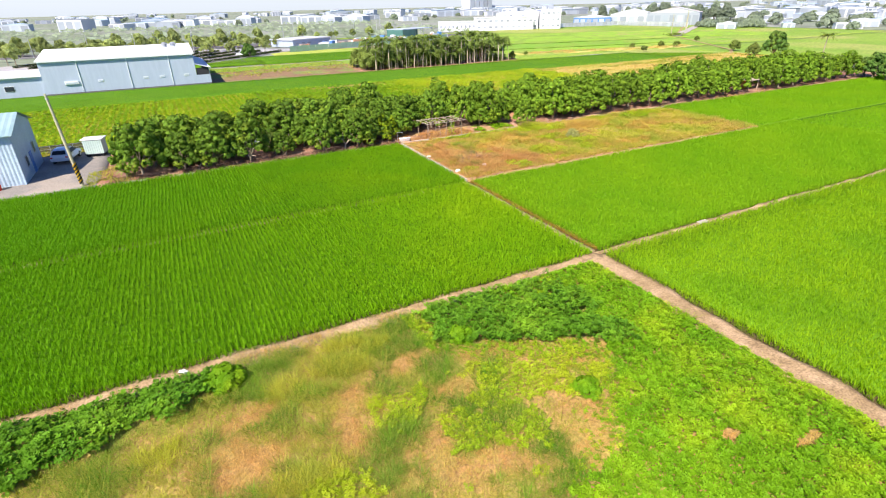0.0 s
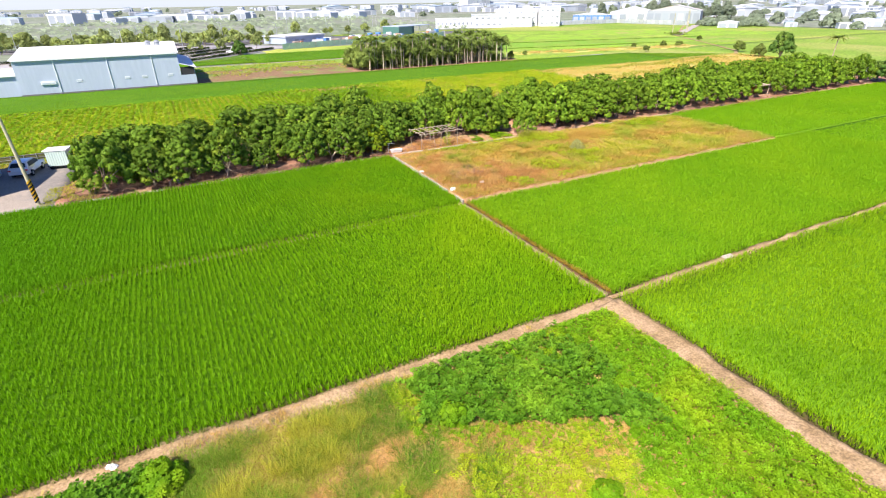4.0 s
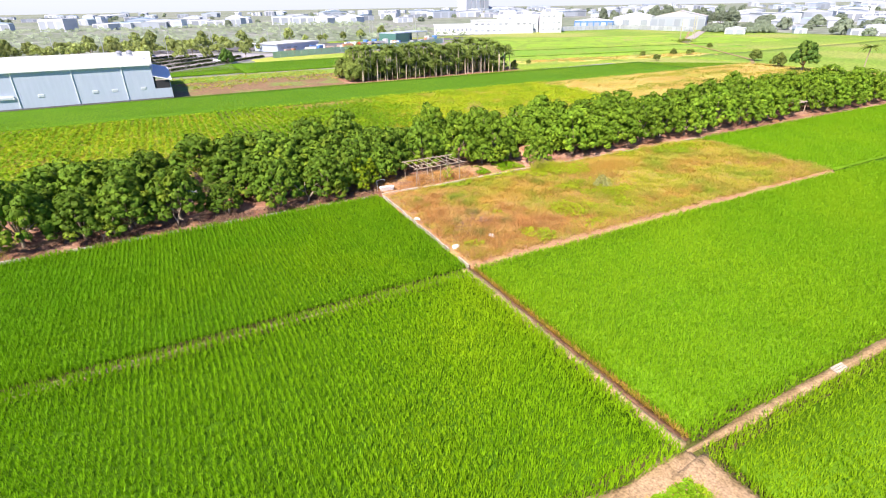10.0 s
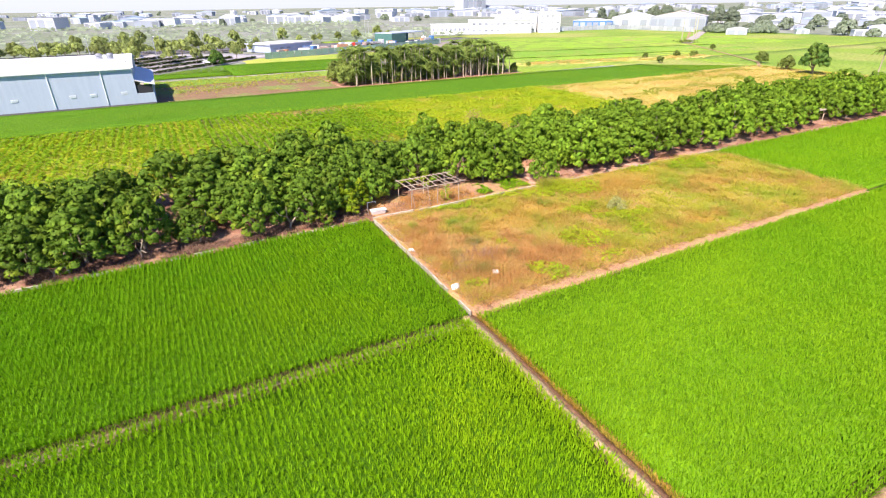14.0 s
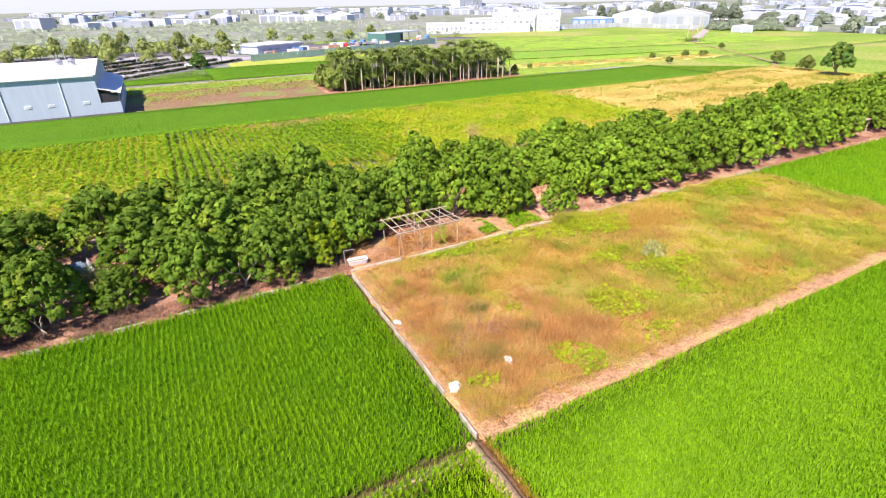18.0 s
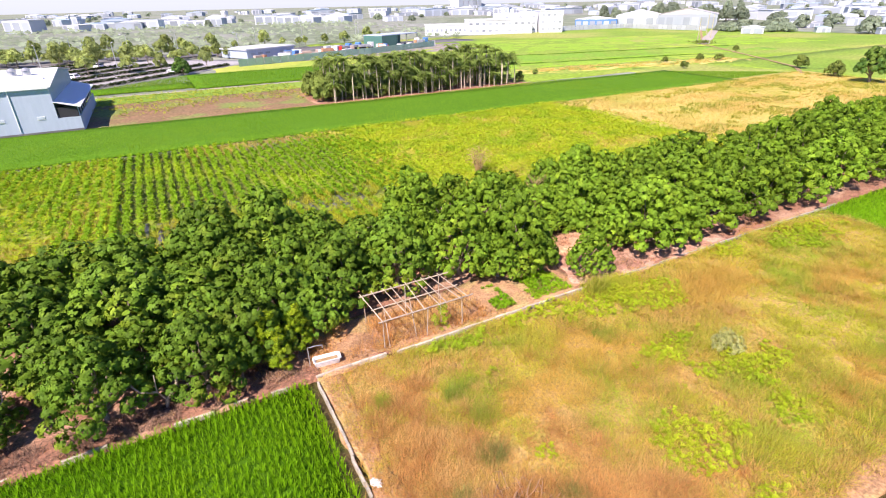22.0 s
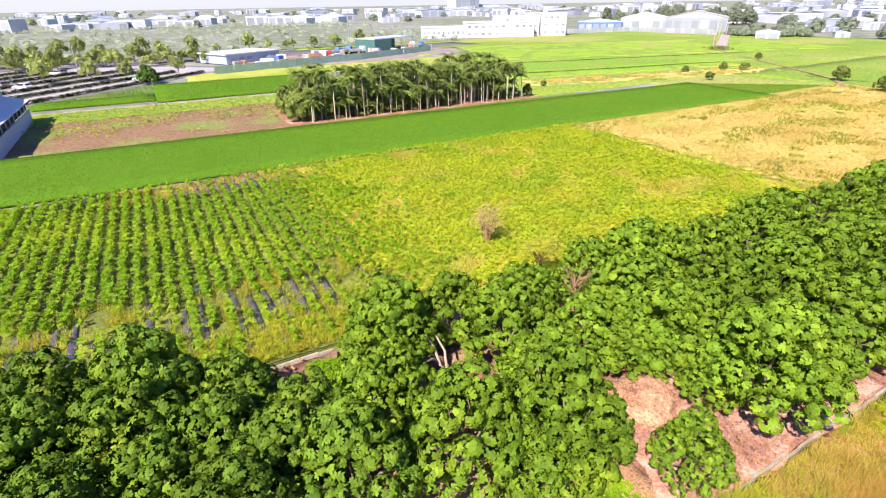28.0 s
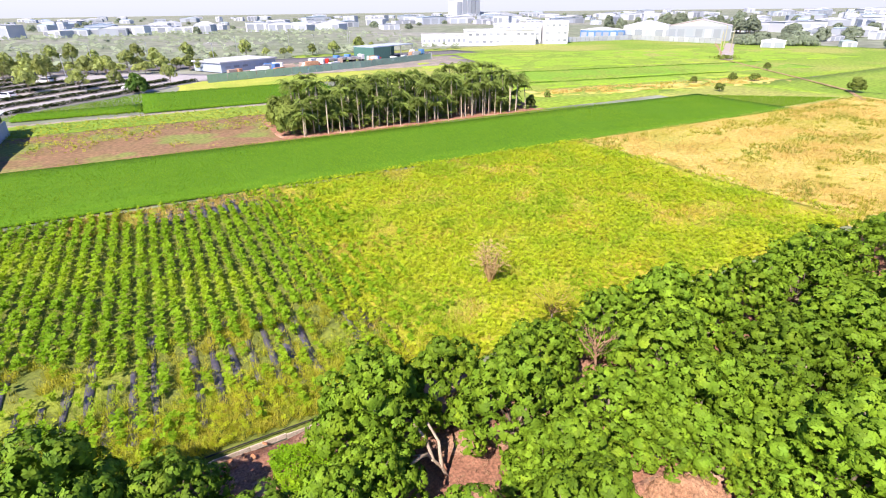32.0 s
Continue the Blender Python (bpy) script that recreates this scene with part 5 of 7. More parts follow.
# ---- warehouse ----
def window_unit(parent, x0, x1, z0, z1, y, glass=None):
    """A framed window on a wall that faces -y."""
    w = part("window", boxed(x0, x1, y - 0.06, y + 0.02, z0, z1), WHITE_STEEL, parent)
    part("pane", boxed(x0 + 0.06, x1 - 0.06, y - 0.075, y - 0.061, z0 + 0.06, z1 - 0.06), glass or GLASS_DARK, w)
    return w


wh = thing("warehouse", 0, 0, 0, 0, "long pale blue-grey steel warehouse with a white pitched roof", "warehouse")
WX0, WX1, WY0, WY1, WH = -43.6, -16.6, 87.2, 113.0, 6.25
part("wall", boxed(WX0, WX1, WY0, WY0 + 0.2, -0.2, WH), PANEL_GREY, wh, "pale grey front wall")
part("wall", boxed(WX0, WX0 + 0.2, WY0 + 0.2, WY1, -0.2, WH), PANEL_GREY, wh)
part("wall", boxed(WX0 + 0.2, WX1, WY1 - 0.2, WY1, -0.2, WH), PANEL_GREY, wh)
bm = bmesh.new()
ridge = (WY0 + WY1) / 2
vs = [bm.verts.new((x, y, z)) for x in (WX1 - 0.2, WX1 + 0.003) for y, z in ((WY0 + 0.2, -0.2), (WY1 - 0.2, -0.2), (WY1 - 0.2, WH), (ridge, WH + 1.35), (WY0 + 0.2, WH))]
bm.faces.new(vs[4::-1]); bm.faces.new(vs[5:])
for i in range(5):
    j = (i + 1) % 5
    bm.faces.new((vs[i], vs[j], vs[5 + j], vs[5 + i]))
part("gable_wall", bm, PANEL_BLUE, wh, "blue steel end wall")
for y0, y1, z0, z1 in ((WY0 - 0.3, ridge, WH, WH + 1.4), (WY1 + 0.3, ridge, WH, WH + 1.4)):
    bm = bmesh.new()
    a = [bm.verts.new(p) for p in ((WX0 - 0.3, y0, z0), (WX1 + 0.3, y0, z0), (WX1 + 0.3, y1, z1), (WX0 - 0.3, y1, z1))]
    b = [bm.verts.new(v.co + Vector((0, 0, 0.12))) for v in a]
    bm.faces.new(a[::-1]); bm.faces.new(b)
    for i in range(4):
        bm.faces.new((a[i], a[(i + 1) % 4], b[(i + 1) % 4], b[i]))
    roof = part("roof", bm, WHITE_STEEL, wh, "bright white steel roof")
bm = boxed(WX0, WX1, WY0 - 0.38, WY0 - 0.3, WH - 0.12, WH + 0.2)
part("gutter", bm, WHITE_STEEL, wh)
for x in (-37.5, -29.0, -21.4):
    part("downpipe", boxed(x, x + 0.12, WY0 - 0.14, WY0 - 0.003, 0.6, WH - 0.1), WHITE_STEEL, wh)
i = 0
x = WX0 + 0.7
while x < WX1 - 0.5:
    part("panel_seam", boxed(x, x + 0.025, WY0 - 0.008, WY0 - 0.002, 0, WH - 0.1), PANEL_GREY, wh)
    x += 1.2
for x in (-34.6, -26.6, -23.6, -19.0):
    window_unit(wh, x, x + 0.9, 2.0, 2.45, WY0, PALE_GLASS)
w = part("window", boxed(-40.2, -37.9, WY0 - 0.25, WY0 + 0.02, 1.9, 2.5), WHITE_STEEL, wh, "white boxed window canopy")
part("pane", boxed(-40.0, -38.1, WY0 - 0.27, WY0 - 0.253, 1.95, 2.25), PALE_GLASS, w)
# dark grey strip paints the shadow line along the wall's foot
part("base_wall", boxed(WX0, WX1 + 2.7, WY0 - 0.06, WY0 - 0.003, -0.25, 0.35), ASPHALT, wh)
for x in (-21.4, -19.7):
    v = part("roof_vent", limb(bmesh.new(), (x, 95.0, 6.8), (x, 95.0, 8.0), 0.55, 0.55, 14), GALV, wh, "turbine roof vent")
    part("cap", limb(bmesh.new(), (x, 95.0, 8.0), (x, 95.0, 8.35), 0.72, 0.25, 14), GALV, v)
part("roof_hatch", boxed(-24.0, -17.5, 92.0, 92.6, 6.8, 7.5, 0.03), WHITE_STEEL, wh)
# lean-to on the end wall
L0, L1 = WX1 + 0.003, -13.9
part("lean_to_front", boxed(L0, L1, WY0, WY0 + 0.15, -0.2, 2.0), PANEL_GREY, wh)
part("lean_to_wall", boxed(L1 - 0.15, L1, WY0 + 0.15, 113, -0.2, 2.0), PANEL_GREY, wh)
bm = bmesh.new()
a = [bm.verts.new(p) for p in ((L0, WY0 - 0.2, 4.2), (L1 + 0.35, WY0 - 0.2, 3.3), (L1 + 0.35, 113.2, 3.3), (L0, 113.2, 4.2))]
b = [bm.verts.new(v.co + Vector((0, 0, 0.1))) for v in a]
bm.faces.new(a[::-1]); bm.faces.new(b)
for i in range(4):
    bm.faces.new((a[i], a[(i + 1) % 4], b[(i + 1) % 4], b[i]))
part("lean_to_roof", bm, FAR_WHITE, wh)
# solid near-black slabs stand for the shade inside the open lean-to
part("opening", boxed(L0 + 0.1, L1 - 0.15, WY0 + 0.18, WY0 + 0.3, 2.0, 3.4), DARK, wh, "dark slab painted as the shaded open band under the eave")
for k in range(9):
    y = WY0 + 0.4 + k * 2.8
    part("post", boxed(L1 - 0.13, L1 - 0.02, y - 0.1, y + 0.1, 2.0, 3.35), PANEL_GREY, wh)
part("opening", boxed(L1 - 0.5, L1 - 0.3, WY0 + 0.4, 112.8, 2.0, 3.3), DARK, wh)
annex = thing("annex", 0, 0, 0, 0, "low pale blue annex with a white roof", "building")
part("wall", boxed(-62, WX0 - 0.01, 88.0, 102, -0.2, 3.6), PANEL_GREY, annex)
part("roof", boxed(-62.3, WX0 - 0.01, 87.6, 102.4, 3.6, 3.85), WHITE_STEEL, annex)
for x in (-59, -54, -50):
    window_unit(annex, x, x + 1.6, 1.2, 2.2, 88.0)

# ---- blue house, yard, car, trailer ----
hs = thing("house", 0, 0, 0, 0, "light blue corrugated steel house with a teal roof", "house")
HX0, HX1, HY0, HY1, HH = -48.0, -36.0, 20.6, 29.6, 4.7
def corrugated(x0, x1, y, z0, z1, step=0.16):
    """A ribbed wall that faces -y."""
    bm = bmesh.new()
    n = int((x1 - x0) / step)
    row = []
    for i in range(n + 1):
        x = x0 + (x1 - x0) * i / n
        yy = y - (0.035 if i % 2 else 0.0)
        row.append((bm.verts.new((x, yy, z0)), bm.verts.new((x, yy, z1)), bm.verts.new((x, y + 0.12, z0)), bm.verts.new((x, y + 0.12, z1))))
    for a, b in zip(row, row[1:]):
        bm.faces.new((a[0], b[0], b[1], a[1]))
        bm.faces.new((b[2], a[2], a[3], b[3]))
        bm.faces.new((a[1], b[1], b[3], a[3]))
    return bm
part("wall", corrugated(HX0, HX1, HY0, -0.1, HH), HOUSE_BLUE, hs, "ribbed pale front wall")
bm = bmesh.new()
ry = (HY0 + HY1) / 2
vs = [bm.verts.new((x, y, z)) for x in (HX1 - 0.15, HX1) for y, z in ((HY0 + 0.13, -0.1), (HY1, -0.1), (HY1, HH), (ry, HH + 1.2), (HY0 + 0.13, HH))]
bm.faces.new(vs[4::-1]); bm.faces.new(vs[5:])
for i in range(5):
    bm.faces.new((vs[i], vs[(i + 1) % 5], vs[5 + (i + 1) % 5], vs[5 + i]))
part("gable_wall", bm, HOUSE_BLUE, hs)
part("wall", boxed(HX0, HX1 - 0.15, HY1 - 0.15, HY1, -0.1, HH), HOUSE_BLUE, hs)
for ya, yb in ((HY0 - 0.4, ry), (HY1 + 0.4, ry)):
    bm = bmesh.new()
    n = 48
    za, zb = HH - 0.05, HH + 1.3
    rows = []
    for i in range(n + 1):
        x = HX0 - 0.3 + (HX1 + 0.6 - HX0) * i / n
        dz = 0.04 if i % 2 else 0.0
        rows.append([bm.verts.new((x, ya, za + dz)), bm.verts.new((x, yb, zb + dz)), bm.verts.new((x, ya, za - 0.06)), bm.verts.new((x, yb, zb - 0.06))])
    for p, q in zip(rows, rows[1:]):
        bm.faces.new((p[0], q[0], q[1], p[1]))
        bm.faces.new((q[2], p[2], p[3], q[3]))
        bm.faces.new((p[0], p[2], q[2], q[0]))
    part("roof", bm, ROOF_TEAL, hs)
for y0, y1, z0, z1 in ((23.0, 23.9, 1.1, 2.1), (27.0, 27.9, 1.6, 2.7)):
    w = part("window", boxed(HX1 - 0.02, HX1 + 0.05, y0, y1, z0, z1), GALV, hs)
    part("pane", boxed(HX1 + 0.051, HX1 + 0.06, y0 + 0.07, y1 - 0.07, z0 + 0.07, z1 - 0.07), GLASS_DARK, w)
d = part("door", boxed(HX1 - 0.02, HX1 + 0.05, 25.0, 25.9, 0.03, 2.1), BLUE_STEEL, hs, "blue-grey side door")
part("handle", boxed(HX1 + 0.05, HX1 + 0.09, 25.75, 25.82, 1.0, 1.12), GALV, d)
wb = thing("water_barrel", -38.05, 19.75, 0.03, 0, "red plastic barrel beside the house wall", "barrel")
bm = limb(bmesh.new(), (0, 0, 0), (0, 0, 0.45), 0.30, 0.34, 16)
limb(bm, (0, 0, 0.45), (0, 0, 0.9), 0.34, 0.30, 16)
part("drum", bm, RED, wb, smooth=False)
part("lid", limb(bmesh.new(), (0, 0, 0.9), (0, 0, 0.96), 0.31, 0.29, 16), RED, wb)


def car_at(x, y, z, rz, paint, label):
    c = thing("car", x, y, z, rz, label, "car", "parked cars")
    bm = bmesh.new()
    prof = [(-2.1, 0.35), (-2.12, 0.75), (-1.95, 0.95), (-1.5, 1.42), (-0.9, 1.5), (0.2, 1.45), (0.95, 1.0), (1.95, 0.82), (2.1, 0.6), (2.1, 0.35)]
    rows = []
    for px, pz in prof:
        ins = 0.0 if pz < 1.0 else 0.2
        rows.append([bm.verts.new((px, sy * (0.86 - ins), pz)) for sy in (-1, 1)])
    for a, b in zip(rows, rows[1:] + rows[:1]):
        bm.faces.new((a[0], b[0], b[1], a[1]))
    bm.faces.new([q[0] for q in rows][::-1])
    bm.faces.new([q[1] for q in rows])
    bmesh.ops.recalc_face_normals(bm, faces=bm.faces)
    bmesh.ops.bevel(bm, geom=list(bm.edges), offset=0.04, segments=1, affect="EDGES")
    part("body", bm, paint, c)
    for name, q in (("windscreen", [(0.28, 1.43), (0.90, 1.05)]), ("rear_window", [(-1.55, 1.36), (-1.90, 1.02)])):
        bm = bmesh.new()
        (xa, za), (xb, zb) = q
        sg = 0.03 if xb > xa else -0.03
        vs = [bm.verts.new(p) for p in ((xa + sg, -0.55, za + 0.02), (xa + sg, 0.55, za + 0.02), (xb + sg, 0.66, zb + 0.02), (xb + sg, -0.66, zb + 0.02))]
        bm.faces.new(vs)
        bmesh.ops.solidify(bm, geom=bm.faces[:], thickness=0.012)
        part(name, bm, GLASS_DARK, c)
    for sy in (-1, 1):
        bm = bmesh.new()
        vs = [bm.verts.new((px, sy * py, pz)) for px, py, pz in ((-1.6, 0.86, 1.0), (0.75, 0.86, 1.0), (0.15, 0.70, 1.36), (-1.35, 0.70, 1.36))]
        bm.faces.new(vs)
        bmesh.ops.solidify(bm, geom=bm.faces[:], thickness=0.02)
        part("side_window", bm, GLASS_DARK, c)
        for wx in (-1.3, 1.3):
            wheel = part("wheel", limb(bmesh.new(), (wx, sy * 0.70, 0.31), (wx, sy * 0.89, 0.31), 0.31, 0.31, 16), RUBBER, c)
            part("rim", limb(bmesh.new(), (wx, sy * 0.88, 0.31), (wx, sy * 0.90, 0.31), 0.19, 0.17, 12), GALV, wheel)
        part("tail_light", boxed(-2.14, -2.09, sy * 0.7 - 0.12, sy * 0.7 + 0.12, 0.72, 0.86), RED, c)
        part("headlight", boxed(2.02, 2.08, sy * 0.65 - 0.15, sy * 0.65 + 0.15, 0.66, 0.76), GALV, c)
    return c


car_at(-33.7, 29.0, 0.03, 80, CAR_WHITE, "white hatchback parked on the concrete yard")
tr = thing("storage_trailer", -30.9, 29.5, 0.0, -12, "small pale green ribbed storage trailer with a white roof", "trailer")
bm = corrugated(-1.15, 1.15, -0.9, 0.45, 2.2, 0.13)
part("wall", bm, MINT, tr)
part("body", boxed(-1.15, 1.15, -0.77, 0.9, 0.45, 2.2), MINT, tr)
part("roof", boxed(-1.35, 1.35, -1.0, 1.0, 2.2, 2.36, 0.03), WHITE_STEEL, tr, "white overhanging roof")
part("chassis", boxed(-1.35, 1.35, -0.7, 0.7, 0.3, 0.45), BLACK, tr)
for x in (-0.9, 0.9):
    part("wheel", limb(bmesh.new(), (x, -0.75, 0.28), (x, -0.55, 0.28), 0.28, 0.28, 14), RUBBER, tr)
    part("wheel", limb(bmesh.new(), (x, 0.55, 0.28), (x, 0.75, 0.28), 0.28, 0.28, 14), RUBBER, tr)
tr.scale = (0.8, 0.8, 0.85)
up = thing("utility_pole", -31.2, 17.2, 0, 0, "leaning concrete utility pole with yellow and black warning bands", "pole")
bm = limb(bmesh.new(), (0, 0, -0.3), (-0.55, 0.35, 8.3), 0.17, 0.10, 12)
part("shaft", bm, POLE, up)
for k in range(12):
    bm = bmesh.new()
    rings = [[bm.verts.new((-0.0663 * h + 0.181 * math.cos(q * 0.5236), 0.0422 * h + 0.181 * math.sin(q * 0.5236), h + 0.16 * math.cos(q * 0.5236))) for q in range(12)] for h in (0.35 + 0.15 * k, 0.495 + 0.15 * k)]
    for q in range(12):
        bm.faces.new((rings[0][q], rings[0][(q + 1) % 12], rings[1][(q + 1) % 12], rings[1][q]))
    bmesh.ops.solidify(bm, geom=bm.faces[:], thickness=0.012)
    part("band", bm, YELLOW if k % 2 else BLACK, up)
part("clamp", limb(bmesh.new(), (-0.52, 0.33, 7.8), (-0.525, 0.335, 7.95), 0.12, 0.12, 10), GALV, up)
X, Y = scatter(-31, -26.8, 16.4, 23, 24)
k = value_noise(X, Y, 1.4, 83) > 0.35
patch("olive_grass", X[k], Y[k], rng.uniform(0.1, 0.4, k.sum()), OLIVE_GRASS, "rough grass between the yard and the orchard", "grass", 8, 0.025, 1.0, z=0.04)
X, Y = scatter(-45, -32.5, 32.1, 34, 14)
patch("golden_grass", X, Y, rng.uniform(0.2, 0.6, len(X)), GOLD_GRASS, "dry grass behind the yard fence", "grass", 8, 0.03, 1.0)
cy = thing("cycad", -27.6, 18.4, 0, 0, "small cycad with arching green fronds", "plant")
for q in range(14):
    a = q * 2.4
    d, sd = Vector((math.cos(a), math.sin(a), 0)), Vector((-math.sin(a), math.cos(a), 0))
    bm = bmesh.new()
    rib = [bm.verts.new(d * (0.12 * e) + Vector((0, 0, 0.35 + 0.14 * e - 0.016 * e * e))) for e in range(9)]
    for e in range(8):
        for sg in (-1, 1):
            bm.faces.new((rib[e], rib[e + 1], bm.verts.new(rib[e + 1].co + sd * sg * 0.2 * (1.1 - e / 9))))
    part("frond", bm, WEED_LEAF, cy)
part("stem", limb(bmesh.new(), (0, 0, -0.1), (0, 0, 0.4), 0.16, 0.12), BARK, cy)
fence = thing("yard_fence", 0, 0, 0, 0, "low dark mesh fence behind the yard", "fence")
for k in range(12):
    x = -44.5 + k * 1.1
    part("post", boxed(x - 0.03, x + 0.03, 33.0, 33.06, 0, 1.0), GALV, fence)
part("mesh_panel", boxed(-44.5, -32.4, 33.07, 33.09, 0.05, 0.98), FENCE_MESH, fence, "dark weathered mesh")
for z in (0.25, 0.55, 0.9):
    part("rail", boxed(-44.5, -32.4, 33.02, 33.05, z, z + 0.04), GALV, fence)

# ---- trellis, tub, kerbs, bags ----
tl = thing("bean_trellis", 0, 0, 0, 0, "bare trellis frame of weathered wooden poles", "trellis")
TX0, TX1, TY0, TY1, TZ = 3.9, 9.05, 16.5, 19.3, 1.7
for x in (TX0 + 0.1, 6.4, TX1 - 0.5):
    for y in (TY0 + 0.05, TY1 - 0.05):
        part("post", limb(bmesh.new(), (x, y, -0.1), (x + r.uniform(-0.08, 0.08), y + r.uniform(-0.08, 0.08), TZ), 0.03, 0.026, 6), WOOD, tl)
for y in (TY0, TY1):
    part("beam", limb(bmesh.new(), (TX0 - 0.15, y, TZ + 0.03), (TX1 + 0.15, y, TZ + 0.06), 0.045, 0.04, 6), WOOD, tl)
part("beam", limb(bmesh.new(), (TX0, 17.9, TZ - 0.06), (TX1, 17.95, TZ - 0.04), 0.03, 0.03, 6), WOOD, tl)
for k in range(9):
    x = TX0 + 0.1 + k * 0.6
    part("pole", limb(bmesh.new(), (x + r.uniform(-0.2, 0.2), TY0 - 0.15, TZ + 0.10), (x + r.uniform(-0.25, 0.25), TY1 + 0.15, TZ + 0.11), 0.032, 0.026, 6), WOOD, tl)
for k in range(3):
    x = TX0 + 0.4 + k * 1.6
    part("brace", limb(bmesh.new(), (x, TY0 + 0.1 + 0.2 * (k % 3), 0), (x + r.uniform(-0.5, 0.6), TY0 + 1.0 + 0.4 * (k % 2), TZ), 0.025, 0.02, 5), WOOD, tl)
X, Y = scatter(3.0, 9.6, 16.6, 19.4, 8)
patch("dead_weeds", X, Y, rng.uniform(0.3, 0.95, len(X)), RUST_GRASS, "brown dead vines under the trellis", "weeds", 8, 0.02, 1.1)
cl = thing("climbing_plant", 7.2, 16.7, 0, 0, "yellow-green climbing plant on the trellis", "plant")
X, Y = scatter(-0.5, 0.5, -0.35, 0.35, 45)
P = np.stack([X, Y, rng.uniform(0.1, 1.6, len(X))], 1)
mesh_part("leaves", rosettes("leaves", P, np.tile([[0.0, -0.5, 0.85]], (len(P), 1)), 5, 0.17, 0.06), YOUNG_LEAF, cl)

tub = thing("bathtub", 1.08, 16.82, 0.10, -6, "old white rectangular bathtub half filled with soil", "bathtub")
bm = bmesh.new()
rings = []
for sx, sy, z in ((0.56, 0.20, 0.0), (0.65, 0.28, 0.33), (0.68, 0.31, 0.36), (0.66, 0.29, 0.38), (0.60, 0.23, 0.36), (0.56, 0.20, 0.22)):
    rings.append([bm.verts.new((sx * math.copysign(abs(math.cos(a)) ** 0.22, math.cos(a)), sy * math.copysign(abs(math.sin(a)) ** 0.3, math.sin(a)), z)) for a in [(k + 0.5) * 6.2832 / 24 for k in range(24)]])
for a, b in zip(rings, rings[1:]):
    for i in range(24):
        bm.faces.new((a[i], a[(i + 1) % 24], b[(i + 1) % 24], b[i]))
bm.faces.new(rings[0][::-1]); bm.faces.new(rings[-1])
part("shell", bm, PLASTIC_WHITE, tub, smooth=False)
bm = boxed(-0.53, 0.53, -0.17, 0.17, 0.2, 0.26, 0.02)
part("soil", bm, DIRT, tub, "dry tan soil lying in the tub")
for x in (-0.4, 0.4):
    part("block", boxed(x - 0.1, x + 0.1, -0.18, 0.18, -0.12, 0.0), CONCRETE, tub)
tap = thing("water_tap", 0.3, 17.1, 0, 0, "pale bent standpipe beside the tub", "tap")
part("pipe", path_limbs(bmesh.new(), [(0, 0, -0.1), (0, 0.05, 1.1)], 0.024, 0.024, 8), GALV, tap)
part("spout", path_limbs(bmesh.new(), [(0, 0.05, 1.09), (0.34, 0.0, 1.12), (0.68, -0.06, 1.1), (0.69, -0.06, 0.95)], 0.022, 0.022, 8), GALV, tap)

kerb_mesh = {}
def kerb_run(name, x0, y0, x1, y1, label, w=0.16, h=0.16, length=0.9, skip=0.0, jitter=0.02, material=KERB):
    k = thing(name, x0, y0, 0, math.degrees(math.atan2(y1 - y0, x1 - x0)), label, "kerb")
    if (w, h, length, material) not in kerb_mesh:
        bm = boxed(0.008, length - 0.008, -w / 2, w / 2, -0.2, h, 0.015)
        m2 = bpy.data.meshes.new("kerb_stone")
        bm.to_mesh(m2)
        bm.free()
        m2.materials.append(material)
        kerb_mesh[(w, h, length, material)] = m2
    for i in range(int(math.hypot(x1 - x0, y1 - y0) / length)):
        if r.random() >= skip:
            ob = new("kerb_stone", kerb_mesh[(w, h, length, material)])
            ob.parent = k
            ob.matrix_basis = pose(i * length, r.uniform(-jitter, jitter), r.uniform(-0.03, 0.02), 0, r.uniform(-1, 1), r.uniform(-1, 1))
    return k


kerb_run("kerb", 0.12, 0.3, 0.3, 16.1, "pale broken concrete kerb beside the rice", 0.10, 0.16, 0.7, 0.15, 0.04, CONCRETE)
kerb_run("kerb", 0.3, 16.1, 4.0, 16.1, "pale concrete kerb before the garden", 0.14, 0.16, 0.9)
kerb_run("kerb", 4.4, 15.95, 17.5, 16.1, "pale concrete kerb before the garden", 0.14, 0.16, 1.0)
kerb_run("kerb", 19.5, 16.1, 45, 16.1, "pale concrete kerb along the orchard", 0.12, 0.10, 1.0, 0.12, 0.05, CONCRETE)
kerb_run("kerb", -29, 16.15, 0.1, 16.15, "weathered concrete kerb between rice and orchard", 0.12, 0.12, 0.8, 0.4, 0.07, KERB)
kerb_run("low_wall", -2.0, 31.75, 14.5, 31.75, "low concrete wall behind the orchard", 0.06, 0.07, 1.5, 0.0, 0.02, KERB)
wp = thing("water_pipe", -2, 32.0, 0.12, 0, "dark water pipe lying along the low wall", "pipe")
part("pipe", limb(bmesh.new(), (0, 0, 0), (16.5, 0, 0), 0.03, 0.03, 8), BLACK, wp)


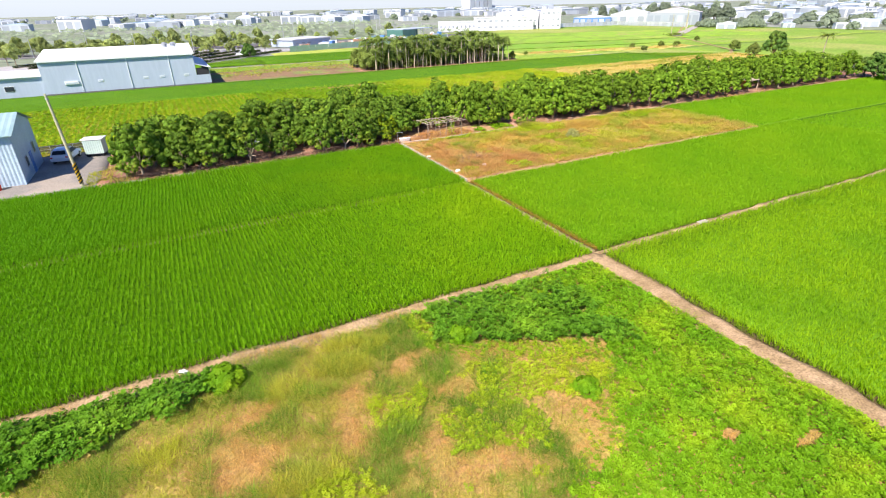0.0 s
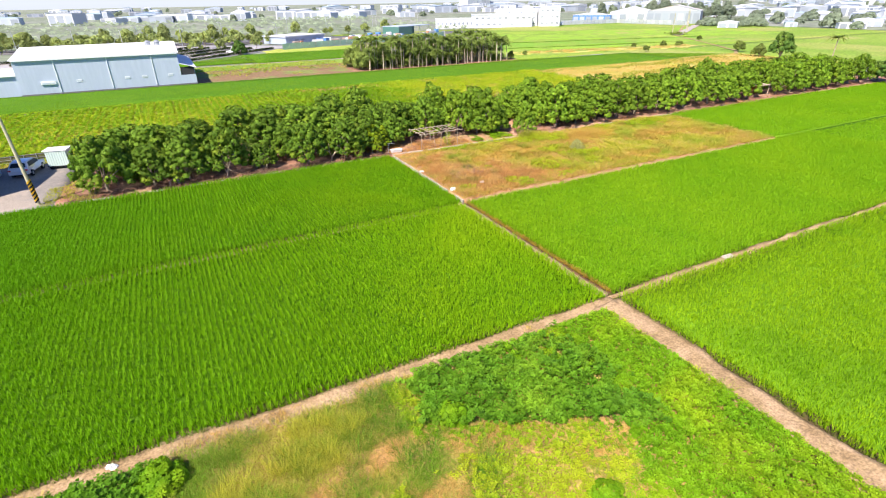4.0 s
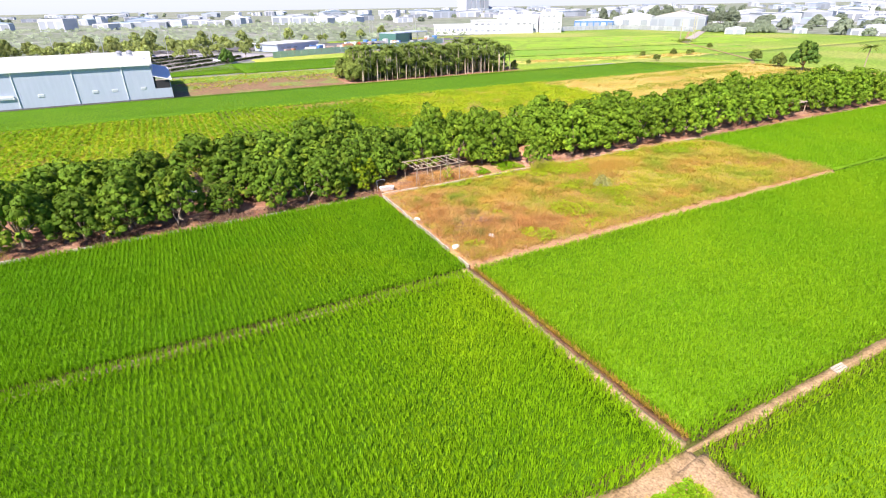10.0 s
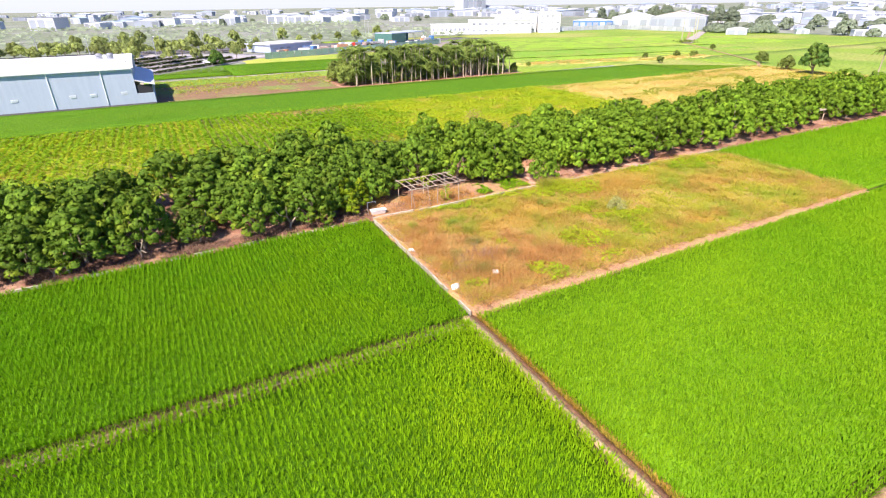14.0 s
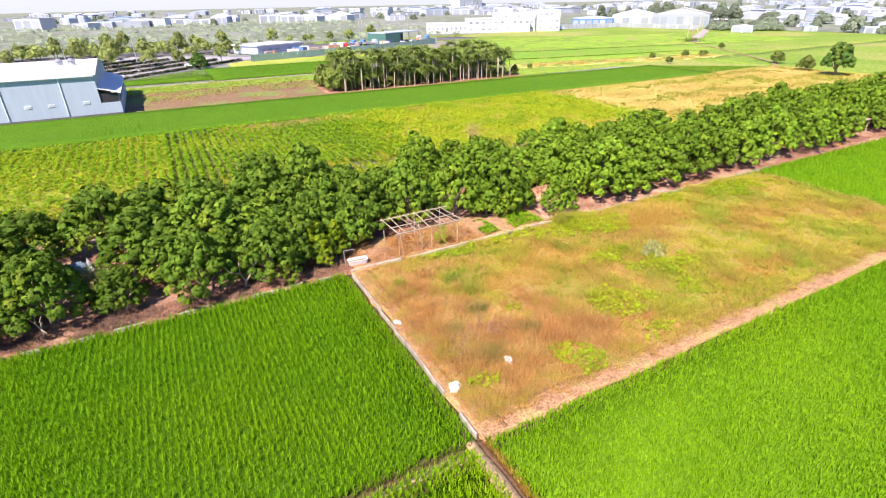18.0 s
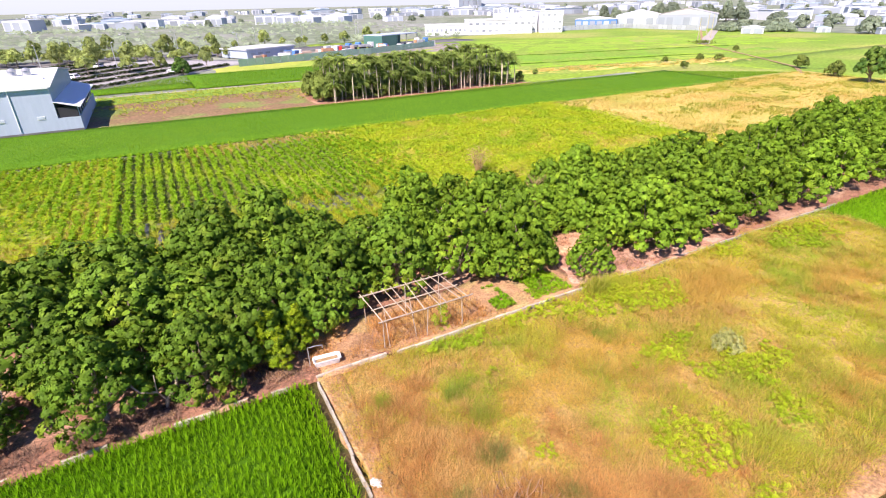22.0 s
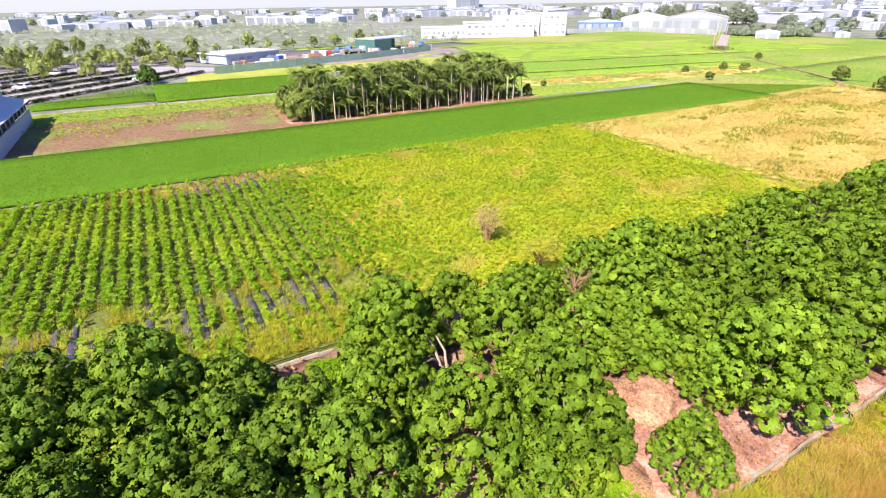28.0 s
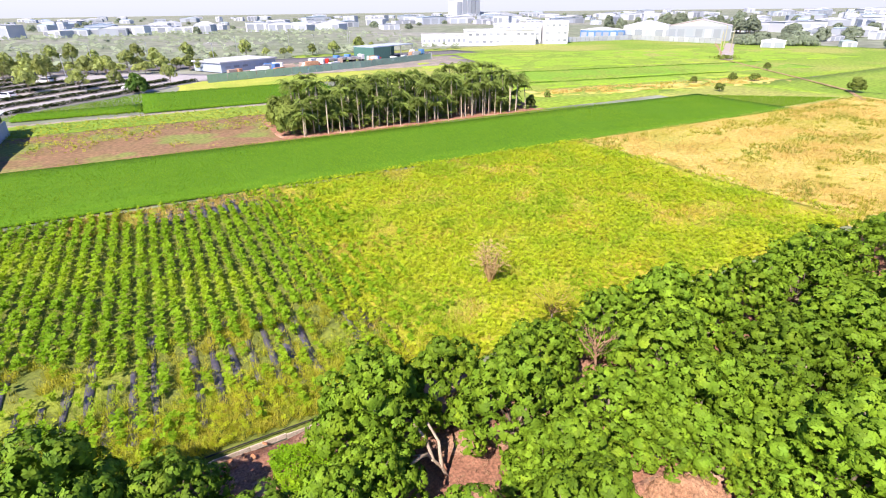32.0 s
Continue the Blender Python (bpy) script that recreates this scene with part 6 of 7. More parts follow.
def bag(x, y, size, seed, label):
    b = thing("plastic_bag", x, y, 0.05, seed * 40, label, "bag", "litter bags")
    bm = bmesh.new()
    bmesh.ops.create_icosphere(bm, subdivisions=3, radius=size)
    for v in bm.verts:
        q = 1 + 0.55 * noise.noise(v.co * (2.2 / size) + Vector((seed * 7, 0, 0)))
        v.co = Vector((v.co.x * q * 1.15, v.co.y * q * 0.8, max(-size * 0.3, v.co.z * q * 0.65)))
    part("sack", bm, PLASTIC_WHITE, b)
    part("tied_end", limb(bmesh.new(), (size * 0.8, 0, 0.05), (size * 1.35, 0.05, size * 0.3), size * 0.28, size * 0.05, 7), PLASTIC_WHITE, b)


bag(0.75, 3.2, 0.3, 1, "crumpled white plastic sack at the plot's edge")
bag(3.95, 3.6, 0.26, 2, "crumpled white plastic sack in dead weeds")
bag(0.6, 9.2, 0.22, 3, "flattened white plastic bag beside the kerb")
bag(-24.2, -16.9, 0.16, 4, "flattened white plastic bag on the path")
pk = thing("plank_bridge", 9.7, -16.75, 0.1, 0, "white boards laid across the bund", "planks")
for k in range(3):
    part("board", boxed(-0.42 + 0.03 * k, 0.42 + 0.05 * k, -0.19 + k * 0.14, -0.08 + k * 0.14, 0, 0.05), KERB, pk)

X, Y = scatter(7.6, 10.4, 28.0, 31.0, 90)
k = value_noise(X, Y, 1.5, 63) > 0.3
leafy("vine_weeds", X[k], Y[k], 0.1 + 0.7 * value_noise(X[k], Y[k], 1.1, 64) * rng.uniform(0.4, 1, k.sum()), WEED_LEAF, "bright green vines over the orchard's edge", "weeds", 5, 0.16, 0.10)
BRICK = surf("broken_orange_brick", (0.50, 0.24, 0.12), (0.42, 0.19, 0.10), 4, 0.95, 0.4, grain=0.25, objrand=0.25)
rub = thing("brick_rubble", 5.6, 31.2, 0.06, 0, "scattered broken orange bricks beside the low wall", "rubble")
bm = boxed(-0.11, 0.11, -0.055, 0.055, -0.03, 0.03, 0.008)
brick_me = bpy.data.meshes.new("brick")
bm.to_mesh(brick_me)
bm.free()
brick_me.materials.append(BRICK)
for i in range(34):
    ob = new("brick", brick_me)
    ob.parent = rub
    ob.matrix_basis = pose(r.gauss(0, 0.9), r.gauss(0, 0.22), r.uniform(0, 0.06), r.uniform(-25, 25), r.uniform(-25, 25), r.uniform(0, 360))
tp = thing("tarpaulin", -14.9, 24.6, 0.35, 12, "crumpled blue and white tarpaulin over a low stack", "tarpaulin")
for nm, mat, x0, x1, z, lab in (("blue_sheet", PANEL_BLUE, -0.8, 0.3, 0.5, "grey-blue sheet"), ("white_sheet", PLASTIC_WHITE, 0.25, 0.5, 0.6, "white sheet")):
    bm = bmesh.new()
    gx = [[bm.verts.new((x0 + (x1 - x0) * i / 7, -0.7 + 1.4 * j / 7, z * (1 - abs(i / 3.5 - 1) ** 4) * (1 - abs(j / 3.5 - 1) ** 4) + 0.08 * noise.noise(Vector((i * 0.9, j * 0.9, z * 9)))
                           + 0.05)) for i in range(8)] for j in range(8)]
    for j in range(7):
        for i in range(7):
            bm.faces.new((gx[j][i], gx[j][i + 1], gx[j + 1][i + 1], gx[j + 1][i]))
    bmesh.ops.solidify(bm, geom=bm.faces[:], thickness=0.01)
    part(nm, bm, mat, tp, lab)
part("pallet", boxed(-0.75, 0.65, -0.6, 0.6, -0.36, 0.04), WOOD, tp)
# vegetable beds
for x0, x1, y0, y1 in ((10.9, 12.2, 16.6, 19.1), (13.5, 16.2, 16.5, 19.0)):
    X, Y = scatter(x0, x1, y0, y1, 90)
    k = value_noise(X, Y, 0.9, 61) > 0.28
    leafy("vegetable_bed", X[k], Y[k], 0.1 + 0.15 * rng.uniform(0, 1, k.sum()), WEED_LEAF, "small bed of bright green vegetables", "vegetables", 5, 0.14, 0.08)
kerb_run("bed_edge", 12.8, 16.4, 12.8, 19.2, "low pale edging between vegetable beds", 0.10, 0.08, 0.7, 0.1, 0.03, CONCRETE)
hp = thing("straw_heap", 20.2, 21.0, 0, 25, "wide rounded heap of dry pinkish straw and soil", "heap")
bm = bmesh.new()
bmesh.ops.create_icosphere(bm, subdivisions=5, radius=1.0)
for v in bm.verts:
    q = 1 + 0.16 * noise.noise(v.co * 1.7) + 0.07 * noise.noise(v.co * 6.0) + 0.04 * noise.noise(v.co * 17.0)
    v.co = Vector((v.co.x * 1.6 * q, v.co.y * 1.4 * q, max(-0.2, v.co.z * 0.8 * q)))
part("mound", bm, HEAP, hp, smooth=True)
X, Y = rng.normal(20.2, 0.8, 900), rng.normal(21.0, 0.7, 900)
q = np.clip(1 - ((X - 20.2) / 1.6) ** 2 - ((Y - 21.0) / 1.4) ** 2, 0, 1)
stuff("straw_litter", blades("straw_litter", np.stack([X, Y, 0.74 * np.sqrt(q)], 1), rng.uniform(0.1, 0.28, 900), 6, 0.016, 1.7, fine=False), HEAP, "loose dry straw strewn over a heap", "straw")
X, Y = scatter(17.6, 30.0, 16.3, 20.5, 30)
k = value_noise(X, Y, 0.8, 190) > 0.45
stuff("straw_litter", blades("straw_litter", np.stack([X[k], Y[k], np.full(k.sum(), 0.05)], 1), rng.uniform(0.1, 0.3, k.sum()), 5, 0.018, 1.8, fine=False), PINK_LITTER, "reddish dead leaves and twigs strewn over pinkish soil", "litter")

# wild reed clump beside the lone tree, dead plant at the field's edge
X, Y = scatter(16.6, 18.0, 15.2, 16.2, 45)
patch("reed_clump", X, Y, rng.uniform(0.8, 1.5, len(X)), OLIVE_GRASS, "tall pale green reeds beside the kerb", "reeds", 6, 0.03, 0.7)
dp = thing("dead_shrub", 23.4, 38.6, 0, 0, "dried tan shrub with thin upright twigs", "shrub")
for k in range(34):
    a = k * 2.4
    w = r.uniform(0.15, 0.55)
    p1 = Vector((w * math.cos(a), w * math.sin(a), r.uniform(0.9, 1.7)))
    p2 = p1 + Vector((0.45 * math.cos(a + r.uniform(-1, 1)), 0.45 * math.sin(a + r.uniform(-1, 1)), r.uniform(0.5, 1.3)))
    part("branch", path_limbs(bmesh.new(), [(0.1 * math.cos(a), 0.1 * math.sin(a), 0), p1, p2], 0.035, 0.010, 5), TAN_TWIG, dp)
P = rng.normal(0, 1, (230, 3)) * np.array([0.55, 0.55, 0.5]) + np.array([0, 0, 2.0])
mesh_part("leaves", rosettes("leaves", P, np.tile([[0.0, 0, 1.0]], (len(P), 1)), 4, 0.18, 0.05), TAN_TWIG, dp)
dt = thing("dry_tree", 23.0, 32.0, 0, 0, "leafless young tree with pale yellow dry leaves", "tree")
part("trunk", limb(bmesh.new(), (0, 0, -0.1), (0, 0, 1.6), 0.07, 0.05), BARK, dt)
for k in range(16):
    a = k * 2.4
    p1 = Vector((0.5 * math.cos(a), 0.5 * math.sin(a), r.uniform(1.8, 2.4)))
    part("branch", path_limbs(bmesh.new(), [(0, 0, 1.4), p1, p1 + Vector((0.6 * math.cos(a + 0.4), 0.6 * math.sin(a + 0.4), r.uniform(0.2, 0.8)))], 0.03, 0.01, 5), TAN_TWIG, dt)
P = rng.normal(0, 1, (170, 3)) * np.array([0.7, 0.6, 0.35]) + np.array([0, 0, 2.5])
mesh_part("leaves", rosettes("leaves", P, np.tile([[0.0, 0, 1.0]], (len(P), 1)), 5, 0.2, 0.07), YELLOW_GRASS, dt)
st = thing("pale_limb", 13.5, 26.6, 0, 0, "pale bare forked limbs of an old tree", "branch")
for pts in ([(0, 0, -0.1), (-0.3, -0.1, 0.7), (-0.8, 0.1, 1.4), (-1.7, 0.2, 1.7)], [(-0.3, -0.1, 0.7), (-0.2, 0.3, 1.6), (-0.5, 0.6, 2.4)], [(-0.8, 0.1, 1.4), (-1.2, -0.3, 1.9), (-1.7, -0.5, 2.0)], [(-0.6, 0.0, 1.1), (-0.7, 0.4, 1.9), (-1.1, 0.5, 2.7)]):
    tube = bpy.data.curves.new("limb", "CURVE")
    tube.dimensions, tube.bevel_depth, tube.bevel_resolution = "3D", 0.065, 2
    sp = tube.splines.new("POLY")
    sp.points.add(len(pts) - 1)
    for q, p in enumerate(pts):
        sp.points[q].co, sp.points[q].radius = (*p, 1), 1.2 - 0.25 * q
    tube.materials.append(WOOD)
    ob = new("limb", tube)
    ob.parent = st
snag = thing("dead_tree", 21.9, 27.6, 0, 0, "bare reddish dead branches rising through the canopy", "tree")
part("trunk", path_limbs(bmesh.new(), [(0, 0, -0.1), (0.1, 0.05, 1.2), (0.0, 0.1, 2.3)], 0.07, 0.05, 7), DEAD, snag)
for k in range(11):
    a = k * 2.4
    p0 = Vector((0.02, 0.08, 1.6 + 0.07 * k))
    p1 = p0 + Vector((0.55 * math.cos(a), 0.55 * math.sin(a), r.uniform(0.4, 0.9)))
    bm = path_limbs(bmesh.new(), [p0, p0.lerp(p1, 0.5) + Vector((0, 0, 0.12)), p1], 0.03, 0.016, 5)
    for q in range(3):
        b = a + r.uniform(-1.2, 1.2)
        path_limbs(bm, [p0.lerp(p1, 0.55 + 0.2 * q), p1 + Vector((0.4 * math.cos(b), 0.4 * math.sin(b), r.uniform(0.15, 0.6)))], 0.014, 0.005, 4)
    part("branch", bm, DEAD, snag)
# crooked pale stems at the orchard's western edge
for x, y, rz, s in ((-6.0, 17.5, 0, 1.0), (-12.4, 18.4, 60, 0.9), (-20.4, 17.3, 200, 0.9), (-21.3, 17.1, 20, 0.7), (-13.2, 19.3, 130, 1.0), (-16.2, 17.4, 300, 0.8)):
    cs = thing("crooked_stem", x, y, 0, rz, "crooked pale forked stem with bare twigs under mango crowns", "trunk", "crooked stems")
    cs.scale = (s, s, s)
    part("trunk", path_limbs(bmesh.new(), [(0, 0, -0.1), (0.12, -0.05, 0.5), (0.5, -0.2, 0.95), (0.75, -0.1, 1.5)], 0.085, 0.055, 7), WOOD, cs)
    for pts in ([(0.1, -0.05, 0.45), (-0.15, -0.2, 1.1), (-0.1, -0.1, 1.9)], [(0.5, -0.2, 0.95), (1.1, -0.35, 1.15), (1.6, -0.3, 1.05)], [(0.75, -0.1, 1.5), (1.15, -0.3, 1.75), (1.4, -0.2, 2.2)], [(-0.15, -0.2, 1.1), (-0.7, -0.35, 1.4), (-1.0, -0.3, 1.9)]):
        part("branch", path_limbs(bmesh.new(), pts, 0.045, 0.02, 6), WOOD, cs)
dull = tree_kind("shrub", 95, 1.3, 0.5, 2.8, SHRUB_LEAF, 40, 9, 0.17, 0.06, 6, 0.05, bark=WOOD)
for x, y, s in ((-13.6, 19.9, 1.0), (-12.6, 20.4, 0.8), (-19.2, 18.6, 0.7)):
    plant(dull, "sparse_shrub", x, y, s, s, x * 50, "sparse dull grey-green shrub with pale twigs", "shrub", "sparse shrubs")
# small open shed at the orchard's far end
sh = thing("field_shed", 67.8, 19.8, 0, 0, "small open field shed with a weathered grey roof", "shed")
for x in (-1.2, 1.2):
    for y in (-0.9, 0.9):
        part("post", boxed(x - 0.05, x + 0.05, y - 0.05, y + 0.05, -0.1, 1.6), WOOD, sh)
part("roof", boxed(-1.5, 1.5, -1.2, 1.2, 1.6, 1.68), WOOD, sh)
part("back_wall", boxed(-1.2, 1.2, 0.95, 1.0, 0, 1.6), RUST_GRASS, sh)

# ---- far side: road, car park, fence, works yard ----
laid(sheet("car_park", -26, 60, 0, 62, 0.0, PALE_ASPHALT, 4.0, 0.3, 0.03, "pale grey car park with long planted strips", category="pavement"), -15, 134, 45)
sheet("road", -300, 130, 206, 224, 0.004, ASPHALT, 8.0, 0.0, 0.0, "wide grey road beyond the car park", category="road", shear=-0.2)
sheet("works_yard", 22, 104, 168, 200, 0.002, YARD, 4.0, 0.3, 0.05, "bare works yard behind a green fence", category="yard", shear=0.3)
for k in range(7):
    x0, x1 = -24 + 1.5 * k, 46 - 1.0 * k
    laid(sheet("kerb_strip", x0, x1, 0.4 + k * 8.4, 1.5 + k * 8.4, 0.14, CONCRETE, 8.0, 0, 0, "pale kerbed planting strip in the car park", category="kerb"), -15, 134, 45)
    X, Y = rng.uniform(x0, x1, 2000), rng.normal(1.0 + k * 8.4, 0.18, 2000)
    leafy("hedge", -15 + 0.7071 * (X - Y), 134 + 0.7071 * (X + Y), rng.uniform(0.15, 0.7, 2000), HEDGE_LEAF, "low dark hedge on a planting strip", "hedge", 5, 0.34, 0.24)
gf = thing("site_fence", 0, 0, 0, 0, "pale green sheet-metal site fence", "fence")
pts = [(19.0, 162.0), (42, 168.5), (65, 175.3), (97, 189)]
for (xa, ya), (xb, yb) in zip(pts, pts[1:]):
    n = int(math.hypot(xb - xa, yb - ya) / 2.4)
    for i in range(n):
        f0, f1 = i / n, (i + 0.97) / n
        bm = bmesh.new()
        vs = [bm.verts.new((xa + (xb - xa) * f, ya + (yb - ya) * f, z)) for f, z in ((f0, 0), (f1, 0), (f1, 2.0), (f0, 2.0))]
        bm.faces.new(vs)
        bmesh.ops.solidify(bm, geom=bm.faces[:], thickness=0.06)
        part("panel", bm, GREEN_FENCE, gf)
shd = thing("open_shed", 86, 206, 0, 25, "dark green open-fronted works shed", "shed")
part("roof", boxed(-11, 11, -5, 5, 4.2, 4.5), PANEL_GREY, shd)
part("back_wall", boxed(-11, 11, 4.7, 5, 0, 4.2), GREEN_STEEL, shd)
part("side_wall", boxed(-11, -10.7, -5, 4.7, 0, 4.2), GREEN_STEEL, shd)
part("front_wall", boxed(-10.7, -2, -5, -4.7, 0, 4.2), GREEN_STEEL, shd)
for x in (-2, 4, 10.8):
    part("post", boxed(x - 0.12, x + 0.12, -4.95, -4.7, 0, 4.2), GALV, shd)


def truck(x, y, rz, paint, label):
    t = thing("truck", x, y, 0, rz, label, "truck", "works trucks")
    part("cab", boxed(1.6, 3.2, -1.0, 1.0, 0.6, 2.4, 0.12), paint, t)
    part("windscreen", boxed(3.2, 3.23, -0.85, 0.85, 1.5, 2.2), GLASS_DARK, t)
    part("bed", boxed(-3.2, 1.4, -1.05, 1.05, 0.9, 1.7, 0.05), GALV, t)
    for wx in (-2.2, -1.2, 2.3):
        for sy in (-1, 1):
            part("wheel", limb(bmesh.new(), (wx, sy * 0.75, 0.45), (wx, sy * 1.0, 0.45), 0.45, 0.45, 12), RUBBER, t)


for x, y, rz, m, lab in ((62, 195, 30, BLUE_STEEL, "blue flatbed truck parked in the works yard"), (67, 197, 40, BLUE_STEEL, "blue flatbed truck parked in the works yard"),
                         (71, 196, 20, WHITE_STEEL, "white flatbed truck parked in the works yard"), (96, 203, 60, WHITE_STEEL, "white flatbed truck parked in the works yard"), (99, 205, 10, BLUE_STEEL, "blue flatbed truck parked in the works yard")):
    truck(x, y, rz, m, lab)
for i, (x, y, w, h, m) in enumerate(((45, 188, 5, 1.2, TILE_ORANGE), (53, 186, 4, 1.6, TILE_ORANGE), (57, 190, 3.5, 2.2, WHITE_STEEL), (92, 196, 7, 1.0, TILE_ORANGE), (76, 193, 4, 1.8, WHITE_STEEL))):
    q = thing("material_stack", x, y, 0, i * 25, "stack of building material in the works yard", "stack", "material stacks")
    for j in range(3):
        part("layer", boxed(-w / 2 + 0.15 * j, w / 2 - 0.1 * j, -1.2, 1.2, h * j / 3, h * (j + 1) / 3 - 0.03, 0.04), m, q)
hall = thing("site_hall", 31, 196, 0, 27, "low grey-roofed site hall", "building")
part("wall", boxed(-10, 10, -7, 7, 0, 2.6), PANEL_GREY, hall)
part("roof", boxed(-10.4, 10.4, -7.4, 7.4, 2.6, 3.0), TOWN_WHITE, hall)
for i in range(6):
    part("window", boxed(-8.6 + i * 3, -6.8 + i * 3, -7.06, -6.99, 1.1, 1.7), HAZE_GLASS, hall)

yard_paint = (TILE_ORANGE, WHITE_STEEL, HEAP, GALV, BLUE_STEEL, WHITE_STEEL, HEAP, RED)
ry_ = random.Random(31)
for i in range(34):
    f = ry_.random()
    x, y = 26 + 72 * f, 173 + 16 * f + ry_.uniform(1, 14)
    w, h = ry_.uniform(0.8, 2.6), ry_.uniform(0.7, 2.2)
    q = thing("material_stack", x, y, 0, ry_.uniform(0, 180), "stack of building material in the works yard", "stack", "material stacks")
    for j in range(2):
        part("layer", boxed(-w + 0.2 * j, w - 0.3 * j, -0.7, 0.7 - 0.2 * j, h * j / 2, h * (j + 1) / 2 - 0.03, 0.04), yard_paint[i % 8], q)
for i, (x, y) in enumerate(((-9.4, 225), (7.2, 233), (-26, 217), (25.8, 205), (65, 268), (69, 240), (38.7, 244), (-46, 200), (-64, 205), (92, 262), (-30, 178), (118, 262), (-12, 176), (104, 300))):
    lp = thing("street_lamp", x, y, 0, 200 + i * 7, "tall grey street lamp with a single arm", "lamp", "street lamps")
    part("mast", limb(bmesh.new(), (0, 0, 0), (0, 0, 7.2), 0.13, 0.08, 8), GALV, lp)
    part("arm", limb(bmesh.new(), (0, 0, 7.15), (1.4, 0, 7.5), 0.06, 0.05, 6), GALV, lp)
    part("lamp_head", boxed(1.2, 2.0, -0.15, 0.15, 7.42, 7.56, 0.03), WHITE_STEEL, lp)
far_bushy = tree_kind("dark_tree", 210, 2.6, 0.3, 4.6, BANYAN, 30, 30, 0.4, 0.24, 6, 0.1)
road_kinds = [tree_kind("road_tree", 200 + i, 2.0, 1.6, 4.8, ROAD_LEAF, 12, 22, 0.5, 0.28, 5, 0.08) for i in range(4)]
rr = random.Random(11)
for i in range(152):
    x = -130 + (i % 38) * 7.0 + rr.uniform(-3, 3)
    y = (166, 184, 210, 238)[i // 38] + rr.uniform(-4, 4) - 0.1 * x
    if 20 < x < 104 and y < 212 or x > 98 or rr.random() < 0.22 or (i < 76 and rr.random() < 0.35) or y < 150 + 0.9 * x:
        continue
    s = rr.uniform(0.7, 1.35)
    plant(road_kinds[i % 4], "roadside_tree", x, y, s, s * rr.uniform(0.9, 1.2), i * 37, "young light green roadside tree", "tree", "roadside trees")
for i in range(74):
    f = rr.random()
    x, y = -92 + 112 * f + rr.uniform(-3, 3), 226 - 26 * f + rr.uniform(-9, 9)
    s = rr.uniform(0.6, 1.15)
    plant(road_kinds[i % 4], "roadside_tree", x, y, s * 1.15, s * rr.uniform(0.75, 1.0), i * 53, "dull green tree in a belt beyond the car park", "tree", "roadside trees")
plant(far_bushy, "dark_tree", 3.6, 152.4, 1.0, 1.0, 30, "dense dark green tree at the corner of the car park", "tree")
for i in range(6):
    a, b = rr.uniform(-20, 40), 5.0 + 8.4 * (i % 5)
    car_at(-15 + 0.7071 * (a - b), 134 + 0.7071 * (a + b), 0.0, 135 + rr.uniform(-6, 6), CAR_WHITE if i % 3 else CAR_GREY, "car parked in the distant car park")

# big lone tree, palm, bushes and track to the east
big = tree_kind("big_tree", 301, 3.4, 1.2, 6.3, BANYAN, 80, 40, 0.30, 0.18, 6, 0.25, tilt=-0.5)
plant(big, "lone_tree", 119.4, 48.3, 0.98, 1.15, 0, "broad dark round tree standing alone", "tree")
for i, (x, y, s) in enumerate(((132.5, 68.7, 0.6), (123.5, 56.5, 0.62), (112, 84.8, 0.36), (118.8, 96.3, 0.3), (129.5, 93.7, 0.36), (133.4, 90.6, 0.4), (76.5, 98.0, 0.25), (160, 104, 0.35), (96, 12, 0.6), (98, 15, 0.8), (101, 18, 0.6))):
    plant(shrub_kinds[i % 3] if i < 8 else big, "field_bush", x, y, s if i >= 8 else s * 2, s if i >= 8 else s * 2, i * 33, "dark bush standing in the fields", "bush", "field bushes")
plant(palm_kinds[5], "coconut_palm", 110.6, 31.8, 1.25, 1.05, 0, "single tall palm in the far field", "palm")
bm = bmesh.new()
tp = [(123.5, 63.0), (134.5, 71.0), (153, 96), (176, 128), (205, 150), (252, 186)]
prev = None
for i in range(len(tp) - 1):
    for kk in range(12):
        a, b = [Vector((*tp[i], 0)).lerp(Vector((*tp[i + 1], 0)), (kk + e) / 12) for e in (0, 1)]
        d = (b - a).normalized()
        sd = Vector((-d.y, d.x, 0)) * (0.45 + 0.2 * noise.noise(a * 0.3))
        bm.faces.new([bm.verts.new(p + Vector((0, 0, 0.07))) for p in (a + sd, a - sd, b - sd, b + sd)])
me = bpy.data.meshes.new("farm_track")
bm.to_mesh(me)
bm.free()
me.materials.append(DIRT)
tagged(new("farm_track", me), "pale dirt track across the far fields", "path", kind="structure")
bm = bmesh.new()
for kk in range(40):
    a, b = [Vector((175.5, 127.2, 0)).lerp(Vector((252.5, 178.5, 0)), (kk + e) / 40) for e in (0, 1)]
    rim = [Vector((-0.55, 0.83, 0)) * (1.9 + 0.5 * noise.noise(p * 0.2)) for p in (a, b)]
    bm.faces.new([bm.verts.new(p + Vector((0, 0, 0.14))) for p in (a + rim[0], a - rim[0], b - rim[1], b + rim[1])])
bmesh.ops.remove_doubles(bm, verts=bm.verts[:], dist=0.01)
me = bpy.data.meshes.new("dirt_road")
bm.to_mesh(me)
bm.free()
me.materials.append(PINK_WALL)
tagged(new("dirt_road", me), "pale pinkish dirt road leading to the works", "road", kind="structure")
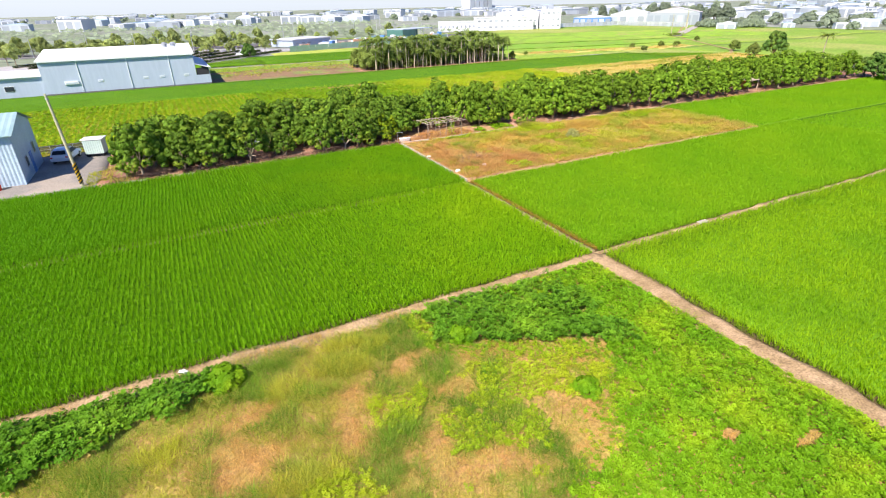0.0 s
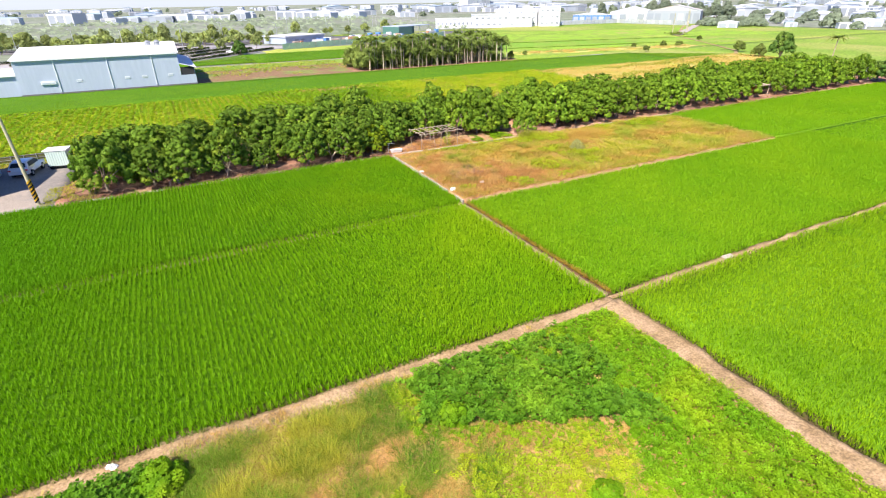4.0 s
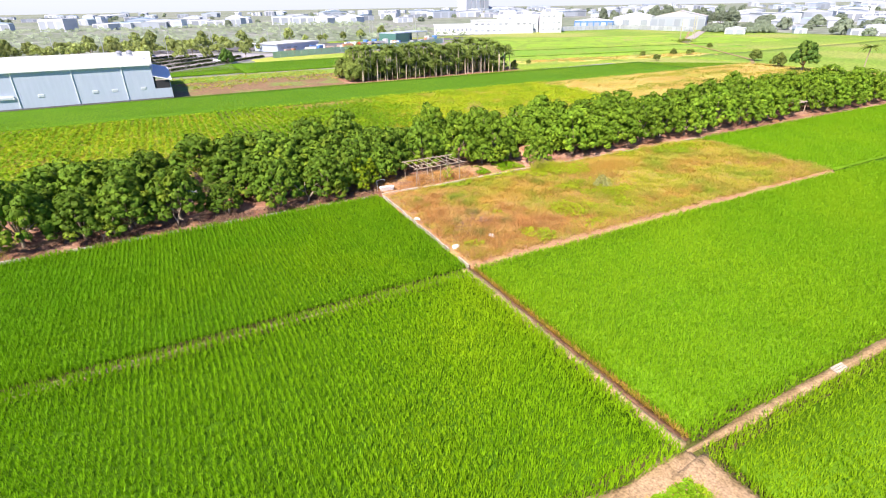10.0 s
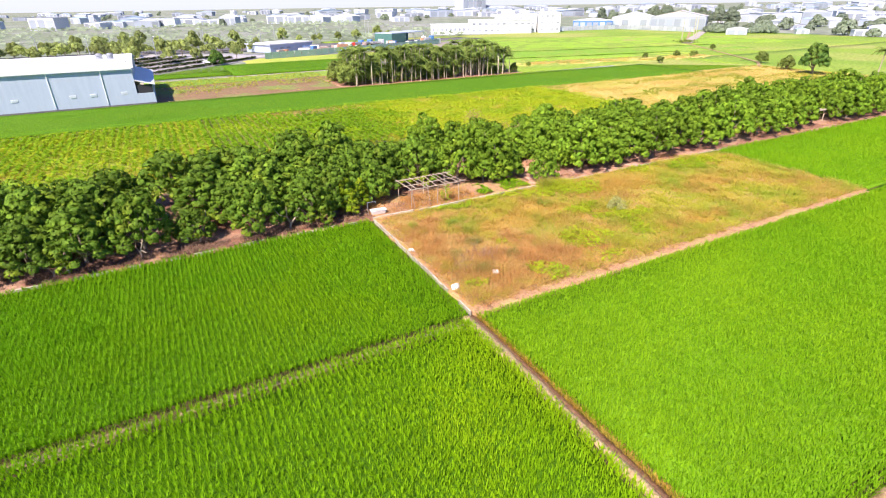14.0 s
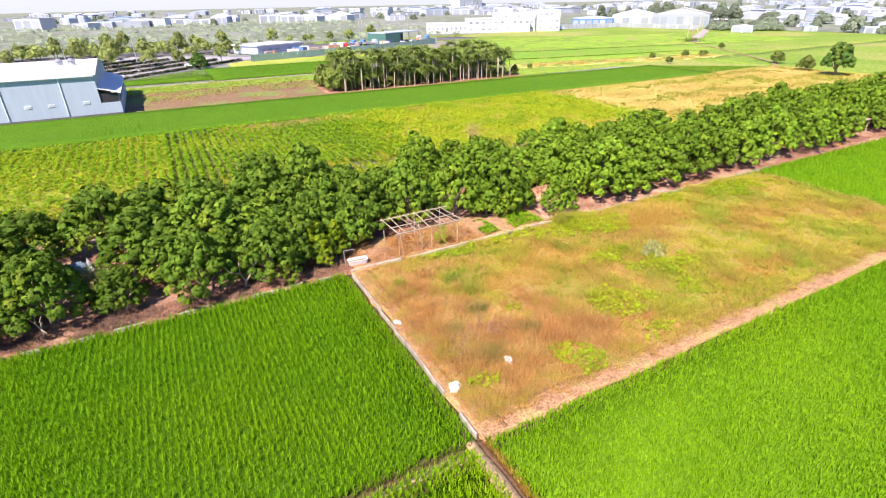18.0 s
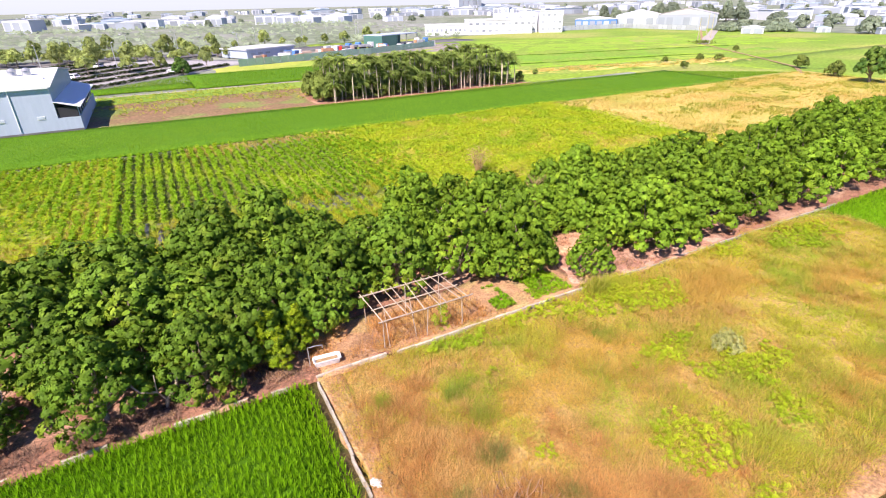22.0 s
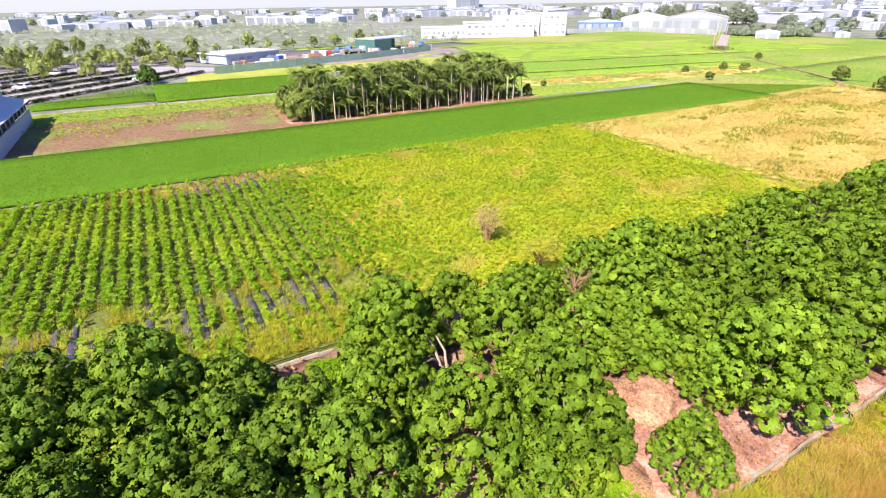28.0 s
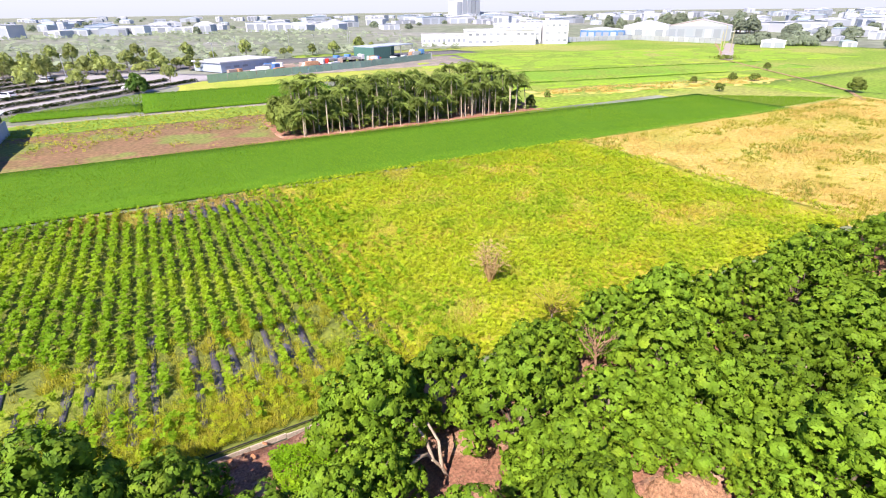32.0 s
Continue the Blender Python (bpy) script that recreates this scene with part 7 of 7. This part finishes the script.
for i, (x, y, h) in enumerate(((180.0, 133.2, 8.5), (205.0, 146.0, 9.0), (226.0, 163.5, 9.0))):
    up = thing("utility_pole", x, y, 0, 30, "weathered concrete utility pole beside the dirt road", "pole", "utility poles")
    part("post", limb(bmesh.new(), (0, 0, -0.2), (0, 0, h), 0.19, 0.13, 8), POLE, up)
    part("crossarm", boxed(-0.9, 0.9, -0.06, 0.06, h - 0.8, h - 0.68), GALV, up)
X, Y = rng.normal(178, 2.2, 160), rng.normal(129.5, 1.6, 160)
leafy("low_weeds", X, Y, 0.2 + 0.9 * rng.uniform(0, 1, 160), SHRUB_LEAF, "dark weeds round the end of the dirt road", "weeds", 6, 0.5, 0.3)

# ---- white factory and its neighbours ----
def block(parent, x0, x1, y0, y1, h, wall_mat, roof_mat, storeys=2, bays=8, name="wing"):
    w = part(name, boxed(x0, x1, y0, y1, -0.2, h), wall_mat, parent)
    part("roof", boxed(x0 - 0.2, x1 + 0.2, y0 - 0.2, y1 + 0.2, h, h + 0.35), roof_mat, w)
    step = (x1 - x0) / bays
    for s in range(storeys):
        for i in range(bays):
            z = h * (s + 0.35) / storeys
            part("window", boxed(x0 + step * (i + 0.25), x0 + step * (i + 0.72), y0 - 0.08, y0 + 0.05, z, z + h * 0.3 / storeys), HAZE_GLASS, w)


fac = thing("white_factory", 165, 243, 0, -29.2 + 4, "white flat-roofed factory with a tower block", "factory")
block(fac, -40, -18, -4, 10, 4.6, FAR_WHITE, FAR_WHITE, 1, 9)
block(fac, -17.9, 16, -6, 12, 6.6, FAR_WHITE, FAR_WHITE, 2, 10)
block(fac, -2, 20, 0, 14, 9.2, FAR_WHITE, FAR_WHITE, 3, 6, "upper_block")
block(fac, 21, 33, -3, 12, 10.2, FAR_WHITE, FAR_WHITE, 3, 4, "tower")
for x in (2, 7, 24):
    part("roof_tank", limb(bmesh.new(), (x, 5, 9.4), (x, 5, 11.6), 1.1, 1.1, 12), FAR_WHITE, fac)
wl_ = thing("boundary_wall", 0, 0, 0, 0, "long low white boundary wall", "wall")
for (xa, ya), (xb, yb), n in (((200, 237), (243, 230), 16), ((243, 230), (248, 180), 18)):
    for i in range(n):
        a, b = Vector((xa, ya, 0)).lerp(Vector((xb, yb, 0)), i / n), Vector((xa, ya, 0)).lerp(Vector((xb, yb, 0)), (i + 0.96) / n)
        bm = bmesh.new()
        vs = [bm.verts.new(p) for p in (a, b, b + Vector((0, 0, 2.4)), a + Vector((0, 0, 2.4)))]
        bm.faces.new(vs)
        bmesh.ops.solidify(bm, geom=bm.faces[:], thickness=0.3)
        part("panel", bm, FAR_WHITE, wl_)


def gable_hall(name, x, y, rz, w, d, h, rise, wall_mat, roof_mat, label, category="building", group="", posts=0):
    g = thing(name, x, y, 0, rz, label, category, group)
    part("wall", boxed(-w / 2, w / 2, -d / 2, d / 2, -0.2, h), wall_mat, g)
    bm = bmesh.new()
    for sg in (-1, 1):
        vs = [bm.verts.new(p) for p in ((sg * (w / 2 + 0.3), -d / 2 - 0.3, h), (sg * (w / 2 + 0.3), d / 2 + 0.3, h), (0, d / 2 + 0.3, h + rise), (0, -d / 2 - 0.3, h + rise))]
        bm.faces.new(vs)
    vs = [bm.verts.new(p) for p in ((-w / 2, -d / 2 - 0.05, h), (w / 2, -d / 2 - 0.05, h), (0, -d / 2 - 0.05, h + rise))]
    bm.faces.new(vs)
    part("roof", bm, roof_mat, g)
    for i in range(posts):
        px = -w / 2 + w * (i + 0.5) / posts
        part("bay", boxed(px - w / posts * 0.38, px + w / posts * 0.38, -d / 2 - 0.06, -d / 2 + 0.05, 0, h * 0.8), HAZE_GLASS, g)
    return g


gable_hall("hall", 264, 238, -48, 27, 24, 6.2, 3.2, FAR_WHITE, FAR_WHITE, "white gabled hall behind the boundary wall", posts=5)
gable_hall("hall", 270, 209, -55, 30, 24, 7.0, 3.2, FAR_GREY, FADED_ROOF, "open hall with a faded orange and blue roof", posts=7)
gable_hall("hall", 240, 250, -45, 24, 14, 4.6, 1.4, BLUE_STEEL, FAR_WHITE, "low blue shed with a pale roof", posts=6)
gable_hall("hut", 244, 153, -60, 9, 6, 2.6, 0.8, FAR_WHITE, FAR_WHITE, "small white hut in the far field", posts=2)
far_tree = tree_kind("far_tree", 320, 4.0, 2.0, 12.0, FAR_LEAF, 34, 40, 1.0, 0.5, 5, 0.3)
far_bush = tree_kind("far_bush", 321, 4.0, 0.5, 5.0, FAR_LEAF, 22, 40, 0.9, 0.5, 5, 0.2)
for i in range(60):
    f = rr.random() * 0.62
    x, y = 300 + 95 * f + rr.uniform(-8, 12), 293 - 95 * f + rr.uniform(-8, 12)
    s = rr.uniform(0.6, 1.05)
    plant(far_tree, "distant_tree", x, y, s, s * rr.uniform(0.7, 1.1), i * 51, "tall feathery distant tree with haze in its green", "tree", "distant trees")
for i in range(34):
    f = rr.random()
    x, y = 252 + 14 * f + rr.uniform(-6, 6), 174 - 28 * f + rr.uniform(-4, 10)
    s = rr.uniform(0.4, 0.75)
    plant(far_bush, "distant_bush", x, y, s, s * rr.uniform(0.8, 1.3), i * 51, "bush beside the far field with haze in its green", "bush", "distant bushes")
X, Y = scatter(-420, 160, 228, 560, 0.022)
k = value_noise(X * 0.35, Y, 9.0, 91) > 0.5
P = np.stack([X, Y, rng.uniform(0.2, 1.8, len(X))], 1)[k]
stuff("scrub", rosettes("scrub", P, np.tile([[0.0, -0.4, 0.9]], (len(P), 1)), 8, 1.8, 1.0), FAR_LEAF, "bands of scrub beyond the road, haze in their green", "scrub")
# town, its haze carried by the wall, roof and leaf colours
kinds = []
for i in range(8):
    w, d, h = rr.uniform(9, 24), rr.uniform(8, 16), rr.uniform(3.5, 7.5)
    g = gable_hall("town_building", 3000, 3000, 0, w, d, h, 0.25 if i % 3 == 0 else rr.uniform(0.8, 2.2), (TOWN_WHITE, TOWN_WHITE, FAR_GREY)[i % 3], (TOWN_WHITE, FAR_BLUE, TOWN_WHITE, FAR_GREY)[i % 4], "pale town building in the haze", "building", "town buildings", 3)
    kinds.append(g)
centre = Vector((-8, -12))
north = math.atan2(0.873, 0.488)


def town_site():
    """A bearing and distance in the town: close behind the fields to the east, far across the plain to the west."""
    f = rr.uniform(-0.82, 0.82) if rr.random() < 0.72 else rr.uniform(0.5, 0.82)
    first = 540 if f < 0.05 else 640 if f < 0.45 else 300
    dd = first + (1700 - first) * rr.random() ** 1.5
    return centre.x + dd * math.cos(north - f), centre.y + dd * math.sin(north - f), dd


for g in kinds:
    x, y, dd = town_site()
    g.matrix_basis = pose(x, y, 0, 0, 0, rr.uniform(-40, 10))
for i in range(285):
    x, y, dd = town_site()
    s = rr.uniform(0.7, 1.5) * (0.42 if dd < 450 else 1.0)
    cp = copy_thing(kinds[rr.randrange(8)], pose(x, y, 0, 0, 0, rr.uniform(-60, 10)))
    cp.scale = (s * rr.uniform(0.8, 1.5), s, rr.uniform(0.7, 1.4) * (0.5 if dd < 450 else 1.0))
for i in range(150):
    x, y, dd = town_site()
    s = rr.uniform(0.6, 1.3)
    plant(far_bush, "distant_tree", x, y, s, s * rr.uniform(0.7, 1.2), i * 51, "tree among town buildings with haze in its green", "tree", "town trees")
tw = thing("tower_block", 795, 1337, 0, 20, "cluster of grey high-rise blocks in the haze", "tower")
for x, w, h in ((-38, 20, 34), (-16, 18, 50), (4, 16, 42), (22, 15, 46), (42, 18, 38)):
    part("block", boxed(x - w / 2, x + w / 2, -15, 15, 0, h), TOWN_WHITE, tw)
